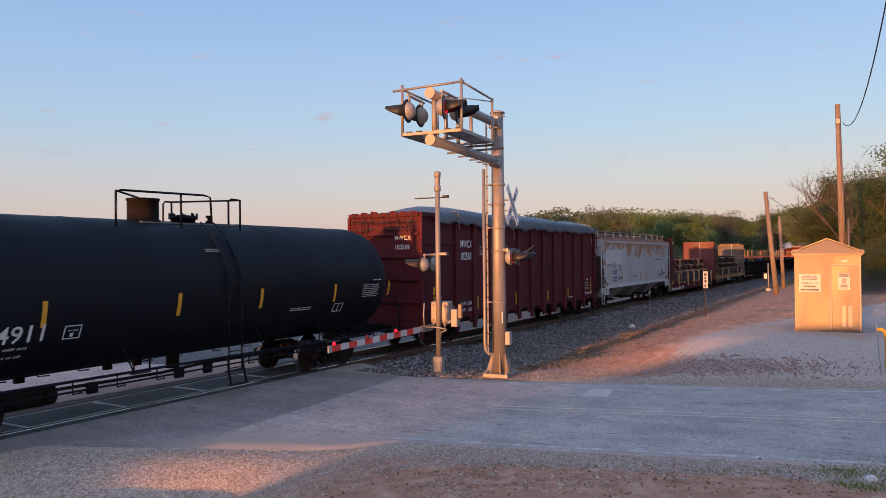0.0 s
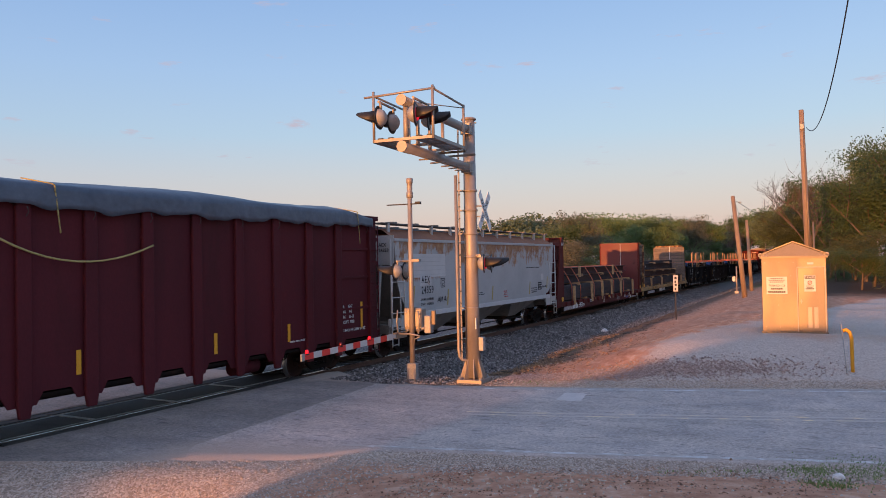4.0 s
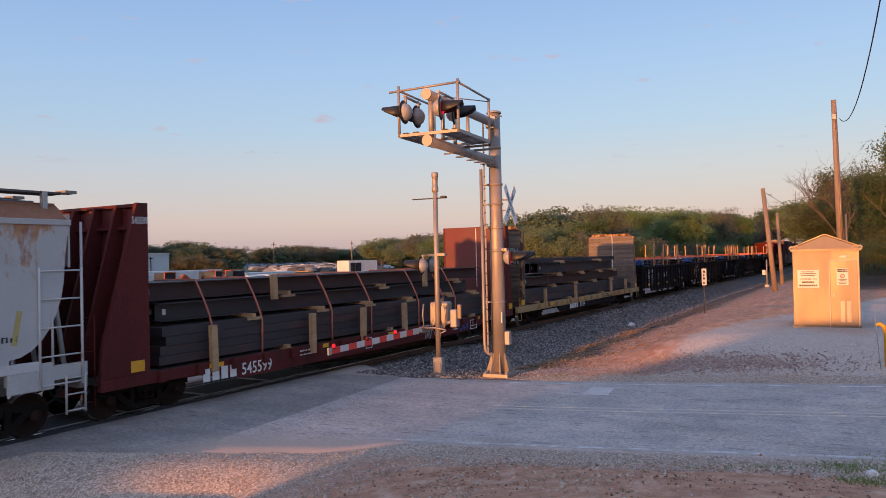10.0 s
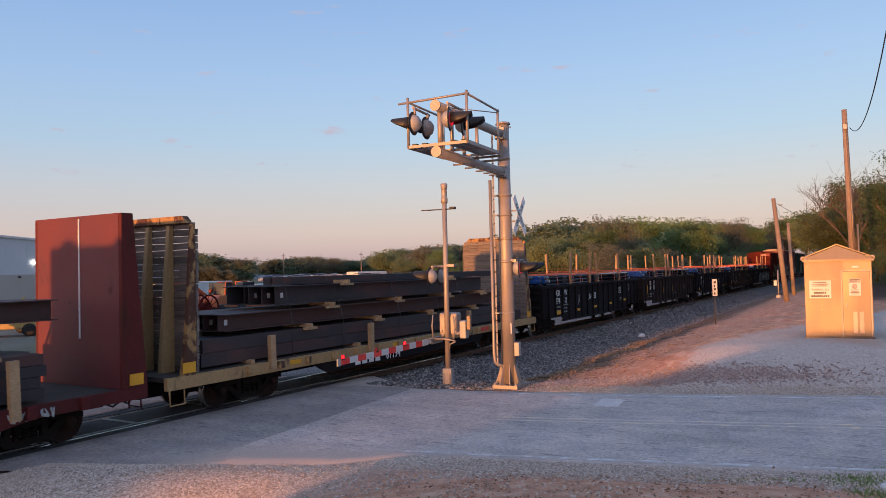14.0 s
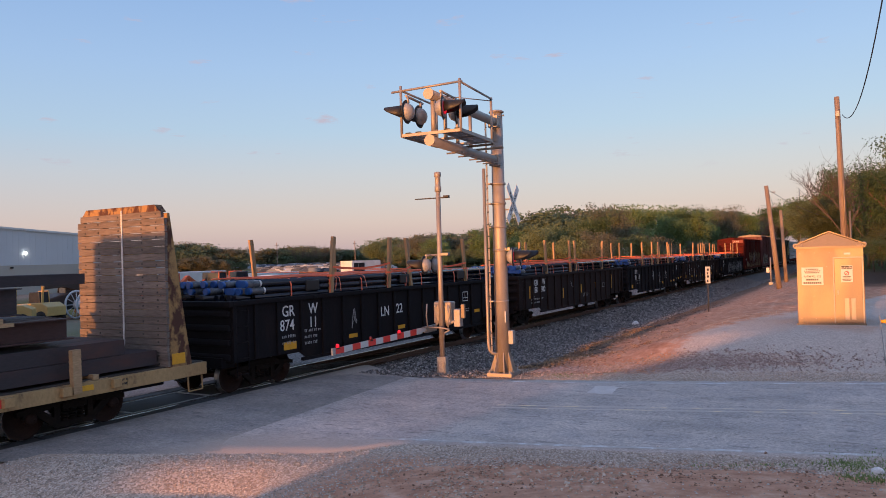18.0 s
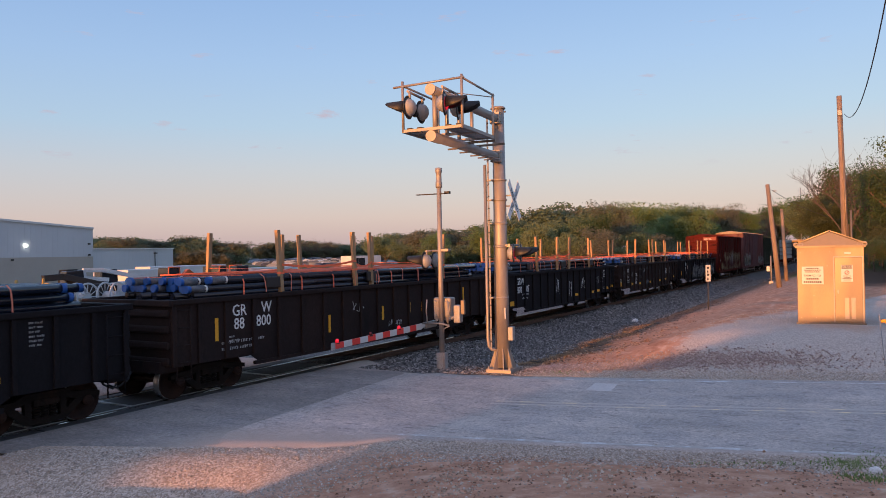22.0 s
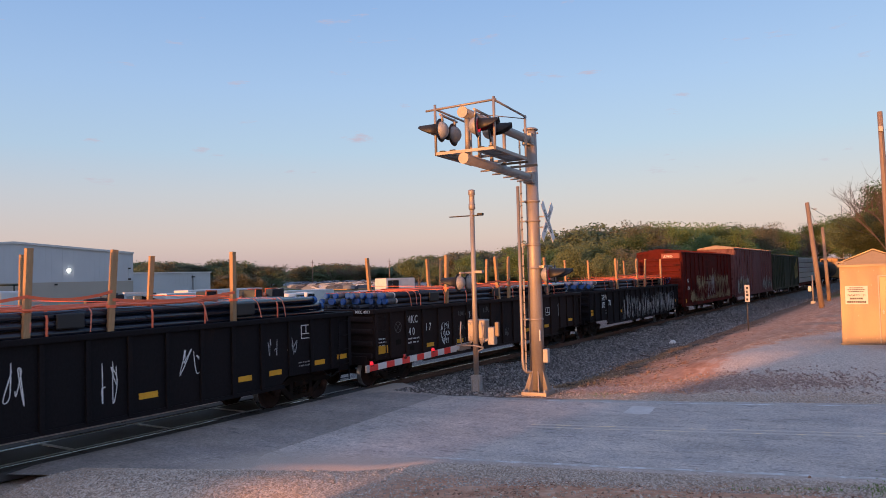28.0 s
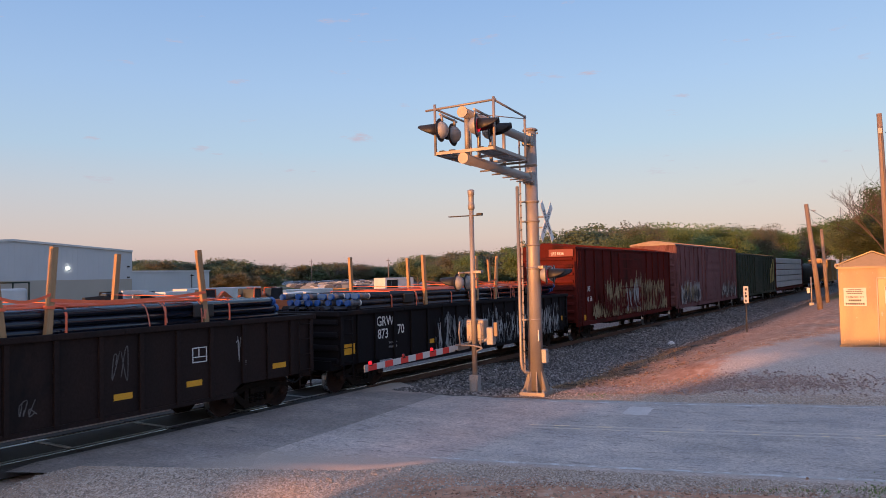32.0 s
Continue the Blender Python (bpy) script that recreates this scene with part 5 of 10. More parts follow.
letters("notice_words", "FARM RD. 123", 0.088, M_SIGNBLACK, board, facing(0.425, -0.014, 1.455), 0.001, 0.86, align="CENTER")
bm = bmesh.new()
for z, k, t in ((1.69, 0.36, 0.03), (1.635, 0.46, 0.03), (1.58, 0.40, 0.03), (1.36, 0.34, 0.055), (1.26, 0.50, 0.055)):
    n = max(3, int(k / 0.055))
    for i in range(n):
        box(bm, 0.425 - k / 2 + k * i / n, 0.425 - k / 2 + k * (i + 0.78) / n, -0.014, -0.012, z, z + t)
tagged(part("notice_print", bm, M_SIGNBLACK, board), kind="stuff")
bm = bmesh.new()
box(bm, 1.28, 1.46, -0.02, 0.0, 2.12, 2.19)
part("lamp", bm, M_SIGNWHITE, house, "small white door lamp", bevel=0.01)
for x, z in ((0.45, 0.88), (0.82, 1.78), (0.1, 2.2), (0.5, 2.2), (0.9, 2.2), (0.1, 0.2), (0.5, 0.2), (0.9, 0.2)):
    bm = bmesh.new()
    tube(bm, (x, -0.008, z), (x, 0, z), 0.014, n=8)
    part("rivet", bm, M_GALV, house)
stub("vent_pipe", (HW + 0.08, HD - 0.3, 0.1), (HW + 0.08, HD - 0.3, 1.2), 0.03, house)

# ---- posts and poles ----
post = thing("milepost_sign", pose(39.16, 7.21, ground_z(39.16, 7.21), 0, 0, -62), "narrow white railway sign on a thin steel post", "sign post")
stub("post", (0, 0, -0.3), (0, 0, 1.9), 0.03, post, M_STRAPDARK)
bm = bmesh.new()
box(bm, -0.12, 0.12, -0.05, -0.038, 1.45, 2.30)
plate = part("sign_plate", bm, M_SIGNWHITE, post, "white plate with black bars")
bm = bmesh.new()
for i, z in enumerate((1.52, 1.74, 1.90, 2.09)):
    box(bm, -0.055, 0.055 if i % 2 else 0.02, -0.053, -0.05, z, z + 0.11)
part("sign_print", bm, M_SIGNBLACK, plate)


def utility_pole(x, y, z0, z1, r, lean=(0, 0), label="weathered leaning wooden utility pole"):
    t = thing("utility_pole", pose(x, y, z0), label, "utility pole", "poles along the track")
    bm = bmesh.new()
    tube(bm, (0, 0, -0.6), (lean[0], lean[1], z1 - z0), r, r * 0.72, 14)
    part("pole", bm, M_POLE, t)
    return t


p1 = utility_pole(51.2, 5.03, ground_z(51.2, 5.0), 7.33, 0.17, (-0.25, 0.60))
p3 = utility_pole(71.7, 6.5, ground_z(71.7, 6.5), 6.7, 0.17, (0.0, 0.30))
p2 = utility_pole(50.0, 1.25, ground_z(50, 1.25), 12.3, 0.20, (0.0, 0.22), "tall wooden utility pole with steel conduit")
bm = bmesh.new()
pipe(bm, [(-0.22, -0.05, 0.2), (-0.20, 0.0, 5.0), (-0.15, 0.13, 10.6)], 0.05, 8)
part("conduit", bm, M_ALU, p2)
bm = bmesh.new()
pipe(bm, [(-0.16, -0.28, 0.2), (-0.16, -0.26, 4.5)], 0.06, 8)
part("cable_guard", bm, M_ALU, p2)
bm = bmesh.new()
box(bm, -0.24, -0.12, 0.1, 0.3, 10.2, 10.5)
part("insulator", bm, M_DULL, p2)
for dz in (0.25, 1.2):
    for pp, top in ((p1, 6.4), (p3, 5.8)):
        bm = bmesh.new()
        tube(bm, (-0.05, 0.3, top - dz), (-0.05, 0.1, top - dz), 0.04, n=8)
        part("insulator", bm, M_DULL, pp)


def cable(name, a, b, sag, r, label):
    a, b = Vector(a), Vector(b)
    pts = [a.lerp(b, i / 24) - Vector((0, 0, sag * 4 * (i / 24) * (1 - i / 24))) for i in range(25)]
    bm = bmesh.new()
    pipe(bm, pts, r, 6)
    return tagged(part(name, bm, M_WIRE), label, "cable")


cable("overhead_cable", (49.75, 1.2, 11.15), (19.0, -1.15, 13.45), 2.5, 0.022, "black overhead cable sagging from the pole")
cable("overhead_cable", (51.0, 5.55, 7.1), (71.7, 6.75, 6.5), 0.5, 0.012, "thin wire between two old poles")
cable("overhead_cable", (51.0, 5.45, 7.0), (95.0, -2.0, 7.0), 1.5, 0.014, "thin wire running into the trees")
cable("overhead_cable", (71.7, 6.75, 6.3), (115.0, 1.0, 6.5), 1.8, 0.014, "thin wire running into the trees")

bollard = thing("pipe_bollard", pose(21.2, -0.38, ground_z(21.2, -0.38)), "bent yellow steel pipe standing in the gravel", "bollard")
bm = bmesh.new()
pipe(bm, [(0, 0, -0.3), (0, 0.01, 0.85), (-0.01, 0.05, 1.0), (-0.02, 0.12, 1.06), (-0.02, 0.20, 1.04)], 0.045, 10)
part("pipe", bm, M_YELLOW, bollard)
stake = thing("steel_stake", pose(21.12, -0.27, ground_z(21.12, -0.27)), "thin grey steel stake leaning beside the yellow pipe", "stake")
stub("rod", (0, 0, -0.3), (0.02, 0.12, 1.22), 0.012, stake, M_DULL, 6)
for x, y, s in ((38.4, 10.77, 0.36), (11.15, 0.0, 0.16)):
    bm = bmesh.new()
    bmesh.ops.create_icosphere(bm, subdivisions=2, radius=s / 2)
    for v in bm.verts:
        v.co *= 1 + 0.35 * noise.noise(v.co * 5 / s + Vector((s, 0, 0)))
        v.co.z *= 0.75
    tagged(part("white_stone", bm, M_WHITEROCK, m=pose(x, y, ground_z(x, y) + s * 0.22)), "rough white limestone lump on the gravel", "stone")
signal = thing("track_signal_post", pose(72.0, 7.8, ground_z(72.0, 7.8)), "thin grey relay post beside the far track", "post")
stub("post", (0, 0, -0.3), (0, 0, 2.5), 0.06, signal)
bm = bmesh.new()
box(bm, -0.2, 0.2, -0.2, 0.2, -0.3, 0.25)
part("footing", bm, M_DULL, signal, bevel=0.05)
bm = bmesh.new()
box(bm, -0.1, -0.07, 0.1, 0.36, 1.1, 1.55)
part("plate", bm, M_SIGNWHITE, signal)

# ---- the train: each car stands at its middle, x along the track, -y towards the camera ----
TRAIN, WHEELS = [], []
WR = 0.43


def wheelset_mesh():
    bm = bmesh.new()
    flat = pose(0, 0, 0, 90, 0, 0)
    for s in (-1, 1):
        prof = [(0.09, 0.06), (0.12, 0.06), (0.15, 0.025), (0.33, -0.01), (0.365, 0.045), (WR - 0.008, 0.055), (WR, 0.045), (WR + 0.004, -0.05), (WR + 0.028, -0.062), (WR + 0.026, -0.085), (0.365, -0.085), (0.33, -0.045), (0.14, -0.05), (0.09, -0.085)]
        turned(bm, [(r, -s * (0.755 + z)) for r, z in prof], flat, 28)
    tube(bm, (0, -1.0, 0), (0, 1.0, 0), 0.075, n=12)
    for s in (-1, 1):
        turned(bm, [(0.10, -s * 0.96), (0.115, -s * 1.0), (0.115, -s * 1.08), (0.08, -s * 1.10), (0.02, -s * 1.105)], flat, 14)
        for k in range(3):
            a = k * 2.094
            tube(bm, (0.06 * math.cos(a), s * 1.09, 0.06 * math.sin(a)), (0.06 * math.cos(a), s * 1.125, 0.06 * math.sin(a)), 0.02, n=6)
    me = mesh_of("wheelset", bm, [M_WHEEL, M_TREAD])
    for f in me.polygons:
        r = math.hypot(f.center.x, f.center.z)
        if r > WR - 0.012 and abs(f.center.y) > 0.6:
            f.material_index = 1
    return me


def sideframe_mesh():
    bm = bmesh.new()
    for s in (-1, 1):
        y0, y1 = (0.95, 1.06) if s > 0 else (-1.06, -0.95)
        prism(bm, [(-1.16, 0.50), (-1.16, 0.60), (-0.95, 0.645), (-0.62, 0.66), (-0.42, 0.76), (0.42, 0.76), (0.62, 0.66), (0.95, 0.645), (1.16, 0.60), (1.16, 0.50), (0.98, 0.53), (0.80, 0.53), (0.52, 0.545), (0.36, 0.62), (-0.36, 0.62), (-0.52, 0.545), (-0.80, 0.53), (-0.98, 0.53)], y0, y1)
        prism(bm, [(-0.80, 0.53), (-0.62, 0.53), (-0.32, 0.27), (0.32, 0.27), (0.62, 0.53), (0.80, 0.53), (0.74, 0.44), (0.40, 0.16), (-0.40, 0.16), (-0.74, 0.44)], y0, y1)
        for x in (-0.36, 0.36):
            box(bm, x - 0.065, x + 0.065, y0, y1, 0.25, 0.64)
        for x in (-0.17, 0.0, 0.17):
            for k in range(4):
                tube(bm, (x, s * 1.0, 0.275 + 0.06 * k), (x, s * 1.0, 0.315 + 0.06 * k), 0.075, n=8)
        box(bm, -0.26, 0.26, min(s * 0.9, s * 1.09), max(s * 0.9, s * 1.09), 0.505, 0.62)
        for x in (-0.89, 0.89):
            prism(bm, [(x - 0.17, 0.46), (x - 0.12, 0.57), (x + 0.12, 0.57), (x + 0.17, 0.46), (x + 0.12, 0.43), (x - 0.12, 0.43)], min(s * 0.96, s * 1.05), max(s * 0.96, s * 1.05))
    box(bm, -0.20, 0.20, -0.95, 0.95, 0.46, 0.66)
    box(bm, -0.5, 0.5, -0.2, 0.2, 0.60, 0.76)
    for x in (-0.40, 0.40):
        box(bm, x - 0.05, x + 0.05, -0.72, 0.72, 0.32, 0.42)
    return mesh_of("truck", bm, M_TRUCK)


WHEELSET, SIDEFRAME = wheelset_mesh(), sideframe_mesh()


def truck(car, x, rolling=True):
    t = part("truck", SIDEFRAME, None, car, "grimy cast steel truck", m=pose(x, 0, 0))
    for dx in (-0.89, 0.89):
        w = part("wheelset", WHEELSET, None, t, m=pose(dx, 0, WR))
        if rolling:
            WHEELS.append((w, dx))


def car_of(name, x0, x1, label, category="freight car", group="cars of the train"):
    ob = thing(name, pose((x0 + x1) / 2, YC, 0), label, category, group)
    TRAIN.append((ob, (x0 + x1) / 2))
    return ob


def coupler(car, x, s):
    bm = bmesh.new()
    box(bm, min(x - 0.5 * s, x + 0.42 * s), max(x - 0.5 * s, x + 0.42 * s), -0.09, 0.09, 0.72, 0.98)
    box(bm, min(x + 0.36 * s, x + 0.62 * s), max(x + 0.36 * s, x + 0.62 * s), -0.16, 0.15, 0.70, 1.0)
    part("coupler", bm, M_TRUCK, car, bevel=0.03)
    bm = bmesh.new()
    pipe(bm, [(x, -0.3, 0.85), (x + 0.2 * s, -0.32, 0.55), (x + 0.45 * s, -0.28, 0.42), (x + 0.6 * s, -0.2, 0.5)], 0.025, 6)
    part("air_hose", bm, M_BLACKSHEET, car)


def ladder(car, x, y, z0, z1, material, wide=0.42, along="x", step=0.36, rail=0.018):
    n = max(2, int((z1 - z0) / step))
    bm = bmesh.new()
    ends = []
    for k in (-wide / 2, wide / 2):
        ends.append((x + k, y) if along == "x" else (x, y + k))
    for ex, ey in ends:
        tube(bm, (ex, ey, z0), (ex, ey, z1), rail, n=6)
    for i in range(n + 1):
        z = z0 + 0.06 + (z1 - z0 - 0.12) * i / n
        tube(bm, (*ends[0], z), (*ends[1], z), rail * 0.7, n=6)
    return part("ladder", bm, material, car)


def bars(bm, x, y, z, w, rows, size, rng, gap=0.012):
    """Lines of small print as plain bars, facing -y."""
    for j in range(rows):
        k = x
        end = x + w * rng.uniform(0.75, 1.0)
        while k < end:
            z0 = z - j * size * 1.7
            for i in range(rng.choice((2, 3, 4, 5))):
                tall = size * rng.choice((0.62, 0.72, 0.80))
                box(bm, k, k + size * 0.26, y - gap * 0.5, y, z0, z0 + tall)
                if rng.random() < 0.6:
                    box(bm, k, k + size * 0.50, y - gap * 0.5, y, z0 + tall - size * 0.16, z0 + tall)
                k += size * 0.62
            k += size * 0.5


def small_print(car, x, y, z, w, rows, size, material, seed=1):
    bm = bmesh.new()
    bars(bm, x, y, z, w, rows, size, random.Random(seed))
    part("small_print", bm, material, car, "small stencilled lines")


def decal(car, x, y, z, w, h, material=None, label="yellow reflective decal"):
    bm = bmesh.new()
    box(bm, x - w / 2, x + w / 2, y - 0.006, y, z - h / 2, z + h / 2)
    part("decal", bm, material or M_YELLOW, car, label)


def outline_box(car, x, y, z, w, h, material, split=False):
    bm = bmesh.new()
    t = 0.022
    for a in ((x, x + w, z, z + t), (x, x + w, z + h - t, z + h), (x, x + t, z, z + h), (x + w - t, x + w, z, z + h)):
        box(bm, a[0], a[1], y - 0.006, y, a[2], a[3])
    if split:
        box(bm, x + w * 0.42, x + w * 0.42 + t, y - 0.006, y, z + h * 0.35, z + h)
        box(bm, x, x + w, y - 0.006, y, z + h * 0.33, z + h * 0.33 + t)
    part("stencil_box", bm, material, car)


def scrawl(car, x, y, z, w, h, material, seed, thick=0.02, turns=14, label="spray-painted scrawl"):
    """Unreadable spray paint: rounded strokes, sign beside sign."""
    rng = random.Random(seed)
    bm = bmesh.new()
    n = max(2, int(round(w / (0.55 * h))))
    for k in range(n):
        x0, step = x + w * k / n, w / n
        knots = [Vector((x0 + step * rng.uniform(-0.05, 1.0), z + h * rng.random())) for a in range(rng.choice((4, 5, 6)))]
        knots[0].y, knots[1].y = z + h * rng.uniform(0.8, 1.0), z + h * rng.uniform(0.0, 0.25)
        path = []
        for a in range(len(knots) - 1):
            p0, p1, p2, p3 = knots[max(0, a - 1)], knots[a], knots[a + 1], knots[min(len(knots) - 1, a + 2)]
            for q in range(5):
                u = q / 5
                path.append(0.5 * ((2 * p1) + (p2 - p0) * u + (2 * p0 - 5 * p1 + 4 * p2 - p3) * u * u + (3 * p1 - p0 - 3 * p2 + p3) * u ** 3))
        path.append(knots[-1])
        rows = []
        for a, p in enumerate(path):
            d = path[min(a + 1, len(path) - 1)] - path[max(0, a - 1)]
            d = d.normalized() if d.length > 1e-6 else Vector((1, 0))
            side = Vector((-d.y, d.x)) * thick * (1.15 if 0 < a < len(path) - 1 else 0.6)
            lift = y - 0.003 - 0.0005 * k - 0.00004 * a
            rows.append((bm.verts.new((p.x + side.x, lift, p.y + side.y)), bm.verts.new((p.x - side.x, lift, p.y - side.y))))
        for a, b in zip(rows, rows[1:]):
            bm.faces.new((a[0], a[1], b[1], b[0]))
    return part("graffiti", bm, material, car, label)


def streaks(car, x, y, z, w, h, material, seed, count, label, peaks=2.1, wide_to=0.05):
    """Unreadable spray paint: tall uneven strokes side by side."""
    rng = random.Random(seed)
    bm = bmesh.new()
    for k in range(count):
        cx, half = x + w * rng.random(), rng.uniform(0.012, wide_to)
        z0 = z + h * rng.uniform(0.0, 0.35)
        z1 = z0 + h * rng.uniform(0.2, 0.65) * (0.86 + 0.14 * math.sin(cx * peaks))
        lean, rows = rng.uniform(-0.12, 0.12), []
        for i in range(5):
            a = i / 4
            mid = cx + lean * a + 0.03 * math.sin(a * 5 + k)
            wide = half * (0.4 + 1.2 * math.sin(math.pi * min(0.95, max(0.08, a))))
            up = min(z + h, z0 + (z1 - z0) * a)
            rows.append((bm.verts.new((mid - wide, y - 0.003 - 0.00004 * k, up)), bm.verts.new((mid + wide, y - 0.003 - 0.00004 * k, up))))
        for p, q in zip(rows, rows[1:]):
            bm.faces.new((p[0], p[1], q[1], q[0]))
    return tagged(part("graffiti", bm, material, car, label), kind="stuff")


# ---- black tank car ----
def tank_car():
    c = car_of("tank_car", 3.6, 20.7, "black tank car with yellow marks and top platform", "tank car")
    R, Z = 1.66, 2.62
    prof = [(0.02, -8.2), (0.5, -8.16), (0.95, -8.02), (1.40, -7.78), (1.58, -7.5), (R - 0.01, -7.15), (R, -7.0), (R, -6.8), *[(R, -6.0 + 1.0 * i) for i in range(13)], (R, 6.8), (R, 7.0), (R - 0.01, 7.15), (1.58, 7.5), (1.40, 7.78), (0.95, 8.02), (0.5, 8.16), (0.02, 8.2)]
    bm = bmesh.new()
    turned(bm, prof, Matrix.Translation((0, 0, Z)) @ pose(0, 0, 0, 0, 90, 0), 48)
    part("tank", bm, M_TANK, c)
    for x in (-2.6, 2.6):
        bm = bmesh.new()
        turned(bm, [(R - 0.01, -0.03), (R + 0.007, -0.01), (R + 0.007, 0.01), (R - 0.01, 0.03)], Matrix.Translation((x, 0, Z)) @ pose(0, 0, 0, 0, 90, 0), 48, False)
        part("weld_seam", bm, M_TANK, c)
    for x in (-7.6, 7.6):
        bm = bmesh.new()
        box(bm, x - 0.9, x + 0.9, -0.35, 0.35, 0.68, 1.05)
        box(bm, x - 0.5, x + 0.5, -0.5, 0.5, 0.95, 1.35)
        part("stub_sill", bm, M_TANK, c, bevel=0.02)
        bm = bmesh.new()
        e = 8.5 if x > 0 else -8.5
        box(bm, e - 0.06, e + 0.06, -1.45, 1.45, 0.80, 1.02)
        part("end_sill", bm, M_TANK, c)
        bm = bmesh.new()
        for y in (-1.45, 1.45):
            pipe(bm, [(e, y, 0.95), (e, y, 2.0), (e, y * 0.6, 2.0)], 0.022, 6)
        pipe(bm, [(e, -1.45, 1.75), (e, 0, 1.8), (e, 1.45, 1.75)], 0.02, 6)
        part("end_rail", bm, M_TANK, c)
        ladder(c, e - (0.4 if e > 0 else -0.4), -1.5, 0.30, 1.0, M_TANK, 0.4)
        ladder(c, e - (0.4 if e > 0 else -0.4), 1.5, 0.30, 1.0, M_TANK, 0.4)
        coupler(c, e, 1 if e > 0 else -1)
    for s in (-1, 1):
        bm = bmesh.new()
        pipe(bm, [(-8.4, s * 1.42, 0.98), (-5.6, s * 1.42, 0.92), (5.6, s * 1.42, 0.92), (8.4, s * 1.42, 0.98)], 0.03, 8)
        pipe(bm, [(-5.2, s * 1.40, 0.70), (5.0, s * 1.40, 0.74)], 0.022, 6)
        for x in (-5.2, -4.4, -3.2, -2.2, -1.2, 1.6, 3.0, 4.2, 5.0):
            pipe(bm, [(x, s * 1.42, 0.92), (x, s * 1.42, 0.66), (x + 0.25, s * 1.36, 0.66)], 0.018, 6)
        for x in (-6.8, -4.6, -1.8, 2.2, 4.6, 6.8):
            pipe(bm, [(x, s * 1.42, 0.92), (x - 0.25, s * 1.20, 1.75)], 0.018, 6)
        part("side_rail", bm, M_TANK, c)
        ladder(c, 0.85, s * 1.72, 0.62, 2.75, M_TANK, 0.42)
        bm = bmesh.new()
        for x in (0.60, 1.10):
            pipe(bm, [(x, s * 1.72, 0.95), (x, s * 1.74, 0.62), (x + 0.03, s * 1.80, 0.30)], 0.026, 6)
        box(bm, 0.56, 1.14, min(s * 1.74, s * 1.86), max(s * 1.74, s * 1.86), 0.28, 0.31)
        box(bm, 0.56, 1.14, min(s * 1.66, s * 1.78), max(s * 1.66, s * 1.78), 0.60, 0.63)
        part("sill_step", bm, M_TANK, c)
        bm = bmesh.new()
        pipe(bm, [(-5.6, s * 1.30, 0.80), (-1.0, s * 1.30, 0.78), (0.2, s * 1.30, 0.84), (5.2, s * 1.30, 0.82)], 0.035, 6)
        for x in (-3.6, -2.7, -0.5, 0.35):
            box(bm, x - 0.10, x + 0.10, min(s * 1.24, s * 1.36), max(s * 1.24, s * 1.36), 0.60, 0.82)
        part("brake_rigging", bm, M_TRUCK, c)
        bm = bmesh.new()
        for x in (0.64, 1.06):
            pipe(bm, [(x, s * 1.72, 2.75), (x, s * 1.58, 3.3), (x, s * 1.15, 3.92), (x, s * 0.75, 4.25)], 0.02, 6)
        part("ladder_top", bm, M_TANK, c)
    bm = bmesh.new()
    tube(bm, (-4.3, -0.75, 0.62), (-3.2, -0.75, 0.62), 0.20, n=14)
    part("air_reservoir", bm, M_TRUCK, c, bevel=0.02)
    bm = bmesh.new()
    tube(bm, (0.4, 0, 1.3), (0.4, 0, 0.62), 0.16, n=12)
    part("outlet_valve", bm, M_TRUCK, c)
    bm = bmesh.new()
    box(bm, -0.9, 1.95, -0.55, 0.55, 4.19, 4.225)
    plat = part("platform", bm, M_HOPDARK, c, "pale top walkway")
    bm = bmesh.new()
    y = -0.98
    pipe(bm, [(-1.9, y, 4.05), (-1.9, y, 4.83), (-1.75, y, 4.86), (0.55, y, 4.90), (0.75, y, 4.86), (0.80, y, 4.2)], 0.026, 8)
    pipe(bm, [(-0.15, y, 4.05), (-0.15, y, 4.90)], 0.026, 8)
    pipe(bm, [(1.35, y, 4.2), (1.35, y, 4.80), (1.45, y, 4.86), (1.75, y, 4.86), (1.75, y, 4.05)], 0.026, 8)
    part("handrail", bm, M_TANK, plat)
    bm = bmesh.new()
    pipe(bm, [(0.93, 0.98, 4.05), (0.93, 0.98, 4.80), (1.0, 0.98, 4.86), (1.2, 0.98, 4.86), (1.75, -0.98, 4.85)], 0.024, 8)
    pipe(bm, [(1.2, 0.98, 4.05), (1.2, 0.98, 4.86)], 0.026, 8)
    pipe(bm, [(-1.9, -0.98, 4.84), (-0.74, -0.22, 4.79)], 0.024, 8)
    part("handrail", bm, M_TANK, plat)
    bm = bmesh.new()
    turned(bm, [(0.40, 0.0), (0.40, 0.06), (0.365, 0.07), (0.365, 0.52), (0.385, 0.53), (0.385, 0.58), (0.05, 0.60)], pose(-0.45, 0, 4.22), 24)
    part("valve_housing", bm, M_TRUCK, c, "rusty round valve housing")
    bm = bmesh.new()
    turned(bm, [(0.30, 0.0), (0.30, 0.12), (0.36, 0.13), (0.36, 0.20), (0.05, 0.25)], pose(0.75, 0, 4.22), 20)
    manway = part("manway", bm, M_TANK, c, "bolted manway cover")
    for k in range(8):
        bm = bmesh.new()
        tube(bm, (0.75 + 0.33 * math.cos(k * 0.785), 0.33 * math.sin(k * 0.785), 4.36), (0.75 + 0.33 * math.cos(k * 0.785), 0.33 * math.sin(k * 0.785), 4.50), 0.03, n=6)
        part("bolt", bm, M_TANK, manway)
    bm = bmesh.new()
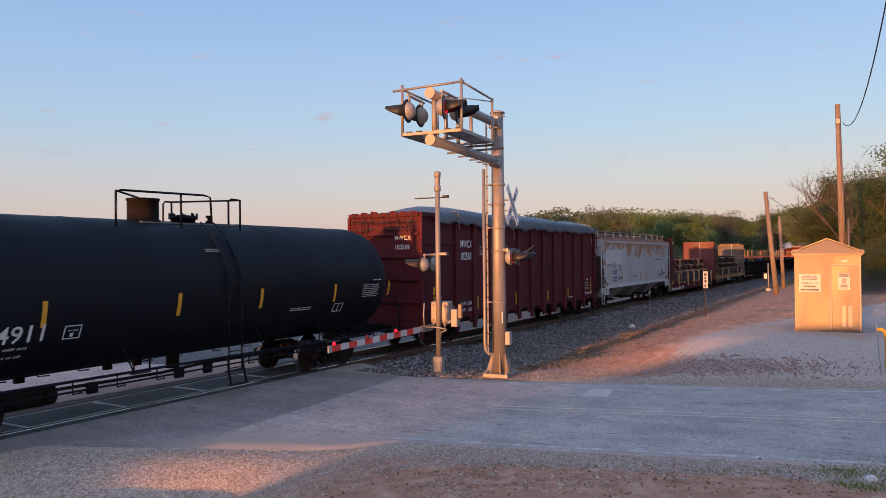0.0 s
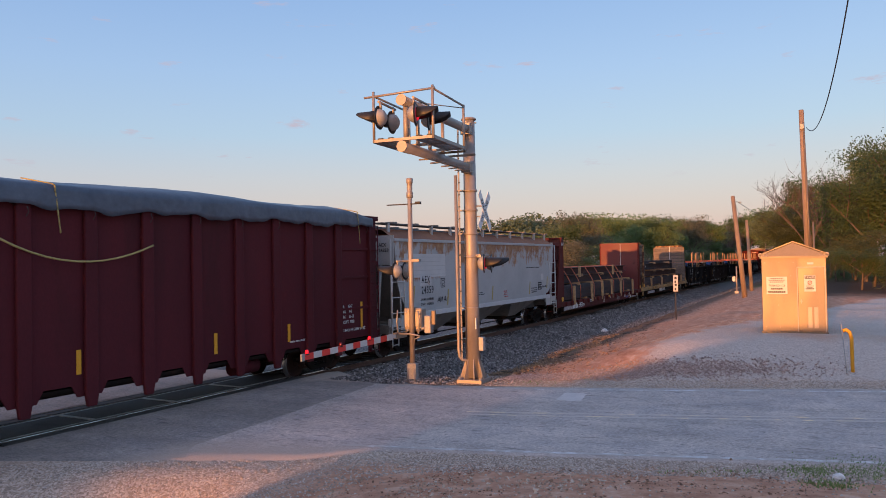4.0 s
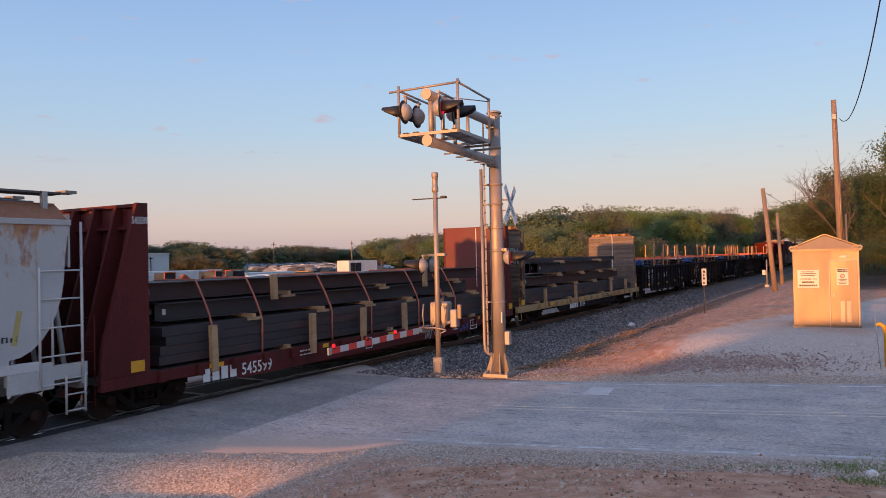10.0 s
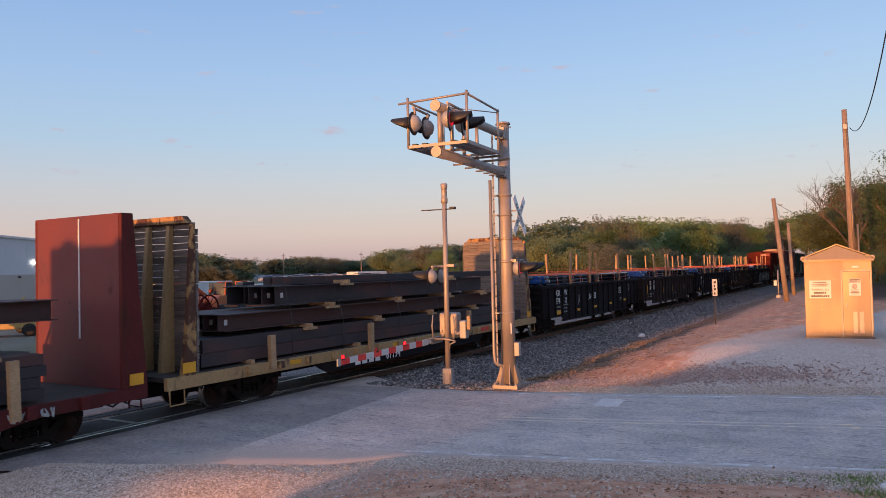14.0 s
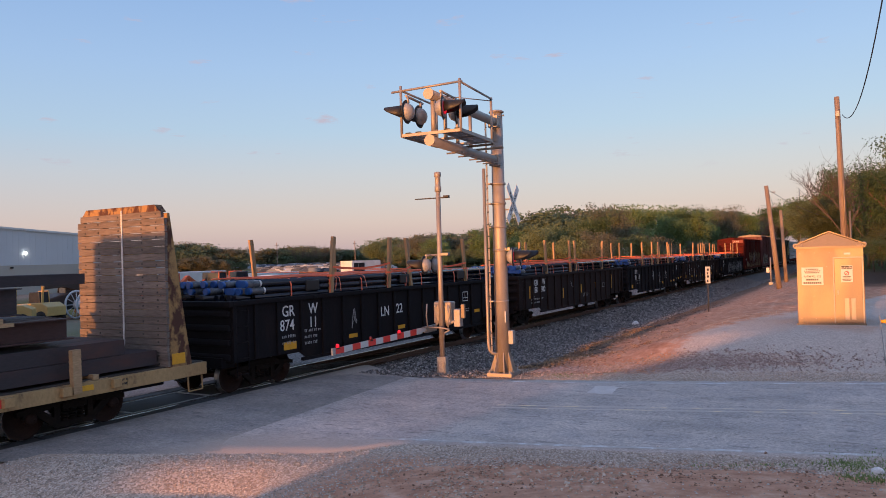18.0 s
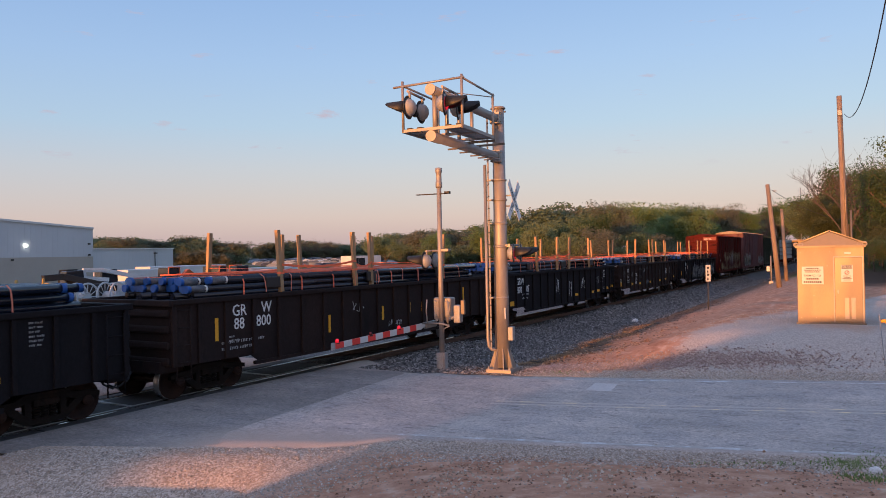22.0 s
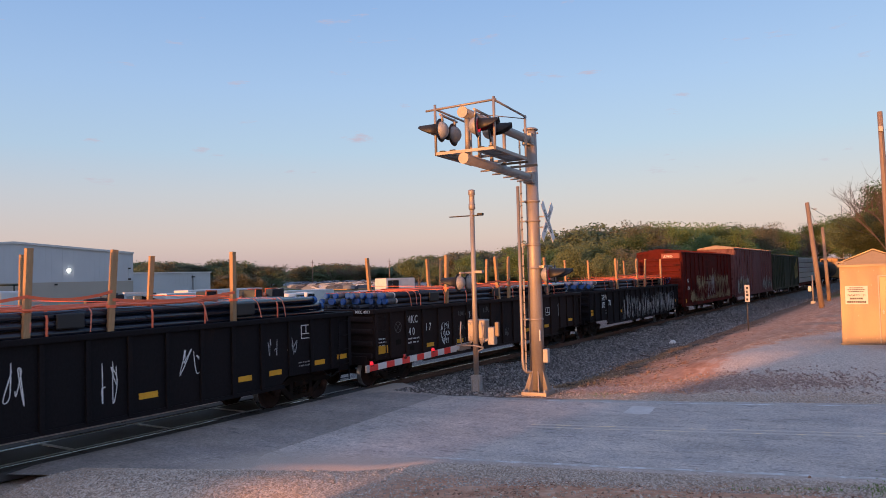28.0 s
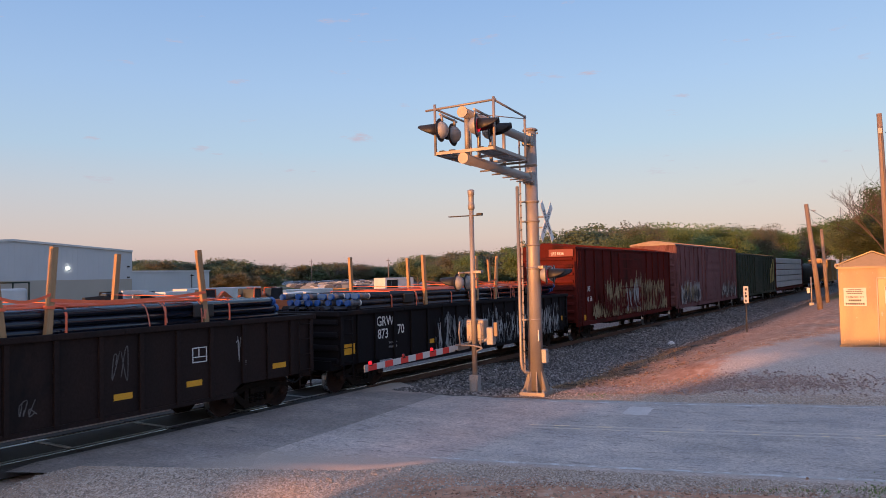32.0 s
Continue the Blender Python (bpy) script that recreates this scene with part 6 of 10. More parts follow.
    turned(bm, [(0.10, 0.0), (0.10, 0.10), (0.05, 0.12), (0.05, 0.2), (0.09, 0.21), (0.09, 0.26)], pose(1.6, 0.0, 4.22), 12)
    part("relief_valve", bm, M_TRUCK, c)
    for x in (-5.45, -3.9, -0.75, 1.85, 4.85, 7.85):
        bm = bmesh.new()
        r = R + 0.004
        dip = 0.0 if abs(x) < 7.1 else -0.16
        rows = []
        for i in range(7):
            a = radians(-20 + 18 * i / 6) 
            rows.append((-(r + dip) * math.cos(a), Z + (r + dip) * math.sin(a)))
        vs = [[bm.verts.new((x + d, yy, zz)) for yy, zz in rows] for d in (-0.05, 0.05)]
        for i in range(6):
            bm.faces.new((vs[0][i], vs[1][i], vs[1][i + 1], vs[0][i + 1]))
        part("decal", bm, M_YELLOW, c, "yellow reflective mark")

    def on_side(z):
        d = min(1.0, max(-1.0, (z - Z) / R))
        return -math.sqrt(max(0.0, 1 - d * d)) * R - 0.012
    def tilt(z):
        return math.degrees(math.asin((z - Z) / R))
    for txt, x, z, size in (("214911", -5.25, 1.80, 0.50),):
        letters("car_number", txt, size, M_LETTER, c, Matrix.Translation((x, on_side(z) - 0.012, z)) @ pose(0, 0, 0, 90 - tilt(z + 0.18), 0, 0), 0.002)
    for x, z, w, rows in ((-4.95, 1.66, 0.85, 1), (-4.95, 1.50, 0.8, 1)):
        bm = bmesh.new()
        bars(bm, 0, 0, 0, w, rows, 0.075, random.Random(int(z * 100)))
        part("small_print", bm, M_LETTER, c, m=Matrix.Translation((x, on_side(z) - 0.006, z)) @ pose(0, 0, 0, -tilt(z), 0, 0))
    for x, z, w, h, split in ((-3.45, 1.78, 0.36, 0.30, False), (4.9, 1.75, 0.42, 0.28, True)):
        bm = bmesh.new()
        t = 0.02
        for a in ((0, w, 0, t), (0, w, h - t, h), (0, t, 0, h), (w - t, w, 0, h)):
            box(bm, a[0], a[1], -0.006, 0, a[2], a[3])
        if split:
            box(bm, w * 0.5, w * 0.5 + t, -0.006, 0, 0, h)
        else:
            bars(bm, 0.09, 0, 0.17, 0.2, 1, 0.04, random.Random(3))
            box(bm, 0.14, 0.21, -0.006, 0, 0.05, 0.13)
        part("stencil_box", bm, M_LETTER, c, m=Matrix.Translation((x, on_side(z) - 0.012, z)) @ pose(0, 0, 0, -tilt(z + 0.14), 0, 0))
    for x, z, w, rows, size in ((6.15, 2.48, 0.95, 7, 0.035), (3.0, 1.95, 1.0, 2, 0.035), (0.2, 3.55, 0.5, 2, 0.03), (6.7, 2.62, 0.5, 1, 0.05)):
        bm = bmesh.new()
        bars(bm, 0, 0, 0, w, rows, size, random.Random(int(x * 10)))
        part("small_print", bm, M_LETTER, c, m=Matrix.Translation((x, on_side(z) - 0.014, z)) @ pose(0, 0, 0, -tilt(z - 0.1), 0, 0))
    truck(c, -5.5)
    truck(c, 5.45)
    return c


# ---- maroon chip gondola under a tarpaulin ----
def chip_gondola():
    c = car_of("chip_gondola", 21.9, 41.1, "tall maroon gondola with ribbed sides under a tarpaulin", "gondola")
    L = 9.6
    for s in (-1, 1):
        bm = bmesh.new()
        pts = [(-L, 1.0)]
        posts = [-L + 2.62 + 1.435 * i for i in range(11)]
        edge = [-L, *posts, L]
        for a, b in zip(edge, edge[1:]):
            pts += [(a + 0.28, 0.74), (a + 0.42, 0.98), (b - 0.42, 0.98), (b - 0.28, 0.74)]
        pts += [(L, 1.0), (L, 4.82), (-L, 4.82)]
        prism(bm, pts, *((-1.50, -1.47) if s < 0 else (1.47, 1.50)))
        part("side_sheet", bm, M_MAROON, c)
        for x in posts:
            bm = bmesh.new()
            w = 0.15
            prism(bm, [(x - w, 0.78), (x - w * 0.7, 0.52), (x + w * 0.7, 0.52), (x + w, 0.78), (x + w, 4.80), (x - w, 4.80)], *((-1.60, -1.50) if s < 0 else (1.50, 1.60)))
            part("side_post", bm, M_MAROON, c, bevel=0.025)
        bm = bmesh.new()
        box(bm, -L, L, *((-1.61, -1.46) if s < 0 else (1.46, 1.61)), 4.78, 4.93)
        part("top_chord", bm, M_MAROON, c, bevel=0.012)
        for x0, x1 in ((-L, posts[0]), (posts[-1], L)):
            for z in (1.9, 2.9, 3.8):
                bm = bmesh.new()
                box(bm, x0 + 0.02, x1 - 0.16, *((-1.55, -1.50) if s < 0 else (1.50, 1.55)), z, z + 0.07)
                part("side_rail", bm, M_MAROON, c)
        for x in (-L + 0.26, L - 0.26):
            ladder(c, x, s * 1.60, 0.42, 4.6 if x > 0 else 2.6, M_MAROON, 0.44)
            bm = bmesh.new()
            box(bm, x - 0.30, x - 0.24, *((-1.62, -1.50) if s < 0 else (1.50, 1.62)), 0.45, 4.8)
            part("corner_post", bm, M_MAROON, c)
    for e in (-1, 1):
        bm = bmesh.new()
        x0, x1 = sorted((e * L, e * (L - 0.05)))
        box(bm, x0, x1, -1.47, 1.47, 0.95, 4.86)
        part("end_sheet", bm, M_MAROON, c)
        for z in (1.0, 1.7, 2.5, 3.3, 4.1, 4.78):
            bm = bmesh.new()
            x0, x1 = sorted((e * L, e * (L + 0.10)))
            box(bm, x0, x1, -1.5, 1.5, z, z + 0.13)
            part("end_rib", bm, M_MAROON, c, bevel=0.02)
        bm = bmesh.new()
        x0, x1 = sorted((e * (L - 0.2), e * (L + 0.16)))
        box(bm, x0, x1, -1.45, 1.45, 0.70, 1.0)
        part("end_sill", bm, M_MAROON, c, bevel=0.01)
        ladder(c, e * (L + 0.14), 1.1, 0.5, 4.7, M_MAROON, 0.42, "y")
        coupler(c, e * (L + 0.1), e)
    bm = bmesh.new()
    box(bm, -L + 0.1, L - 0.1, -1.45, 1.45, 0.86, 0.94)
    box(bm, -L + 0.2, L - 0.2, -0.28, 0.28, 0.60, 0.9)
    part("floor", bm, M_TRUCK, c)
    bm = bmesh.new()
    tube(bm, (3.2, -1.1, 0.66), (4.1, -1.1, 0.66), 0.2, n=16)
    part("air_reservoir", bm, M_MAROON, c)
    rng = random.Random(23)
    for z, dip in ((4.62, 0.10), (4.34, 0.05)):
        bm = bmesh.new()
        pipe(bm, [(-L - 0.125, -1.45 + 2.9 * i / 8, z - dip * math.sin(i * 2.1) * 0.5) for i in range(9)], 0.014, 5)
        part("end_rope", bm, M_STRAPDARK, c, "dark rope across the end")
    for i in range(8):
        y = -1.35 + 0.37 * i
        bm = bmesh.new()
        pipe(bm, [(-L - 0.12, y, 4.93), (-L - 0.14, y + rng.uniform(-0.2, 0.2), 4.62), (-L - 0.13, y + rng.uniform(-0.28, 0.28), 4.34), (-L - 0.12, y + rng.uniform(-0.2, 0.2), 4.24)], 0.012, 5)
        part("end_rope", bm, M_STRAPDARK, c, "dark rope across the end")
    for i in range(7):
        bm = bmesh.new()
        y, w, hh = -1.3 + 0.43 * i, rng.uniform(0.16, 0.26), rng.uniform(0.05, 0.14)
        prism_x(bm, [(y - w, 4.90), (y + w, 4.90), (y + w * 0.5, 4.90 + hh), (y - w * 0.3, 4.90 + hh * 0.8)], -L - 0.04, -L + 0.03)
        part("dented_edge", bm, M_MAROON, c)
    small_print(c, -L + 2.0, -1.504, 1.36, 0.3, 1, 0.05, M_LETTER, 8)
    letters("reporting_mark", "MWCX", 0.40, M_LETTER, c, facing(-L + 2.95, -1.512, 3.70), 0.002, 0.74)
    letters("car_number", "102569", 0.42, M_LETTER, c, facing(-L + 2.95, -1.512, 3.22), 0.002, 0.72)
    letters("reporting_mark", "MWCX", 0.24, M_LETTER, c, facing(-L - 0.012, -0.10 - 0.35, 3.95, -90), 0.002, 0.9)
    letters("car_number", "102569", 0.24, M_LETTER, c, facing(-L - 0.012, -0.10 - 0.35, 3.62, -90), 0.002, 0.9)
    outline_box(c, -L + 4.62, -1.502, 3.42, 0.32, 0.32, M_LETTER)
    letters("plate_mark", "F", 0.15, M_LETTER, c, facing(-L + 4.73, -1.512, 3.47), 0.002)
    letters("weight_line", "LD LMT  212700", 0.19, M_LETTER, c, facing(-L + 2.95, -1.512, 1.45), 0.002, 0.68)
    letters("weight_line", "LT WT      73300", 0.19, M_LETTER, c, facing(-L + 2.95, -1.512, 1.20), 0.002, 0.68)
    letters("brake_line", "2 INCH HF COMP SHOES", 0.13, M_LETTER, c, facing(-L + 0.9, -1.512, 1.22), 0.002, 0.85)
    small_print(c, -L + 2.1, -1.504, 1.50, 0.3, 3, 0.05, M_LETTER, 7)
    for i, row in enumerate(("IL      62-7", "IW     9-6", "IH      11-11", "CUFT  7100")):
        letters("size_line", row, 0.14, M_LETTER, c, facing(L - 1.95, -1.512, 1.97 - 0.165 * i), 0.002, 0.85)
    letters("brake_line", "2 INCH HF COMP SHOES", 0.13, M_LETTER, c, facing(L - 1.95, -1.512, 1.22), 0.002, 0.85)
    small_print(c, L - 4.5, -1.504, 1.15, 0.8, 1, 0.07, M_LETTER, 10)
    scrawl(c, -L + 1.0, -1.503, 1.5, 0.55, 0.45, M_FADED, 4, 0.012, 6)
    for x, z, h in ((-L + 0.95, 1.9, 0.7), (-5.22, 1.5, 0.5), (-1.5, 1.45, 0.5), (2.26, 1.43, 0.52), (5.05, 1.44, 0.5), (8.67, 1.70, 0.85)):
        decal(c, x, -1.508, z, 0.11, h)
    truck(c, -L + 2.55)
    truck(c, L - 2.55)
    # the tarpaulin lies on the load and hangs over the top edge
    tarp = thing("tarpaulin", pose(0, YC, 0), "blue-grey tarpaulin tied down over the gondola's load", "tarpaulin")
    TRAIN.append((tarp, 31.5))
    bm = bmesh.new()
    n, across = 200, [(-1.66, 0), (-1.66, 0.09), (-1.655, 0.18), (-1.65, 0.29), (-1.63, 0.40), (-1.2, 0.53), (-0.6, 0.64), (0, 0.70), (0.6, 0.64), (1.2, 0.53), (1.63, 0.40), (1.65, 0.29), (1.655, 0.18), (1.66, 0.09), (1.66, 0)]
    rows = []
    for i in range(n + 1):
        x = -8.7 + 17.9 * i / n
        hang = 0.035 * math.sin(x * 1.7) + 0.03 * math.sin(x * 4.3 + 1) + 0.02 * math.sin(x * 9.1) + 0.08 * smooth(-6.5, -8.7, x)
        fade = smooth(-8.75, -7.2, x) * smooth(9.25, 8.0, x)
        row = []
        for j, (y, z) in enumerate(across):
            zz = 4.60 + z * (0.62 + 0.38 * fade) + 0.03 * noise.noise(Vector((x * 0.9, y * 1.5, 2))) + 0.05 * math.sin(x * 0.8) * (1 if 4 < j < 10 else 0)
            zz += (hang - 0.02 - 0.06 * abs(math.sin(x * 2.19 + 0.4))) * max(0.0, 1 - z / 0.29)
            y2 = y
            if abs(y) > 1.6:
                # folds fan out from where the sheet is tied to each side post
                tie = (x + 6.98) / 1.435 - round((x + 6.98) / 1.435)
                y2 += math.copysign(0.035 * math.sin(tie * (16 + 60 * z)) * max(0.0, 1 - z / 0.42) + 0.03 * noise.noise(Vector((x * 2.2, z * 5, y))), y)
            row.append(bm.verts.new((x, y2, zz)))
        rows.append(row)
    for a, b in zip(rows, rows[1:]):
        for j in range(len(across) - 1):
            f = bm.faces.new((a[j], a[j + 1], b[j + 1], b[j]))
            f.smooth = True
    sheet_ob = part("sheet", bm, M_TARP, tarp)
    sol = sheet_ob.modifiers.new("thick", "SOLIDIFY")
    sol.thickness = 0.008
    for i in range(13):
        x = -8.4 + 1.435 * i
        bm = bmesh.new()
        pipe(bm, [(x, -1.665, 4.56), (x + 0.03, -1.67, 4.46), (x - 0.02, -1.66, 4.36)], 0.008, 5)
        part("tie_cord", bm, M_STRAPDARK, tarp)
    for x, drop in ((-7.1, 0.12), (-2.1, 0.45), (8.3, 0.5)):
        bm = bmesh.new()
        pts = [(x + 0.02 * i, -1.66 + 0.0 * i, 5.0 - (0.5 + drop) * i / 6) for i in range(7)]
        for (ax, ay, az), (bx, by, bz) in zip([(x - 0.2, -0.9, 5.17), (x - 0.05, -1.64, 5.02)] + pts, [(x - 0.05, -1.64, 5.02)] + pts):
            if (Vector((ax, ay, az)) - Vector((bx, by, bz))).length > 0.01:
                tube(bm, (ax, ay - 0.01, az + 0.01), (bx, by - 0.01, bz + 0.01), 0.014, n=5)
        part("tie_strap", bm, M_STRAPYEL, tarp)
    bm = bmesh.new()
    pipe(bm, [(-3.55 + 3.83 * i / 12, -1.64, 4.14 - 0.29 * i / 12 - 0.52 * 4 * (i / 12) * (1 - i / 12) * (1 - 0.1 * i / 12) - 0.0 * i) for i in range(13)], 0.022, 6)
    part("loose_strap", bm, M_STRAPYEL, tarp, "slack yellow webbing strap")


# ---- pale covered hopper ----
def covered_hopper():
    c = car_of("covered_hopper", 41.75, 59.05, "pale grey covered hopper streaked with rust", "hopper car")
    H = 8.35
    z1 = 4.14
    for s in (-1, 1):
        y0, y1 = (-1.58, -1.55) if s < 0 else (1.55, 1.58)
        bm = bmesh.new()
        pts = [(-7.05, 1.50)]
        for i in range(9):
            a = i / 8
            pts.append((-7.05 - 1.0 * math.sin(a * 1.571) * 1.1, 1.62 + 1.75 * (1 - math.cos(a * 1.571))))
        pts += [(-8.25, z1), (8.25, z1)]
        for i in range(8, -1, -1):
            a = i / 8
            pts.append((7.05 + 1.0 * math.sin(a * 1.571) * 1.1, 1.62 + 1.75 * (1 - math.cos(a * 1.571))))
        pts.append((7.05, 1.50))
        prism(bm, pts, y0, y1)
        part("side_sheet", bm, M_HOPPER, c)
        bm = bmesh.new()
        box(bm, -7.6, 7.6, *((-1.61, -1.52) if s < 0 else (1.52, 1.61)), 1.36, 1.54)
        part("side_sill", bm, M_HOPSILL, c, bevel=0.01)
        bm = bmesh.new()
        box(bm, -8.28, 8.28, *((-1.615, -1.53) if s < 0 else (1.53, 1.615)), z1 - 0.02, z1 + 0.09)
        part("top_chord", bm, M_HOPPLAIN, c, bevel=0.01)
        bm = bmesh.new()
        vs = [bm.verts.new(v) for v in ((-8.28, s * 1.58, z1 + 0.07), (8.28, s * 1.58, z1 + 0.07), (8.28, s * 1.05, 4.57), (-8.28, s * 1.05, 4.57))]
        bm.faces.new(vs)
        bmesh.ops.solidify(bm, geom=bm.faces[:], thickness=0.03)
        part("roof_slope", bm, M_HOPRUST, c)
        for x in (-8.28, 8.28):
            e = 1 if x > 0 else -1
            bm = bmesh.new()
            box(bm, min(e * 7.0, e * 8.6), max(e * 7.0, e * 8.6), *((-1.58, -1.50) if s < 0 else (1.50, 1.58)), 1.14, 1.42)
            part("end_side_sill", bm, M_HOPPLAIN, c)
            bm = bmesh.new()
            box(bm, min(e * 7.0, e * 7.9), max(e * 7.0, e * 7.9), *((-1.60, -1.56) if s < 0 else (1.56, 1.60)), 0.98, 1.5)
            part("bolster_plate", bm, M_HOPPLAIN, c, bevel=0.03)
            ladder(c, e * 8.05, s * 1.60, 1.0, 3.3, M_HOPSILL, 0.86, step=0.46, rail=0.026)
            ladder(c, e * 8.32, s * 1.62, 0.45, 1.2, M_HOPPLAIN, 0.40, rail=0.024)
            bm = bmesh.new()
            pipe(bm, [(e * 8.50, s * 1.58, 1.1), (e * 8.50, s * 1.58, 4.2)], 0.028, 6)
            pipe(bm, [(e * 7.88, s * 1.58, 1.4), (e * 7.88, s * 1.58, 2.4)], 0.028, 6)
            part("corner_post", bm, M_HOPPLAIN, c)
    bm = bmesh.new()
    box(bm, -8.28, 8.28, -1.07, 1.07, 4.54, 4.58)
    part("roof", bm, M_HOPRUST, c)
    for i in range(8):
        x = -7.4 + 2.11 * i
        bm = bmesh.new()
        box(bm, x - 0.95, x + 0.95, -0.33, 0.33, 4.58, 4.68)
        part("roof_hatch", bm, M_GRATE, c, bevel=0.03)
    for s in (-1, 1):
        bm = bmesh.new()
        box(bm, -8.4, 8.4, s * 0.92 - 0.28, s * 0.92 + 0.28, 4.76, 4.80)
        part("running_board", bm, M_GRATE, c, "dark steel running board")
        for i in range(11):
            x = -8.0 + 1.6 * i
            bm = bmesh.new()
            box(bm, x - 0.05, x + 0.05, min(s * 1.12, s * 1.22), max(s * 1.12, s * 1.22), 4.46, 4.80)
            part("board_bracket", bm, M_HOPPLAIN, c)
            bm = bmesh.new()
            box(bm, x + 0.5, x + 0.75, min(s * 0.75, s * 1.1), max(s * 0.75, s * 1.1), 4.80, 4.86)
            part("hatch_latch", bm, M_HOPDARK, c)
    for e in (-1, 1):
        bm = bmesh.new()
        box(bm, min(e * 8.24, e * 8.28), max(e * 8.24, e * 8.28), -1.56, 1.56, 3.30, 4.34)
        part("end_sheet", bm, M_HOPPLAIN, c)
        bm = bmesh.new()
        vs = [bm.verts.new(v) for v in ((e * 8.26, -1.55, 3.35), (e * 8.26, 1.55, 3.35), (e * 6.2, 1.5, 1.30), (e * 6.2, -1.5, 1.30))]
        bm.faces.new(vs)
        bmesh.ops.solidify(bm, geom=bm.faces[:], thickness=0.03)
        part("slope_sheet", bm, M_HOPDARK, c, "grimy end slope sheet")
        bm = bmesh.new()
        box(bm, min(e * 6.3, e * 8.6), max(e * 6.3, e * 8.6), -0.32, 0.32, 0.78, 1.14)
        box(bm, min(e * 8.45, e * 8.62), max(e * 8.45, e * 8.62), -1.55, 1.55, 0.9, 1.2)
        part("centre_sill", bm, M_HOPDARK, c)
        for y in (-1.0, 0, 1.0):
            bm = bmesh.new()
            pipe(bm, [(e * 8.5, y, 1.15), (e * 8.2, y, 3.4)], 0.05, 6)
            part("end_brace", bm, M_HOPPLAIN, c)
        bm = bmesh.new()
        box(bm, min(e * 8.3, e * 8.6), max(e * 8.3, e * 8.6), -1.3, 1.3, 1.18, 1.22)
        part("end_platform", bm, M_HOPDARK, c)
        coupler(c, e * 8.5, e)
    for i in range(3):
        x = -4.2 + 4.2 * i
        bm = bmesh.new()
        top, bot = ((x - 1.75, x + 1.75, 1.50), (x - 0.45, x + 0.45, 0.75))
        va = [bm.verts.new(v) for v in ((top[0], -top[2], 1.40), (top[1], -top[2], 1.40), (top[1], top[2], 1.40), (top[0], top[2], 1.40))]
        vb = [bm.verts.new(v) for v in ((bot[0], -bot[2], 0.62), (bot[1], -bot[2], 0.62), (bot[1], bot[2], 0.62), (bot[0], bot[2], 0.62))]
        for k in range(4):
            bm.faces.new((va[k], va[(k + 1) % 4], vb[(k + 1) % 4], vb[k]))
        bm.faces.new(vb)
        bay = part("hopper_bay", bm, M_HOPDARK, c, "sloped discharge bay")
        bm = bmesh.new()
        box(bm, bot[0] - 0.1, bot[1] + 0.1, -0.75, 0.75, 0.47, 0.62)
        tube(bm, (x, -0.95, 0.54), (x, 0.95, 0.54), 0.05, n=8)
        part("outlet_gate", bm, M_TRUCK, bay)
    bm = bmesh.new()
    tube(bm, (-6.4, -1.2, 0.62), (6.3, -1.2, 0.58), 0.025, n=6)
    part("brake_pipe", bm, M_TRUCK, c)
    y = -1.583
    decal(c, -6.02, y, 3.25, 3.15, 0.88, M_SIGNWHITE, "patch of whiter paint over old lettering")
    decal(c, -6.05, y - 0.007, 2.72, 0.86, 0.44, M_HOPSILL, "repainted pale grey patch")
    letters("reporting_mark", "AEX", 0.37, M_MARKBLACK, c, facing(-6.38, y - 0.016, 2.60), 0.002, 0.78, gap=1.3)
    letters("car_number", "24359", 0.38, M_MARKBLACK, c, facing(-6.38, y - 0.004, 2.20), 0.002, 0.82, gap=1.25)
    letters("reporting_mark", "AEX", 0.17, M_MARKBLACK, c, facing(-8.29, -0.95, 3.95, -90), 0.002)
    letters("car_number", "24359", 0.17, M_MARKBLACK, c, facing(-8.29, -0.95, 3.76, -90), 0.002)
    outline_box(c, -4.85, y, 2.38, 0.34, 0.36, M_MARKBLACK)
    letters("plate_mark", "C", 0.17, M_MARKBLACK, c, facing(-4.68, y - 0.006, 2.43), 0.002, 1.0, align="CENTER")
    letters("plate_mark", "PLATE", 0.075, M_MARKBLACK, c, facing(-4.68, y - 0.006, 2.63), 0.002, 1.0, align="CENTER")
    for k in range(5):
        bm = bmesh.new()
        box(bm, -7.5, -4.5 - 0.3 * (k % 2), y - 0.009, y - 0.0065, 2.90 + 0.165 * k, 2.912 + 0.165 * k)
        part("patch_seam", bm, M_HOPPLAIN, c)
    letters("weight_line", "LD LMT 221700 LBS", 0.13, M_MARKBLACK, c, facing(-6.45, y - 0.004, 1.94), 0.002, 0.9)
    letters("weight_line", "LT WT    64300 LBS", 0.13, M_MARKBLACK, c, facing(-6.45, y - 0.004, 1.76), 0.002, 0.9)
    small_print(c, -1.6, y, 2.0, 0.8, 2, 0.05, M_MARKBLACK, 13)
    small_print(c, 4.2, y, 3.0, 2.3, 1, 0.05, M_MARKBLACK, 14)
    small_print(c, 4.9, y, 1.95, 0.7, 3, 0.06, M_MARKBLACK, 15)
    small_print(c, 6.45, y, 1.95, 0.8, 1, 0.13, M_MARKBLACK, 16)
    decal(c, 6.1, y, 2.05, 0.50, 0.40, M_MARKBLACK, "black data panel")
    small_print(c, 5.9, y - 0.006, 2.14, 0.38, 3, 0.07, M_LETTER, 17)
    decal(c, 6.45, y, 2.52, 0.4, 0.32, M_SIGNWHITE, "small white card")
    small_print(c, 1.35, y, 1.95, 0.45, 4, 0.05, M_REDSTRIPE, 18)
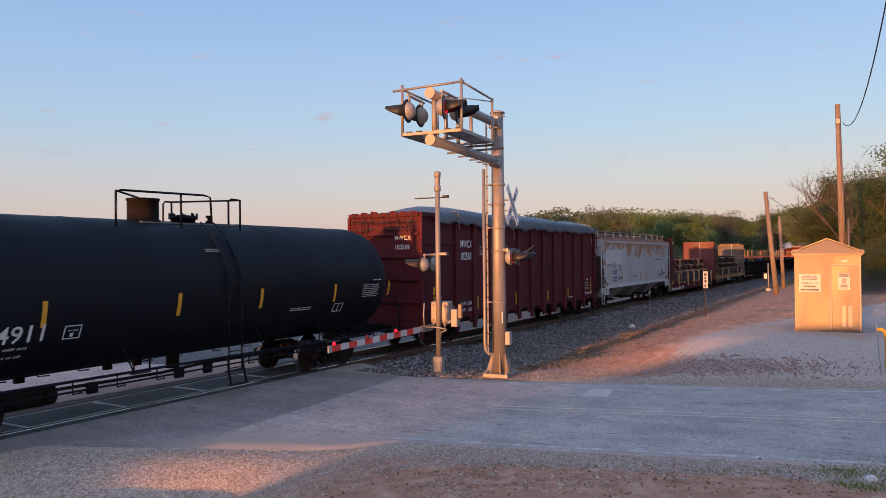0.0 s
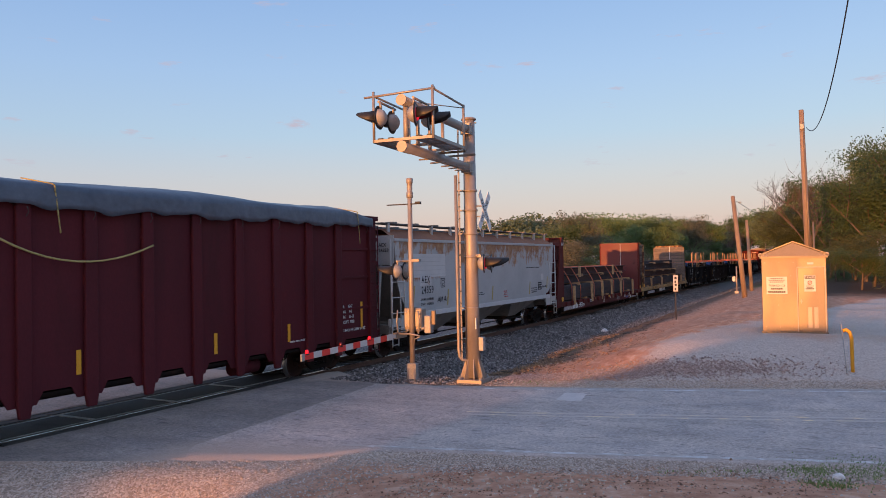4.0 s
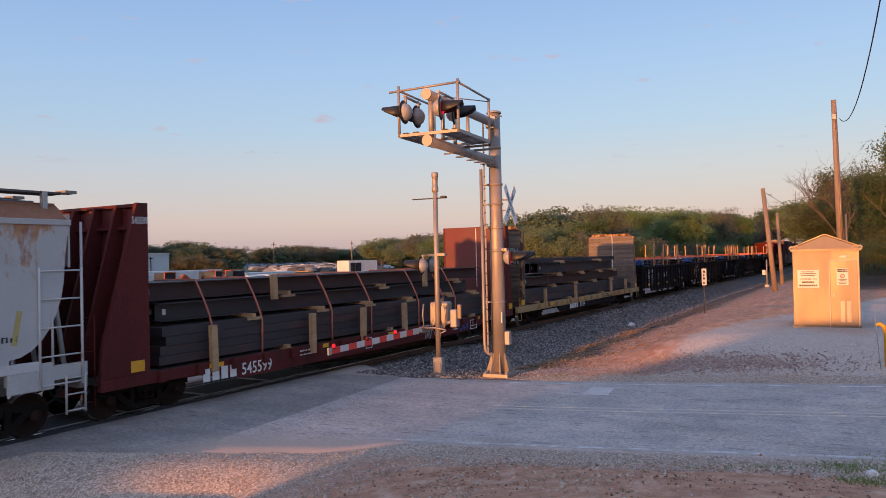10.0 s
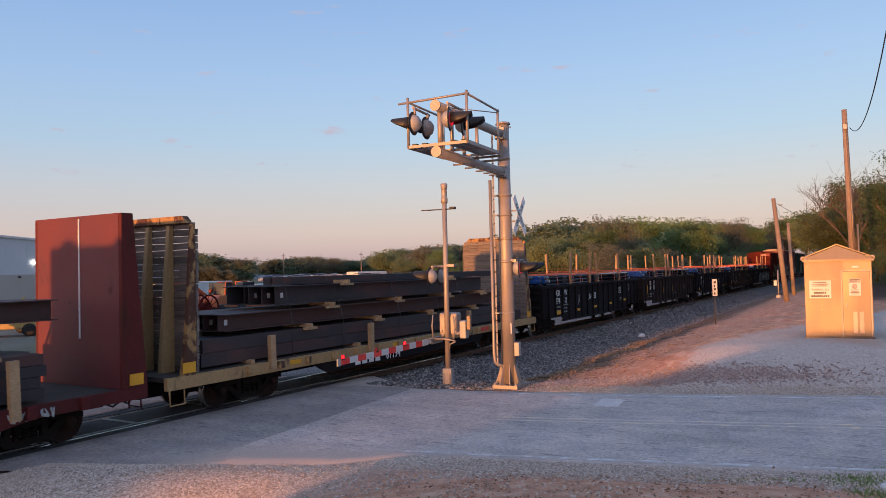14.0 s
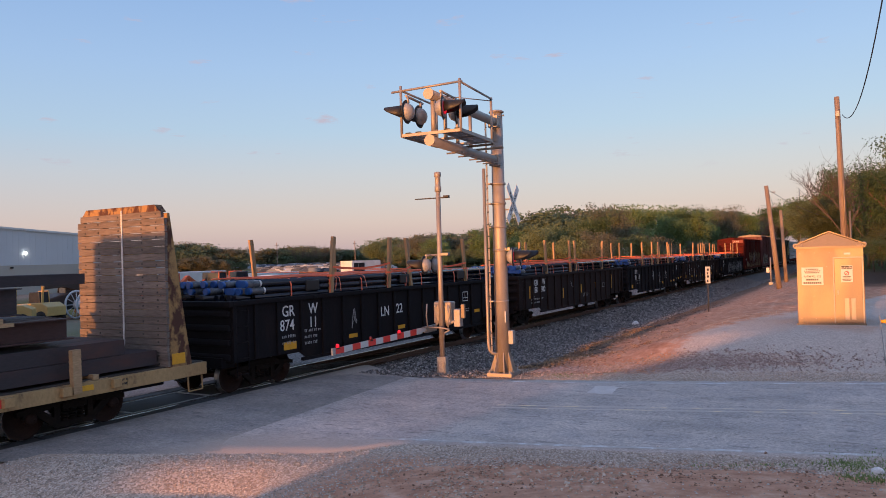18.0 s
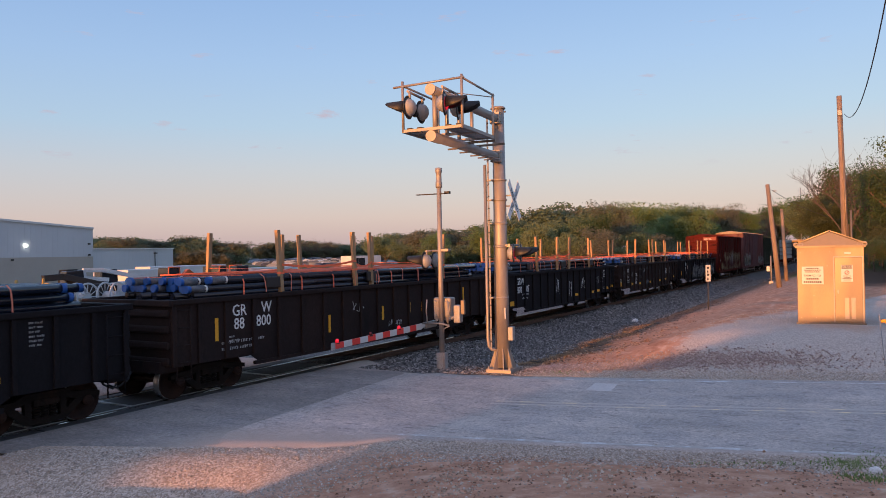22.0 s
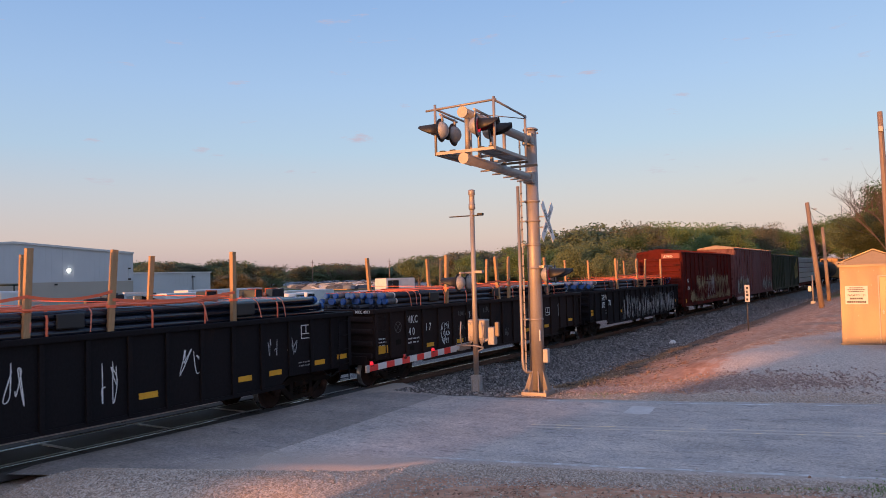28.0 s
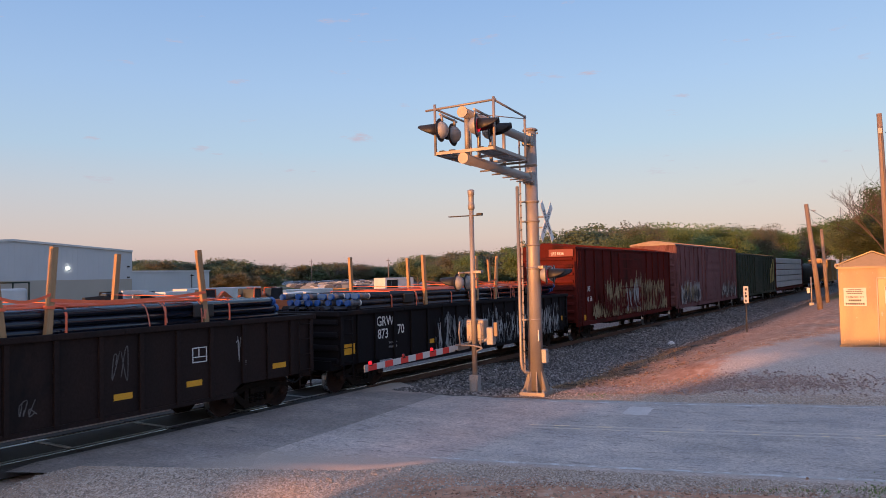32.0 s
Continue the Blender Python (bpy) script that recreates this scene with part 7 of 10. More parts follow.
    scrawl(c, -5.15, y, 1.80, 0.75, 0.24, M_MARKBLACK, 9, 0.011, 6)
    for x, z in ((-6.95, 2.2), (-4.26, 1.98), (-2.3, 1.95), (0.07, 1.95), (4.66, 2.0), (7.2, 2.2)):
        bm = bmesh.new()
        box(bm, -0.05, 0.05, -0.006, 0, -0.32, 0.32)
        part("decal", bm, M_STRAPYEL, c, "faded yellow mark", m=pose(x, y, z, 0, 10, 0))
    truck(c, -6.9)
    truck(c, 6.95)


# ---- bulkhead flat cars and their steel ----
def beam_mesh(length, h, w):
    bm = bmesh.new()
    t = 0.022
    prism_x(bm, [(-w / 2, 0), (w / 2, 0), (w / 2, t), (t / 2, t), (t / 2, h - t), (w / 2, h - t), (w / 2, h), (-w / 2, h), (-w / 2, h - t), (-t / 2, h - t), (-t / 2, t), (-w / 2, t)], -length / 2, length / 2)
    return bm


def box_end_mesh(length, h, w):
    bm = bmesh.new()
    box(bm, -length / 2, length / 2, -w / 2, w / 2, 0, h)
    return bm


def steel_load(name, label, layers, straps, blocks, x_mid, strap_mat, thick=0.026):
    """layers: rows of z, height, x0, x1, half width, pieces, material."""
    t = thing(name, pose(0, YC, 0), label, "steel load")
    TRAIN.append((t, x_mid))
    rng = random.Random(int(x_mid))
    for z, h, x0, x1, half, n, mat in layers:
        w = 2 * half / n
        me = mesh_of("steel_beam", beam_mesh(x1 - x0, h, w * 0.94), mat)
        solid = mesh_of("steel_beam", box_end_mesh(x1 - x0, h, w * 0.97), mat)
        for i in range(n):
            y = -half + w * (i + 0.5)
            off = rng.uniform(-0.18, 0.18) if i else 0.0
            ob = part("steel_beam", solid if h < 0.33 else me, None, t, m=pose((x0 + x1) / 2 - x_mid + off, y, z))
            if h > 0.35 and i < 3:
                bm = bmesh.new()
                box(bm, -0.05, 0.05, -0.004, 0.004, -0.07, 0.07)
                part("paper_tag", bm, M_SIGNWHITE, ob, "small white paper tag", m=pose(-(x1 - x0) / 2 + 0.25, -0.018, h * 0.5))
    for x in straps:
        here = [row for row in layers if row[2] < x < row[3]]
        wide, high = max(row[4] for row in here) + 0.03, max(row[0] + row[1] for row in here)
        top_half, low = here[-1][4], here[0][0]
        side = [(-wide, low - 0.1), (-wide, low + 0.45), (-wide, low + 0.75)]
        for k in range(1, 7):
            a = k / 6
            y = mixed(-wide, -top_half + 0.02, a)
            floor = max([row[0] + row[1] for row in here if row[4] >= -y - 0.001], default=0.0)
            side.append((y, max(mixed(low + 0.75, high + 0.02, a ** 0.8), floor + 0.015)))
        full = side + [(-y, z) for y, z in side[::-1]]
        bm = bmesh.new()
        pipe(bm, [(x - x_mid + 0.01 * i, y, z + 0.012) for i, (y, z) in enumerate(full)], thick, 6)
        part("strap", bm, strap_mat, t)
    for x, y, z in blocks:
        bm = bmesh.new()
        box(bm, -0.06, 0.06, 0, 1.0, 0, 0.10)
        box(bm, -0.28 * rng.uniform(0.6, 1), 0.28, 0.02, 0.14, -0.07, 0.0)
        part("dunnage", bm, M_DUNNAGE, t, "timber block", m=pose(x - x_mid, y, z, 0, 0, rng.uniform(-5, 5)))
    return t


def side_stakes(t, x_mid, xs, z0, z1, y):
    for i, x in enumerate(xs):
        bm = bmesh.new()
        box(bm, -0.09, 0.09, -0.06, 0.06, 0, z1 - z0)
        part("stake", bm, M_DUNNAGE, t, "timber side stake", m=pose(x - x_mid, y, z0, 0, (i * 37 % 5) - 2, 0))


def bulkhead_flat_red():
    x0, x1 = 59.3, 79.45
    mid = (x0 + x1) / 2
    c = car_of("bulkhead_flat_car", x0, x1, "maroon bulkhead flat car carrying strapped steel beams", "flat car")
    h = (x1 - x0) / 2
    for s in (-1, 1):
        bm = bmesh.new()
        prism(bm, [(-h, 0.72), (-7.6, 0.72), (-6.2, 0.45), (6.2, 0.45), (7.6, 0.72), (h, 0.72), (h, 0.97), (-h, 0.97)], *((-1.56, -1.44) if s < 0 else (1.44, 1.56)))
        part("side_sill", bm, M_BNMAROON, c, bevel=0.01)
        for i in range(17):
            x = -8.6 + 1.075 * i
            bm = bmesh.new()
            box(bm, x - 0.09, x + 0.09, *((-1.66, -1.56) if s < 0 else (1.56, 1.66)), 0.72, 0.97)
            part("stake_pocket", bm, M_BNMAROON, c, bevel=0.015)
    bm = bmesh.new()
    box(bm, -h, h, -1.44, 1.44, 0.86, 0.96)
    part("deck", bm, M_TIE, c, "worn dark plank deck")
    bm = bmesh.new()
    box(bm, -h + 0.2, h - 0.2, -0.3, 0.3, 0.46, 0.86)
    part("centre_sill", bm, M_BNMAROON, c)
    for e in (-1, 1):
        xo = e * h
        xi = (60.5 - mid) if e < 0 else (78.85 - mid)
        for s in (-1, 1):
            bm = bmesh.new()
            prism(bm, [(xo + 0.0 * e, 0.97), (xi, 0.97), (xi, 4.66), (xi + e * 0.28, 4.66), (xo - e * 0.05, 1.6)], *((-1.56, -1.46) if s < 0 else (1.46, 1.56)))
            part("bulkhead_brace", bm, M_BNMAROON, c, bevel=0.012)
            decal(c, xi + e * 0.32, -1.568, 1.15, 0.34, 0.24)
        bm = bmesh.new()
        box(bm, min(xi, xi + e * 0.05), max(xi, xi + e * 0.05), -1.46, 1.46, 0.97, 4.66)
        part("bulkhead_sheet", bm, M_BULKRED, c, "flat red bulkhead sheet")
        bm = bmesh.new()
        box(bm, min(xi, xi - e * 0.02), max(xi, xi - e * 0.02), -0.13, -0.10, 2.0, 4.6)
        part("centre_stripe", bm, M_LETTER, c, "thin white centre stripe")
        for y in (-0.75, 0.0, 0.75):
            bm = bmesh.new()
            prism(bm, [(xo, 0.97), (xi + e * 0.06, 0.97), (xi + e * 0.06, 4.6), (xi + e * 0.22, 4.6)], y - 0.04, y + 0.04)
            part("bulkhead_post", bm, M_BNMAROON, c)
        for z in (1.7, 2.5, 3.3, 4.1, 4.58):
            bm = bmesh.new()
            box(bm, min(xi + e * 0.06, xi + e * 0.2), max(xi + e * 0.06, xi + e * 0.2), -1.46, 1.46, z, z + 0.07)
            part("bulkhead_rib", bm, M_BNMAROON, c)
        ladder(c, xo - e * 0.02, -1.15, 0.45, 2.3, M_BNMAROON, 0.4, "y")
        coupler(c, xo, e)
    letters("car_number", "545599", 0.42, M_LETTER, c, facing(-7.35 + 1.15, -1.572, 0.52), 0.002, 0.86)
    bm = bmesh.new()
    for i in range(4):
        box(bm, -7.42 + 0.28 * i, -7.42 + 0.28 * i + 0.21, -1.572, -1.566, 0.52, 0.82)
    part("owner_mark", bm, M_LETTER, c, "white owner's mark as plain bars")
    letters("car_number", "545599", 0.22, M_LETTER, c, facing(60.5 - mid - 0.42, -1.572, 4.2), 0.002, 0.62)
    small_print(c, -4.0, -1.565, 0.82, 0.9, 2, 0.06, M_LETTER, 21)
    small_print(c, 0.8, -1.565, 0.82, 0.7, 2, 0.05, M_LETTER, 22)
    small_print(c, 4.6, -1.565, 0.78, 0.5, 3, 0.05, M_LETTER, 23)
    outline_box(c, -0.95, -1.565, 0.55, 0.34, 0.34, M_LETTER)
    outline_box(c, 6.0, -1.565, 0.50, 0.55, 0.36, M_LETTER, True)
    scrawl(c, 2.6, -1.564, 0.48, 0.9, 0.36, M_FADED, 31, 0.014, 7)
    scrawl(c, 5.2, -1.564, 0.52, 0.7, 0.3, M_BLUE, 32, 0.02, 6)
    scrawl(c, 7.1, -1.564, 0.70, 0.9, 0.2, M_FADED, 33, 0.014, 6)
    for x in (-7.0, -3.0, 0.5, 3.4, 6.6):
        decal(c, x, -1.568, 0.88, 0.45, 0.11)
    truck(c, -8.0 - 0.6 + 0.0)
    truck(c, 8.0 - 0.25)
    t = steel_load("steel_beam_load", "strapped stack of dark rust-flecked steel beams",
                   [(1.04, 0.205, 60.9, 77.3, 1.36, 4, M_BEAM), (1.253, 0.205, 60.95, 77.25, 1.34, 4, M_BEAM), (1.466, 0.205, 61.1, 77.35, 1.36, 4, M_BEAM), (1.68, 0.205, 61.0, 77.3, 1.35, 4, M_BEAM), (1.99, 0.42, 61.2, 76.4, 1.05, 5, M_BEAM), (2.47, 0.42, 61.0, 77.95, 0.78, 3, M_BEAMRED)],
                   (62.4, 64.1, 67.0, 69.0, 71.85, 73.6, 74.5), [(x, -1.42, 1.90) for x in (63.8, 66.6, 69.0, 71.4, 74.2, 76.2)] + [(x, -1.1, 2.40) for x in (65.5, 70.2, 75.3)] + [(x, -1.5, 0.97) for x in (65.0, 70.0, 75.9)], mid, M_STRAPPINK)
    side_stakes(t, mid, (62.3, 65.9, 68.28, 70.66, 73.07, 76.62), 0.74, 1.84, -1.58)
    side_stakes(t, mid, (64.88, 72.76), 2.3, 2.98, -1.12)


def bulkhead_flat_yellow():
    x0, x1 = 79.95, 100.2
    mid = (x0 + x1) / 2
    c = car_of("bulkhead_flat_car", x0, x1, "faded yellow bulkhead flat car loaded with dark steel", "flat car")
    h = (x1 - x0) / 2
    for s in (-1, 1):
        bm = bmesh.new()
        box(bm, -h, h, *((-1.57, -1.44) if s < 0 else (1.44, 1.57)), 0.76, 1.04)
        part("side_sill", bm, M_TTX, c, bevel=0.01)
        bm = bmesh.new()
        prism(bm, [(-5.2, 0.76), (-4.6, 0.46), (4.6, 0.46), (5.2, 0.76)], *((-1.50, -1.42) if s < 0 else (1.42, 1.50)))
        part("belly_sill", bm, M_GOND, c, "black belly sill")
        for i in range(15):
            x = -7.7 + 1.1 * i
            bm = bmesh.new()
            box(bm, x - 0.10, x + 0.10, *((-1.68, -1.57) if s < 0 else (1.57, 1.68)), 0.84, 1.02)
            part("stake_pocket", bm, M_TTX, c, bevel=0.015)
    bm = bmesh.new()
    box(bm, -h, h, -1.44, 1.44, 0.95, 1.06)
    part("deck", bm, M_TIE, c, "worn dark plank deck")
    bm = bmesh.new()
    box(bm, -h + 0.2, h - 0.2, -0.3, 0.3, 0.46, 0.9)
    part("centre_sill", bm, M_GOND, c)
    for e in (-1, 1):
        xo = e * h
        xi = (80.85 - mid) if e < 0 else (99.1 - mid)
        for s in (-1, 1):
            y0, y1 = ((-1.56, -1.44) if s < 0 else (1.44, 1.56))
            bm = bmesh.new()
            prism(bm, [(xo - e * 0.40, 0.97), (xi + e * 0.075, 0.97), (xi + e * 0.075, 4.50), (xi + e * 0.15, 4.50), (xo - e * 0.52, 1.6)], y0, y1)
            part("bulkhead_brace", bm, M_TTXRUST, c, bevel=0.012)
        for y in (-0.75, 0.0, 0.75):
            bm = bmesh.new()
            prism(bm, [(xo - e * 0.42, 0.97), (xi + e * 0.08, 0.97), (xi + e * 0.08, 4.49), (xi + e * 0.18, 4.49)], y - 0.06, y + 0.06)
            part("bulkhead_post", bm, M_TTX, c)
        bm = bmesh.new()
        prism(bm, [(-1.40, 4.53), (1.40, 4.53), (1.24, 4.70), (-1.24, 4.70)], 0, 0.2, Matrix.Translation((xi + (0 if e > 0 else -0.2), 0, 0)) @ Matrix(((0, 1, 0, 0), (1, 0, 0, 0), (0, 0, 1, 0), (0, 0, 0, 1))))
        part("bulkhead_cap", bm, M_TTXRUST, c, bevel=0.01)
        rng = random.Random(5 + e)
        for k in range(22):
            bm = bmesh.new()
            z = 1.06 + 0.159 * k
            side = (1.56 if k < 21 else 1.46) + rng.uniform(-0.012, 0.012)
            box(bm, min(xi, xi + e * 0.07), max(xi, xi + e * 0.07), -side, side, z, z + 0.146)
            pl = part("plank", bm, M_PLANK, c, m=pose(rng.uniform(-0.008, 0.008), 0, 0))
            bm = bmesh.new()
            for y in (-1.28, -0.78, 0.04, 0.78, 1.28):
                if rng.random() < 0.75:
                    zb = z + rng.uniform(0.05, 0.1)
                    box(bm, min(xi, xi - e * 0.008), max(xi, xi - e * 0.008), y - 0.02, y + 0.02, zb - 0.02, zb + 0.02)
            if bm.verts:
                part("bolts", bm, M_STRAPDARK, pl)
        bm = bmesh.new()
        box(bm, min(xi, xi - e * 0.02), max(xi, xi - e * 0.02), -0.12, -0.08, 1.5, 4.62)
        part("centre_stripe", bm, M_LETTER, c, "thin white centre stripe")
        decal(c, xi + e * 0.30, -1.568, 1.22, 0.36, 0.24)
        ladder(c, xo, 0.9, 0.5, 2.4, M_TTX, 0.4, "y")
        bm = bmesh.new()
        pipe(bm, [(xo - e * 0.1, -1.5, 0.8), (xo - e * 0.1, -1.52, 0.42), (xo - e * 0.5, -1.52, 0.42), (xo - e * 0.5, -1.5, 0.8)], 0.022, 6)
        part("sill_step", bm, M_TTX, c)
        coupler(c, xo, e)
    letters("car_number", "81194", 0.38, M_LETTER, c, facing(-1.7, -1.506, 0.50), 0.002, 0.85)
    bm = bmesh.new()
    for i in range(4):
        box(bm, -3.3 + 0.34 * i, -3.3 + 0.34 * i + 0.25, -1.508, -1.502, 0.50, 0.77)
    part("owner_mark", bm, M_LETTER, c, "white owner's mark as plain bars")
    bm = bmesh.new()
    for i in range(3):
        box(bm, 4.7 + 0.33 * i, 4.7 + 0.33 * i + 0.26, -1.582, -1.572, 0.84, 0.99)
    part("owner_mark", bm, M_REDSTRIPE, c, "red owner's mark as plain shapes")
    letters("car_number", "81194", 0.2, M_MARKBLACK, c, facing(xo_lead(mid) - 0.012, 0.3, 4.52, -90), 0.002)
    small_print(c, 2.3, -1.575, 0.95, 1.2, 2, 0.07, M_MARKBLACK, 41)
    small_print(c, 7.6, -1.575, 0.95, 0.5, 2, 0.05, M_MARKBLACK, 42)
    for x in (-6.0, -1.2, 3.6, 7.0):
        decal(c, x, -1.578, 0.93, 0.42, 0.11)
    for x in (-4.4, 6.6, 8.1):
        decal(c, x, -1.578, 0.92, 0.22, 0.18, M_TTX, "small bolted plate")
    truck(c, 82.9 - mid)
    truck(c, 97.2 - mid)
    t = steel_load("steel_beam_load", "stacked dark steel beams with timber spacers and straps",
                   [(1.13, 0.315, 81.1, 99.0, 1.34, 4, M_BEAM), (1.455, 0.315, 81.15, 98.2, 1.33, 4, M_BEAM), (1.90, 0.42, 81.9, 97.1, 1.26, 5, M_BEAMRED), (2.44, 0.52, 84.1, 96.2, 1.05, 5, M_BEAM), (2.98, 0.22, 85.0, 97.8, 0.60, 4, M_BEAM)],
                   (84.2, 86.4, 89.4, 91.9, 93.8), [(x, -1.45, 1.79) for x in (84.9, 88.2, 91.4, 94.6)] + [(x, -1.36, 2.33) for x in (86.0, 89.5, 92.8, 95.6)] + [(x, -1.15, 2.97) for x in (87.0, 93.4)] + [(x, -1.5, 1.05) for x in (82.6, 87.0, 92.5, 97.4)], mid, M_STRAPDARK, 0.010)
    side_stakes(t, mid, (83.18, 87.46, 93.73, 96.9), 0.86, 1.72, -1.60)


def xo_lead(mid):
    return 79.95 - mid


# ---- black gondolas with pipe ----
GL = 15.85
RIBS = (0.06, 0.80, 1.62, 2.55, 3.47, 4.40, 5.33, 6.22, 7.10, 8.00, 8.90, 9.80, 10.70, 11.60, 12.50, 13.45, 14.25, 15.05, 15.79)


def gondola(lead, marks, label, brown=False):
    c = car_of("gondola", lead, lead + GL, label, "gondola", "pipe gondolas")
    h, mat = GL / 2, M_GONDBROWN if brown else M_GOND
    for s in (-1, 1):
        bm = bmesh.new()
        prism(bm, [(-h, 0.86), (-h + 2.45, 0.86), (-h + 2.85, 0.60), (h - 2.85, 0.60), (h - 2.45, 0.86), (h, 0.86), (h, 2.32), (-h, 2.32)], *((-1.50, -1.46) if s < 0 else (1.46, 1.50)))
        part("side_sheet", bm, mat, c)
        bm = bmesh.new()
        box(bm, -h, h, *((-1.60, -1.44) if s < 0 else (1.44, 1.60)), 2.27, 2.39)
        part("top_chord", bm, mat, c, bevel=0.02)
        for at in RIBS:
            x = -h + at
            low = 0.64 if 2.7 < at < GL - 2.7 else 0.88
            bm = bmesh.new()
            box(bm, x - 0.05, x + 0.05, *((-1.57, -1.50) if s < 0 else (1.50, 1.57)), low, 2.27)
            part("side_rib", bm, mat, c, bevel=0.012)
        bm = bmesh.new()
        box(bm, -h + 2.6, h - 2.6, *((-1.54, -1.44) if s < 0 else (1.44, 1.54)), 0.59, 0.68)
        part("bottom_chord", bm, mat, c)
        for x in (-h + 0.32, h - 0.32):
            ladder(c, x, s * 1.56, 0.50, 2.2, mat, 0.40)
    for e in (-1, 1):
        bm = bmesh.new()
        box(bm, min(e * h, e * (h - 0.04)), max(e * h, e * (h - 0.04)), -1.46, 1.46, 0.86, 2.30)
        part("end_sheet", bm, mat, c)
        for z in (0.92, 1.28, 1.64, 2.0):
            bm = bmesh.new()
            box(bm, min(e * h, e * (h + 0.09)), max(e * h, e * (h + 0.09)), -1.50, 1.50, z, z + 0.17)
            part("end_rib", bm, mat, c, bevel=0.05)
        bm = bmesh.new()
        box(bm, min(e * (h - 0.06), e * (h + 0.1)), max(e * (h - 0.06), e * (h + 0.1)), -1.58, 1.58, 2.25, 2.39)
        part("end_chord", bm, mat, c, bevel=0.02)
        bm = bmesh.new()
        box(bm, min(e * (h - 0.3), e * (h + 0.14)), max(e * (h - 0.3), e * (h + 0.14)), -1.3, 1.3, 0.74, 1.0)
        part("end_sill", bm, mat, c)
        coupler(c, e * (h + 0.05), e)
    for s in (-1, 1):
        for at in (3.0, 5.2, 7.6, 10.3, 12.7):
            bm = bmesh.new()
            box(bm, -h + at, -h + at + 0.16, *((-1.62, -1.57) if s < 0 else (1.57, 1.62)), 2.28, 2.36)
            part("lading_bracket", bm, mat, c, bevel=0.01)
    bm = bmesh.new()
    box(bm, -h + 0.05, h - 0.05, -1.46, 1.46, 0.98, 1.06)
    part("floor", bm, M_GONDIN, c)
    bm = bmesh.new()
    box(bm, -h + 0.2, h - 0.2, -0.28, 0.28, 0.62, 0.98)
    for x in (-3.2, 0.0, 3.2):
        box(bm, x - 0.06, x + 0.06, -1.45, 1.45, 0.8, 0.98)
    part("centre_sill", bm, M_TRUCK, c)
    bm = bmesh.new()
    tube(bm, (1.0, -0.8, 0.66), (1.9, -0.8, 0.66), 0.16, n=12)
    part("air_reservoir", bm, M_TRUCK, c)
    truck(c, -h + 1.52)
    truck(c, h - 1.52)
    marks(c, h)
    return c


Y = -1.503


def marks_a(c, h):
    for txt, x, z in (("GR", -h + 1.80, 1.86), ("W", -h + 2.88, 1.86), ("874", -h + 1.72, 1.48), ("11", -h + 2.88, 1.48)):
        letters("stencil", txt, 0.42, M_LETTER, c, facing(x, Y - 0.004, z), 0.002, 0.9)
    letters("stencil", "LN", 0.44, M_LETTER, c, facing(-h + 6.36, Y - 0.004, 1.50), 0.002, 0.9)
    letters("stencil", "22", 0.44, M_LETTER, c, facing(-h + 7.25, Y - 0.004, 1.54), 0.002, 0.9)
    small_print(c, -h + 1.8, Y, 1.28, 0.6, 2, 0.10, M_FADED, 51)
    small_print(c, -h + 2.7, Y, 1.36, 0.6, 3, 0.10, M_FADED, 52)
    scrawl(c, -h + 4.75, Y, 1.25, 0.45, 0.65, M_FADED, 53, 0.010, 5)
    outline_box(c, -h + 11.85, Y, 1.62, 0.42, 0.36, M_LETTER, True)
    small_print(c, -h + 13.75, Y, 2.15, 0.2, 6, 0.05, M_FADED, 54)
    small_print(c, -h + 12.0, Y, 1.3, 0.35, 2, 0.05, M_FADED, 55)
    for x, z in ((2.1, 1.06), (4.9, 1.04), (7.55, 1.06), (10.2, 1.1), (13.0, 1.18)):
        decal(c, -h + x, Y, z, 0.5 if x < 3 else 0.42, 0.2 if x < 3 or x > 14 else 0.12)


def marks_b(c, h):
    for txt, x, z in (("GR", -h + 1.85, 1.88), ("W", -h + 2.85, 1.90), ("88", -h + 1.9, 1.55), ("800", -h + 2.66, 1.56)):
        letters("stencil", txt, 0.40, M_LETTER, c, facing(x, Y - 0.004, z), 0.002, 0.9)
    small_print(c, -h + 1.6, Y, 1.36, 0.4, 2, 0.06, M_FADED, 61)
    small_print(c, -h + 1.5, Y, 1.22, 1.3, 2, 0.09, M_FADED, 62)
    for x, z, k in ((1.35, 1.6, 0.55), (5.6, 1.35, 0.5), (8.3, 1.45, 0.45), (9.9, 1.5, 0.35), (10.7, 1.5, 0.35), (13.7, 1.6, 0.8)):
        decal(c, -h + x, Y, z, 0.10, k)
    outline_box(c, -h + 11.9, Y, 1.35, 0.4, 0.24, M_FADED)
    scrawl(c, -h + 8.6, Y, 1.0, 0.8, 0.18, M_FADED, 63, 0.01, 6)
    scrawl(c, -h + 6.7, Y, 1.6, 0.6, 0.35, M_FADED, 64, 0.012, 7)


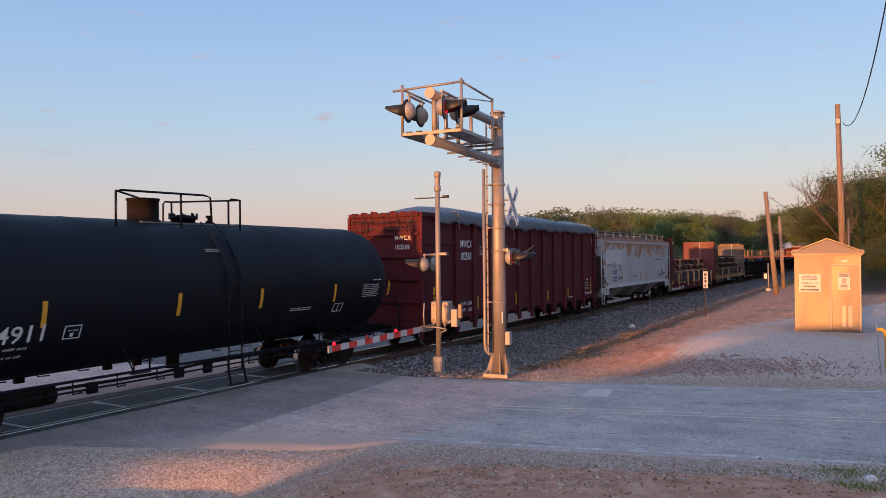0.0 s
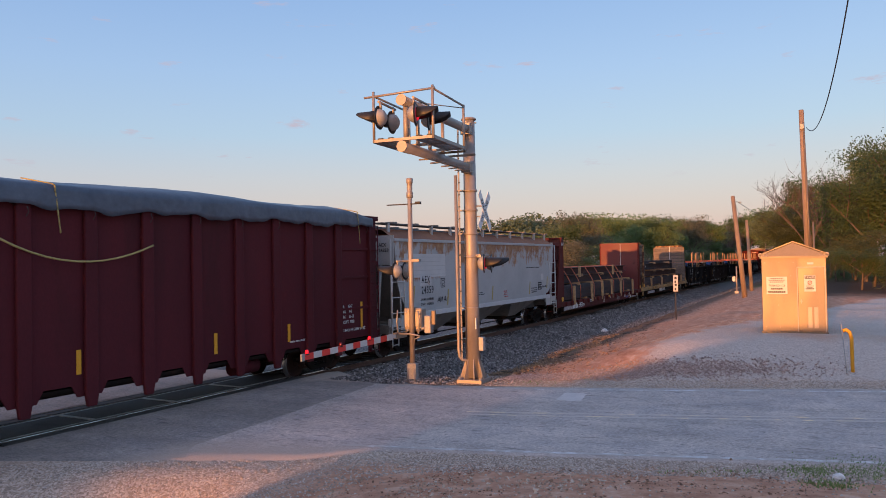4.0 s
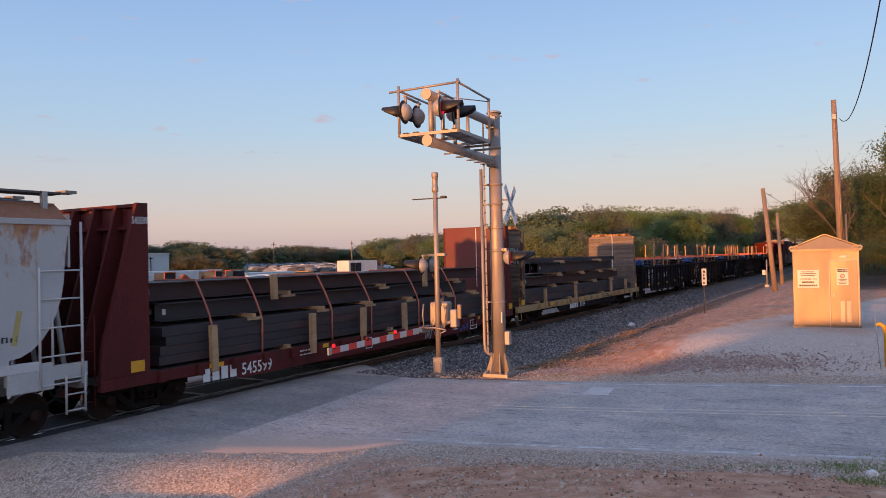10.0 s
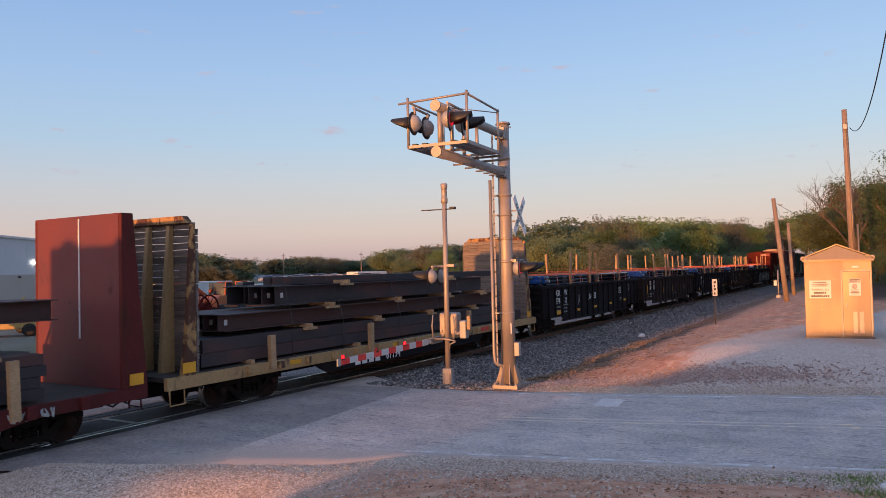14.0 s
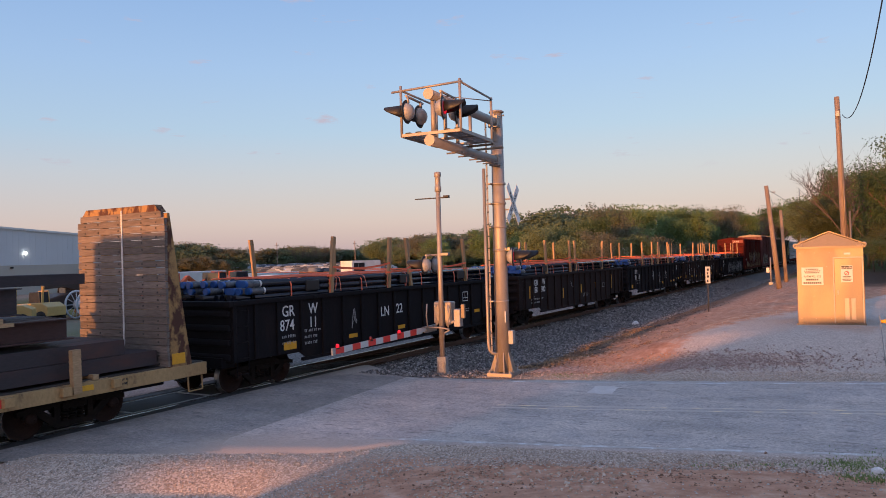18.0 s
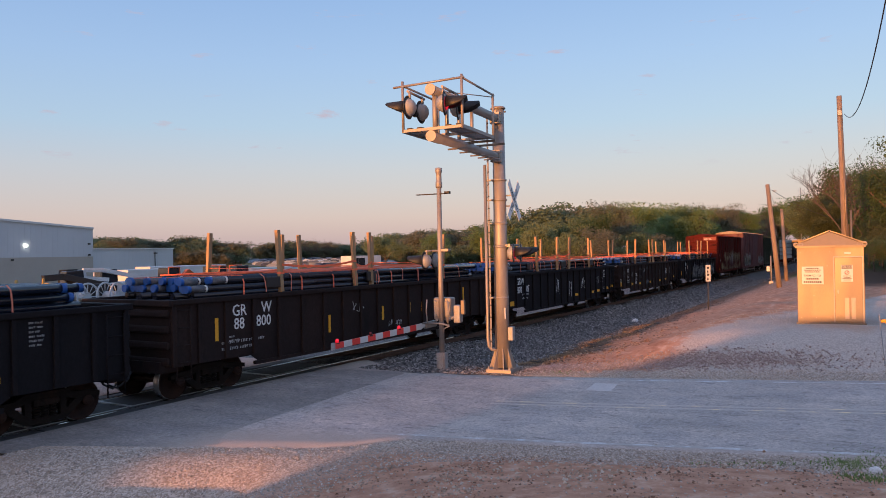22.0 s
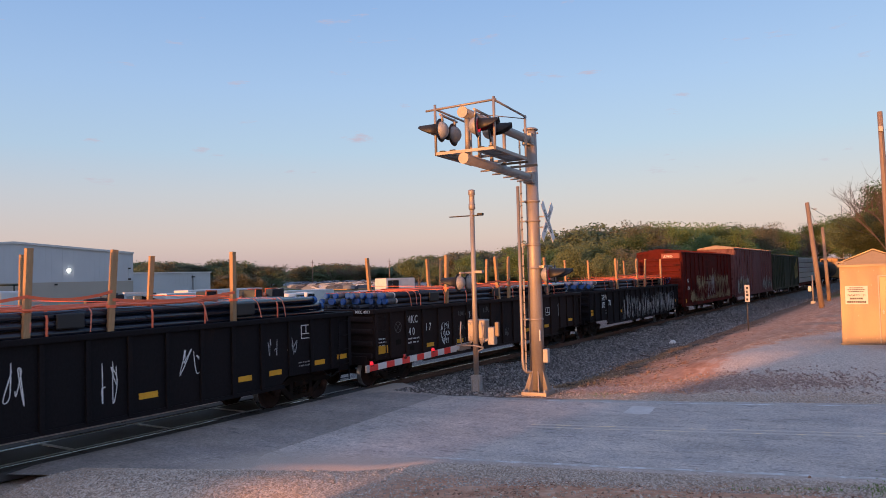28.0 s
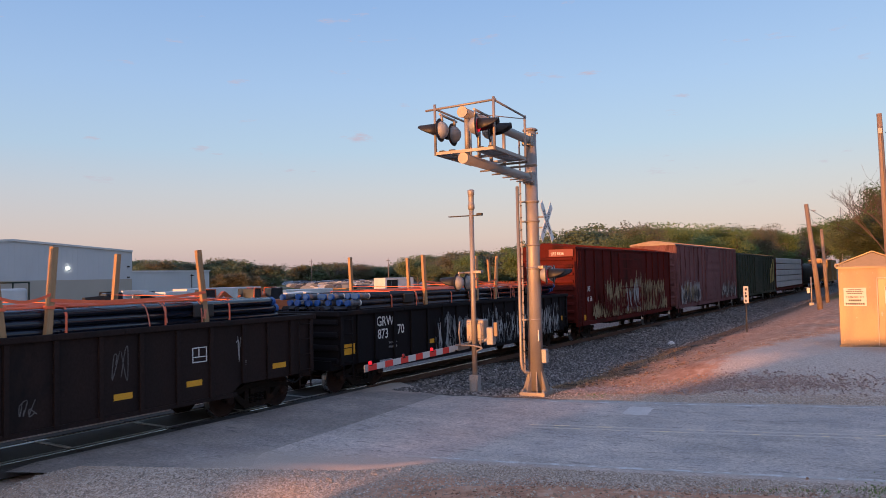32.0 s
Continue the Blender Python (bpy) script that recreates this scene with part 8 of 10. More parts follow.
def marks_c(c, h):
    for txt, x, z in (("GRW", -h + 1.70, 1.86), ("870", -h + 1.75, 1.48), ("07", -h + 2.75, 1.50)):
        letters("stencil", txt, 0.42, M_LETTER, c, facing(x, Y - 0.004, z), 0.002, 0.8)
    small_print(c, -h + 2.3, Y, 1.36, 0.6, 2, 0.10, M_FADED, 71)
    scrawl(c, -h + 6.4, Y, 1.1, 0.5, 0.9, M_LETTER, 72, 0.009, 7)
    scrawl(c, -h + 8.3, Y, 0.9, 0.35, 0.9, M_LETTER, 73, 0.009, 4)
    scrawl(c, -h + 10.1, Y, 1.3, 0.8, 0.6, M_LETTER, 74, 0.009, 6)
    scrawl(c, -h + 12.6, Y, 1.35, 0.5, 0.55, M_FADED, 75, 0.009, 8)
    scrawl(c, -h + 13.35, Y, 1.35, 0.4, 0.55, M_FADED, 76, 0.009, 8)
    outline_box(c, -h + 13.9, Y, 1.78, 0.42, 0.36, M_LETTER, True)
    small_print(c, -h + 13.8, Y, 1.15, 0.4, 2, 0.05, M_FADED, 77)
    for x, z, k in ((1.15, 1.06, 0.5), (9.35, 1.0, 0.45), (11.98, 1.0, 0.42), (12.97, 1.02, 0.42), (14.6, 1.10, 0.4), (15.5, 1.16, 0.4)):
        decal(c, -h + x, Y, z, k, 0.2 if x < 2 else 0.13)


def marks_d(c, h):
    for txt, x, z in (("MKC", -h + 1.70, 1.86), ("40", -h + 1.78, 1.48), ("17", -h + 2.72, 1.56)):
        letters("stencil", txt, 0.34, M_LETTER, c, facing(x, Y - 0.004, z), 0.002, 0.76, gap=1.15 if txt == "MKC" else 1.6)
    bm = bmesh.new()
    turned(bm, [(0.155, -0.002), (0.175, -0.002), (0.175, 0.002), (0.155, 0.002), (0.155, -0.002)], pose(-h + 1.22, Y - 0.004, 1.78, 90, 0, 0), 24, False)
    for a in (45, -45):
        box(bm, -0.16, 0.16, -0.003, 0.001, -0.008, 0.008, Matrix.Translation((-h + 1.22, Y - 0.004, 1.78)) @ pose(0, 0, 0, 0, a, 0))
    part("chalk_circle", bm, M_DIM, c, "chalked circle with a cross")
    for x, z, w, k in ((1.22, 1.32, 0.26, 0.16), (1.95, 1.08, 0.22, 0.16)):
        decal(c, -h + x, Y, z, w, k, M_TRUCK, "small riveted plate")
    letters("stencil", "MKC 4017", 0.13, M_LETTER, c, facing(-h - 0.105, -0.9, 2.27, -90), 0.002)
    small_print(c, -h + 1.75, Y, 1.34, 0.6, 2, 0.07, M_LETTER, 81)
    small_print(c, -h + 0.24, Y, 1.46, 0.42, 3, 0.06, M_LETTER, 82)
    scrawl(c, -h + 3.65, Y, 1.50, 0.55, 0.28, M_LETTER, 83, 0.009, 6)
    scrawl(c, -h + 3.65, Y, 1.25, 0.55, 0.25, M_LETTER, 183, 0.009, 6)
    scrawl(c, -h + 3.70, Y, 1.02, 0.45, 0.22, M_LETTER, 184, 0.009, 4)
    scrawl(c, -h + 5.5, Y, 1.75, 0.6, 0.3, M_FADED, 84, 0.009, 6)
    scrawl(c, -h + 6.5, Y, 0.95, 0.6, 0.3, M_FADED, 85, 0.009, 8)
    outline_box(c, -h + 12.0, Y, 1.5, 0.4, 0.34, M_LETTER, True)
    scrawl(c, -h + 13.2, Y, 1.2, 0.4, 0.9, M_FADED, 86, 0.009, 8)
    for x, z, w, k, seed in ((4.78, 1.90, 0.55, 0.18, 301), (4.78, 1.40, 0.58, 0.20, 302), (4.62, 0.90, 0.62, 0.30, 303), (6.5, 1.92, 0.5, 0.22, 305), (10.0, 1.2, 0.5, 0.8, 306), (8.2, 0.92, 0.4, 0.34, 307)):
        scrawl(c, -h + x, Y, z, w, k, M_DIM, seed, 0.008, 5)
    for x, z, k in ((0.43, 1.16, 0.5), (3.0, 1.08, 0.42), (4.87, 1.04, 0.42), (7.5, 1.02, 0.42), (10.3, 1.02, 0.42), (12.05, 1.05, 0.42), (14.65, 1.16, 0.45)):
        decal(c, -h + x, Y, z, k, 0.24 if x < 1 else 0.13)


def marks_e(c, h):
    for txt, x, z in (("GRW", -h + 1.70, 1.86), ("873", -h + 1.75, 1.48), ("70", -h + 2.75, 1.56)):
        letters("stencil", txt, 0.42, M_LETTER, c, facing(x, Y - 0.004, z), 0.002, 0.85)
    small_print(c, -h + 2.3, Y, 1.3, 0.6, 2, 0.08, M_FADED, 91)
    decal(c, -h + 0.43, Y, 1.30, 0.5, 0.3)
    decal(c, -h + 4.6, Y, 1.18, 0.4, 0.14)
    decal(c, -h + 15.3, Y, 1.3, 0.3, 0.2)
    streaks(c, -h + 4.9, Y, 0.70, 10.2, 1.52, M_SILVER, 92, 950, "silver-grey spray paint streaks, unreadable")
    streaks(c, -h + 4.9, Y - 0.040, 0.74, 10.2, 1.46, M_GOND, 94, 430, "black spray paint streaks, unreadable", 1.3, 0.03)
    streaks(c, -h + 5.0, Y - 0.060, 0.80, 9.8, 1.36, M_FADED, 93, 130, "pale spray paint streaks, unreadable", 1.7, 0.025)


def pipe_mesh(name, r, length, mat, n=12):
    bm = bmesh.new()
    tube(bm, (-length / 2, 0, 0), (length / 2, 0, 0), r, n=n)
    return mesh_of(name, bm, mat)


PR = 0.088
PIPE = pipe_mesh("pipe", PR, 13.9, M_PIPE, 14)
CAP = pipe_mesh("end_cap", PR + 0.005, 0.10, M_BLUE, 14)
BAND = pipe_mesh("end_band", PR + 0.002, 0.42, M_PIPEEND, 14)
RING = pipe_mesh("white_ring", PR + 0.003, 0.06, M_LETTER, 14)


def ribbon(points, half):
    """A flat strap along x that runs through the points, with a little thickness."""
    bm = bmesh.new()
    rows = []
    for px, py, pz in points:
        rows.append([bm.verts.new((px + dx, py, pz + dz)) for dx, dz in ((-half, 0), (half, 0), (half, 0.012), (-half, 0.012))])
    for p, q in zip(rows, rows[1:]):
        for k in range(4):
            bm.faces.new((p[k], p[(k + 1) % 4], q[(k + 1) % 4], q[k]))
    bm.faces.new(rows[0][::-1])
    bm.faces.new(rows[-1])
    return bm


def pipe_load(lead, near, far, seed):
    mid = lead + GL / 2
    t = thing("pipe_load", pose(0, YC, 0), "black coated pipes with blue caps, stakes and orange straps", "pipe load", "pipe loads")
    TRAIN.append((t, mid))
    rng = random.Random(seed)
    for layer, (z, n) in enumerate(((2.77, 14), (2.595, 15), (2.42, 15), (2.245, 15))):
        for i in range(n):
            y = -1.36 + 2.72 * (i + 0.5) / n
            off = rng.uniform(-0.38, 0.38) - 0.10 * layer
            p = part("pipe", PIPE, None, t, m=pose(off, y, z + rng.uniform(-0.008, 0.008)))
            if layer < 2:
                part("end_band", BAND, None, p, m=pose(-6.68, 0, 0))
                part("white_ring", RING, None, p, m=pose(-6.42, 0, 0))
                part("end_cap", CAP, None, p, m=pose(-6.93, 0, 0))
                if i < 6:
                    part("end_cap", CAP, None, p, m=pose(6.93, 0, 0))
    for side, xs in ((-1, near), (1, far)):
        for x in xs:
            bm = bmesh.new()
            box(bm, -0.06, 0.06, -0.05, 0.05, -1.7, 1.30)
            part("stake", bm, M_STAKE, t, "tall timber stake", m=pose(x - mid, side * 1.39, 2.74, rng.uniform(-2, 2), rng.uniform(-7, 7), rng.uniform(-8, 8)))
    for k in range(7):
        x = -5.6 + 1.75 * k + rng.uniform(-0.5, 0.5)
        skew = rng.uniform(-0.35, 0.35)
        pts = [(x, -1.42, 2.30), (x + 0.02, -1.40, 2.70), (x + 0.06, -1.28, 2.87)]
        pts += [(x + skew * j / 5, -1.28 + 2.56 * j / 5, 2.878) for j in range(1, 6)]
        pts += [(x + skew, 1.40, 2.70)]
        bm = ribbon(pts, 0.024)
        part("strap", bm, M_ORANGE, t, "orange webbing strap")
    for k in range(6):
        a, b = Vector((rng.uniform(-5.8, 5.8), -1.2, 2.862)), Vector((0, rng.uniform(0.2, 1.2), 2.862))
        b.x = a.x + rng.uniform(-2.4, 2.4)
        d = b - a
        bm = bmesh.new()
        box(bm, -0.028, 0.028, -0.006, 0.006, 0, d.length, Matrix.Translation(a) @ d.to_track_quat("Z", "Y").to_matrix().to_4x4())
        part("tie_strap", bm, M_ORANGE, t)
    for k in range(9):
        x = rng.uniform(-6.0, 6.0)
        sway = rng.uniform(-0.10, 0.10)
        bm = ribbon([(x - sway * 0.3, -1.30, 2.885), (x, -1.42, 2.80), (x + sway * 0.5, -1.445, 2.64), (x + sway, -1.45, rng.uniform(2.36, 2.50))], 0.014)
        part("loose_strap", bm, M_STRAPLOOSE, t, "thin hanging orange strap end")
    for k in range(7):
        y = -1.25 + 0.40 * k + rng.uniform(-0.1, 0.1)
        x, end, pts = rng.uniform(-6.2, -3.0), rng.uniform(2.5, 6.2), []
        for i in range(9):
            pts.append((x + (end - x) * i / 8, y + rng.uniform(-0.22, 0.22), 2.875 + 0.03 * rng.random()))
        bm = bmesh.new()
        pipe(bm, pts, 0.022, 5)
        part("tie_strap", bm, M_ORANGE, t)
    for k in range(3):
        bm = bmesh.new()
        x = -4.6 + 4.4 * k + rng.uniform(-0.3, 0.3)
        box(bm, x - 0.28, x + 0.28, -1.435, -1.37, 2.50, 2.80)
        part("spacer_block", bm, M_BLACKSHEET, t, "black pipe spacer", bevel=0.03)
    both = sorted(near)
    for a, b in zip(both, both[1:]):
        if b - a < 4.6:
            bm = bmesh.new()
            up = rng.uniform(3.0, 3.16)
            pts = [(a - mid + (b - a) * i / 6, -1.455, up - 0.10 * 4 * (i / 6) * (1 - i / 6) + 0.05 * (i / 6)) for i in range(7)]
            rows = [[bm.verts.new((px, py + dy, pz + dz)) for dy, dz in ((0, -0.03), (0, 0.03), (0.01, 0.03), (0.01, -0.03))] for px, py, pz in pts]
            for p, q in zip(rows, rows[1:]):
                for i in range(4):
                    bm.faces.new((p[i], p[(i + 1) % 4], q[(i + 1) % 4], q[i]))
            part("tie_strap", bm, M_ORANGE, t)
    for k, x in enumerate(both):
        other = min(far, key=lambda v: abs(v - x)) if far else x
        bm = bmesh.new()
        for z in (2.98, 2.95):
            a, b = Vector((x - mid, -1.33, z)), Vector((other - mid, 1.33, z + 0.05))
            d = b - a
            box(bm, -0.03, 0.03, -0.008, 0.008, 0, d.length, Matrix.Translation(a) @ d.to_track_quat("Z", "Y").to_matrix().to_4x4())
            break
        part("tie_strap", bm, M_ORANGE, t, "orange strap between stakes")
        if k + 1 < len(both) and both[k + 1] - x < 5:
            bm = bmesh.new()
            a, b = Vector((x - mid, -1.30, 2.93)), Vector((both[k + 1] - mid, 1.2, 2.93))
            d = b - a
            box(bm, -0.03, 0.03, -0.006, 0.006, 0, d.length, Matrix.Translation(a) @ d.to_track_quat("Z", "Y").to_matrix().to_4x4())
            part("tie_strap", bm, M_ORANGE, t)
        bm = bmesh.new()
        box(bm, x - mid - 0.075, x - mid + 0.075, -1.46, -1.33, 2.86, 2.92)
        part("stake_loop", bm, M_ORANGE, t)
    return t


# ---- boxcars and what follows ----
def boxcar(x0, x1, top, mat, label, roof_mat, door=(0.38, 0.62), ribs=0, end_band=False):
    c = car_of("boxcar", x0, x1, label, "boxcar")
    h = (x1 - x0) / 2
    bm = bmesh.new()
    box(bm, -h, h, -1.50, 1.50, 0.95, top - 0.25)
    part("body", bm, mat, c, bevel=0.015)
    bm = bmesh.new()
    prism_x(bm, [(-1.56, top - 0.27), (-1.56, top - 0.20), (0, top + 0.04), (1.56, top - 0.20), (1.56, top - 0.27)], -h - 0.06, h + 0.06)
    part("roof", bm, roof_mat, c, "low ridged sheet roof")
    for i in range(int(2 * h / 1.15) + 1):
        x = -h + 1.15 * i
        bm = bmesh.new()
        prism_x(bm, [(-1.57, top - 0.19), (0, top + 0.055), (1.57, top - 0.19), (1.57, top - 0.165), (0, top + 0.085), (-1.57, top - 0.165)], x, x + 0.06)
        part("roof_seam", bm, roof_mat, c)
    n = int(2 * h / 1.2)
    for s in (-1, 1):
        d0, d1 = -h + 2 * h * door[0], -h + 2 * h * door[1]
        for i in range(n + 1):
            x = -h + 0.04 + (2 * h - 0.08) * i / n
            if d0 - 0.1 < x < d1 + 0.1:
                continue
            bm = bmesh.new()
            box(bm, x - 0.045, x + 0.045, *((-1.57, -1.50) if s < 0 else (1.50, 1.57)), 0.95, top - 0.28)
            part("side_post", bm, mat, c)
        bm = bmesh.new()
        box(bm, d0, d1, *((-1.58, -1.50) if s < 0 else (1.50, 1.58)), 1.05, top - 0.40)
        dr = part("door", bm, mat, c, "ribbed sliding door", bevel=0.015)
        for k in range(6):
            bm = bmesh.new()
            z = 1.35 + (top - 2.1) * k / 5
            box(bm, d0 + 0.05, d1 - 0.05, *((-1.61, -1.58) if s < 0 else (1.58, 1.61)), z, z + 0.08)
            part("door_rib", bm, mat, dr)
        bm = bmesh.new()
        box(bm, -h, h, *((-1.58, -1.48) if s < 0 else (1.48, 1.58)), 0.78, 0.97)
        part("side_sill", bm, mat, c)
        ladder(c, -h + 0.3, s * 1.60, 0.5, top - 0.4, mat, 0.42)
    for e in (-1, 1):
        for k in range(9):
            z = 1.05 + (top - 1.5) * k / 9
            bm = bmesh.new()
            box(bm, min(e * h, e * (h + 0.09)), max(e * h, e * (h + 0.09)), -1.42, 1.42, z, z + 0.16)
            part("end_rib", bm, mat, c, bevel=0.05)
        if end_band and e < 0:
            bm = bmesh.new()
            box(bm, -h - 0.10, -h - 0.02, -1.45, -0.20, top - 0.62, top - 0.27)
            part("end_panel", bm, M_ENDPANEL, c, "brighter red end panel")
        coupler(c, e * (h + 0.05), e)
    bm = bmesh.new()
    box(bm, -h + 0.2, h - 0.2, -0.3, 0.3, 0.55, 0.95)
    box(bm, -2.5, 2.5, -1.2, 1.2, 0.6, 0.8)
    part("centre_sill", bm, M_TRUCK, c)
    truck(c, -h + 2.2, False)
    truck(c, h - 2.2, False)
    return c, h


lead_car = tank_car()
# unseen tank cars added ahead of it, past the crossing, to shade the verge
for k in range(1, 9):
    TRAIN.append((copy_thing(lead_car, pose(12.15 - 17.9 * k, YC, 0)), 12.15 - 17.9 * k))
chip_gondola()
covered_hopper()
bulkhead_flat_red()
bulkhead_flat_yellow()
gondola(101.05, marks_a, "sooty black gondola with white stencils and yellow decals")
gondola(118.0, marks_b, "sooty brown-black gondola with yellow upright marks", True)
gondola(134.95, marks_c, "black gondola with chalky white scrawls")
gondola(151.9, marks_d, "brown-black gondola with white stencils and small graffiti", True)
gondola(168.85, marks_e, "black gondola covered in silver graffiti")
pipe_load(101.05, (105.12, 108.1, 109.37, 113.35), (104.85, 108.78, 113.6), 1)
pipe_load(118.0, (121.71, 125.0, 125.84, 130.33), (121.72, 124.79, 125.68, 129.78), 2)
pipe_load(134.95, (139.26, 141.86, 143.54, 146.7), (139.0, 141.26, 143.22, 146.4), 3)
pipe_load(151.9, (156.14, 159.86, 160.75, 164.33), (155.4, 159.2, 160.05, 163.89), 4)
pipe_load(168.85, (173.33, 176.76, 178.2, 181.5), (172.9, 176.33, 181.2, 182.8), 5)
b1, h1 = boxcar(185.9, 201.7, 4.75, M_BOXRED, "dull red boxcar with tan graffiti along its side", M_BOXRED, end_band=True)
letters("stencil", "LRS 8156", 0.22, M_LETTER, b1, facing(-h1 - 0.115, -0.32, 4.20, -90), 0.002, 0.8)
letters("car_number", "LRS", 0.34, M_LETTER, b1, facing(-h1 + 1.35, -1.508, 2.42), 0.002, 0.9)
letters("car_number", "81 56", 0.34, M_LETTER, b1, facing(-h1 + 1.35, -1.508, 1.92), 0.002, 0.9)
for k, (x, w, z, h, n, mat) in enumerate(((1.9, 12.9, 0.98, 1.1, 330, M_GRAFF_T), (3.6, 5.4, 1.0, 2.5, 300, M_GRAFF_T), (9.2, 4.9, 1.0, 2.4, 260, M_GRAFF_T), (7.0, 2.4, 1.1, 2.0, 90, M_FADED), (3.0, 11.0, 1.0, 2.0, 160, M_BOXRED))):
    streaks(b1, -h1 + x, -1.584 - 0.012 * k, z, w, h, mat, 110 + k, n, "tan spray-painted shapes, unreadable", 0.9, 0.055)
decal(b1, -h1 + 1.2, -1.505, 1.15, 0.45, 0.25)
b2, h2 = boxcar(203.2, 222.8, 5.35, M_BOXPINK, "tall faded pink boxcar with zinc roof and graffiti", M_ROOFGALV, (0.42, 0.66))
for k, (x, w, z, h, n, mat) in enumerate(((1.0, 5.2, 1.0, 2.0, 240, M_GRAFF_W), (1.4, 4.6, 1.1, 1.6, 50, M_GRAFF_T), (1.2, 4.8, 1.0, 1.6, 50, M_MARKBLACK), (13.2, 5.6, 1.0, 1.7, 90, M_FADED), (13.5, 5.0, 1.1, 1.4, 40, M_MARKBLACK))):
    streaks(b2, -h2 + x, -1.60 - 0.012 * k, z, w, h, mat, 121 + k, n, "pale spray-painted shapes, unreadable", 2.4, 0.07)
b3, h3 = boxcar(223.6, 244.4, 4.95, M_BOXGREEN, "dark green boxcar with pale painted bars", M_BOXGREEN, (0.4, 0.6))
for k in range(3):
    decal(b3, h3 - 3.4 + 1.0 * k, -1.60, 2.6 + 0.3 * k, 0.6, 1.6 + 0.4 * k, M_STRAPYEL, "pale upright painted bar")


def lumber_flat(x0, x1):
    c = car_of("centrebeam_flat_car", x0, x1, "flat car stacked with white-wrapped lumber", "flat car")
    h = (x1 - x0) / 2
    bm = bmesh.new()
    box(bm, -h, h, -1.5, 1.5, 0.75, 1.05)
    part("deck", bm, M_BOXRED, c)
    for e in (-1, 1):
        bm = bmesh.new()
        box(bm, min(e * h, e * (h - 0.3)), max(e * h, e * (h - 0.3)), -1.5, 1.5, 1.05, 4.6)
        part("bulkhead", bm, M_BOXRED, c)
    load = thing("lumber_stack", pose(0, YC, 0), "white-wrapped lumber packs stacked in tiers", "lumber")
    TRAIN.append((load, (x0 + x1) / 2))
    n = 7
    for i in range(n):
        for j in range(5):
            a = -h + 0.5 + (2 * h - 1.0) * i / n
            bm = bmesh.new()
            box(bm, a + 0.05, a + (2 * h - 1.0) / n - 0.05, -1.45, 1.45, 1.12 + 0.71 * j, 1.12 + 0.71 * j + 0.64)
            part("lumber_pack", bm, M_WRAP, load, bevel=0.06)
    truck(c, -h + 2, False)
    truck(c, h - 2, False)


lumber_flat(245.3, 269.3)


def far_tank(x0, x1):
    c = car_of("tank_car", x0, x1, "distant black tank car near the train's tail", "tank car")
    h = (x1 - x0) / 2
    bm = bmesh.new()
    turned(bm, [(0.02, -h + 0.4), (1.2, -h + 0.7), (1.5, -h + 1.2), (1.5, h - 1.2), (1.2, h - 0.7), (0.02, h - 0.4)], Matrix.Translation((0, 0, 2.6)) @ pose(0, 0, 0, 0, 90, 0), 28)
    part("tank", bm, M_TANK, c)
    bm = bmesh.new()
    box(bm, -1.2, 1.2, -0.5, 0.5, 4.0, 4.5)
    part("dome", bm, M_TANK, c)
    bm = bmesh.new()
    box(bm, -h, h, -0.4, 0.4, 0.7, 1.2)
    part("sill", bm, M_TRUCK, c)
    truck(c, -h + 2, False)
    truck(c, h - 2, False)


far_tank(270.2, 286.0)
far_tank(287.0, 303.0)
b4, h4 = boxcar(304.0, 322.0, 5.0, M_TTX, "distant tan boxcar at the far bend", M_ROOFGALV)

# ---- trees ----
def leaf_material(name, a, b):
    m, nt, bsdf = start(name)
    g, info = nt.nodes.new("ShaderNodeNewGeometry"), nt.nodes.new("ShaderNodeObjectInfo")
    k = sums(nt, "ADD", sums(nt, "MULTIPLY", g.outputs["Random Per Island"], 0.45), sums(nt, "MULTIPLY", info.outputs["Random"], 0.55))
    put(nt, ramp_of(nt, k, [(0.1, a), (0.9, b)]), bsdf.inputs["Base Color"])
    bsdf.inputs["Roughness"].default_value = 0.7
    bsdf.inputs["Specular IOR Level"].default_value = 0.25
    thin, both = nt.nodes.new("ShaderNodeBsdfTranslucent"), nt.nodes.new("ShaderNodeMixShader")
    both.inputs[0].default_value = 0.42
    nt.links.new(bsdf.inputs["Base Color"].links[0].from_socket, thin.inputs["Color"])
    out = nt.nodes["Material Output"]
    nt.links.new(bsdf.outputs[0], both.inputs[1])
    nt.links.new(thin.outputs[0], both.inputs[2])
    nt.links.new(both.outputs[0], out.inputs["Surface"])
    return m


M_LEAF = [leaf_material("fresh_green_leaves", (0.120, 0.190, 0.070), (0.215, 0.305, 0.130)), leaf_material("olive_leaves", (0.140, 0.185, 0.082), (0.230, 0.280, 0.140)), leaf_material("budding_brown_leaves", (0.130, 0.138, 0.090), (0.210, 0.215, 0.145)), leaf_material("dark_green_leaves", (0.058, 0.100, 0.040), (0.105, 0.158, 0.070)), leaf_material("hazy_olive_leaves", (0.120, 0.172, 0.100), (0.200, 0.262, 0.156))]
M_LEAF.append(leaf_material("deep_olive_leaves", (0.070, 0.088, 0.036), (0.140, 0.158, 0.072)))
M_BARK = surface("grey_brown_bark", (0.075, 0.058, 0.045), (0.14, 0.11, 0.09), 3.0, (1, 1, 0.3), rough=(0.8, 0.95), bump=0.4, grain=30)


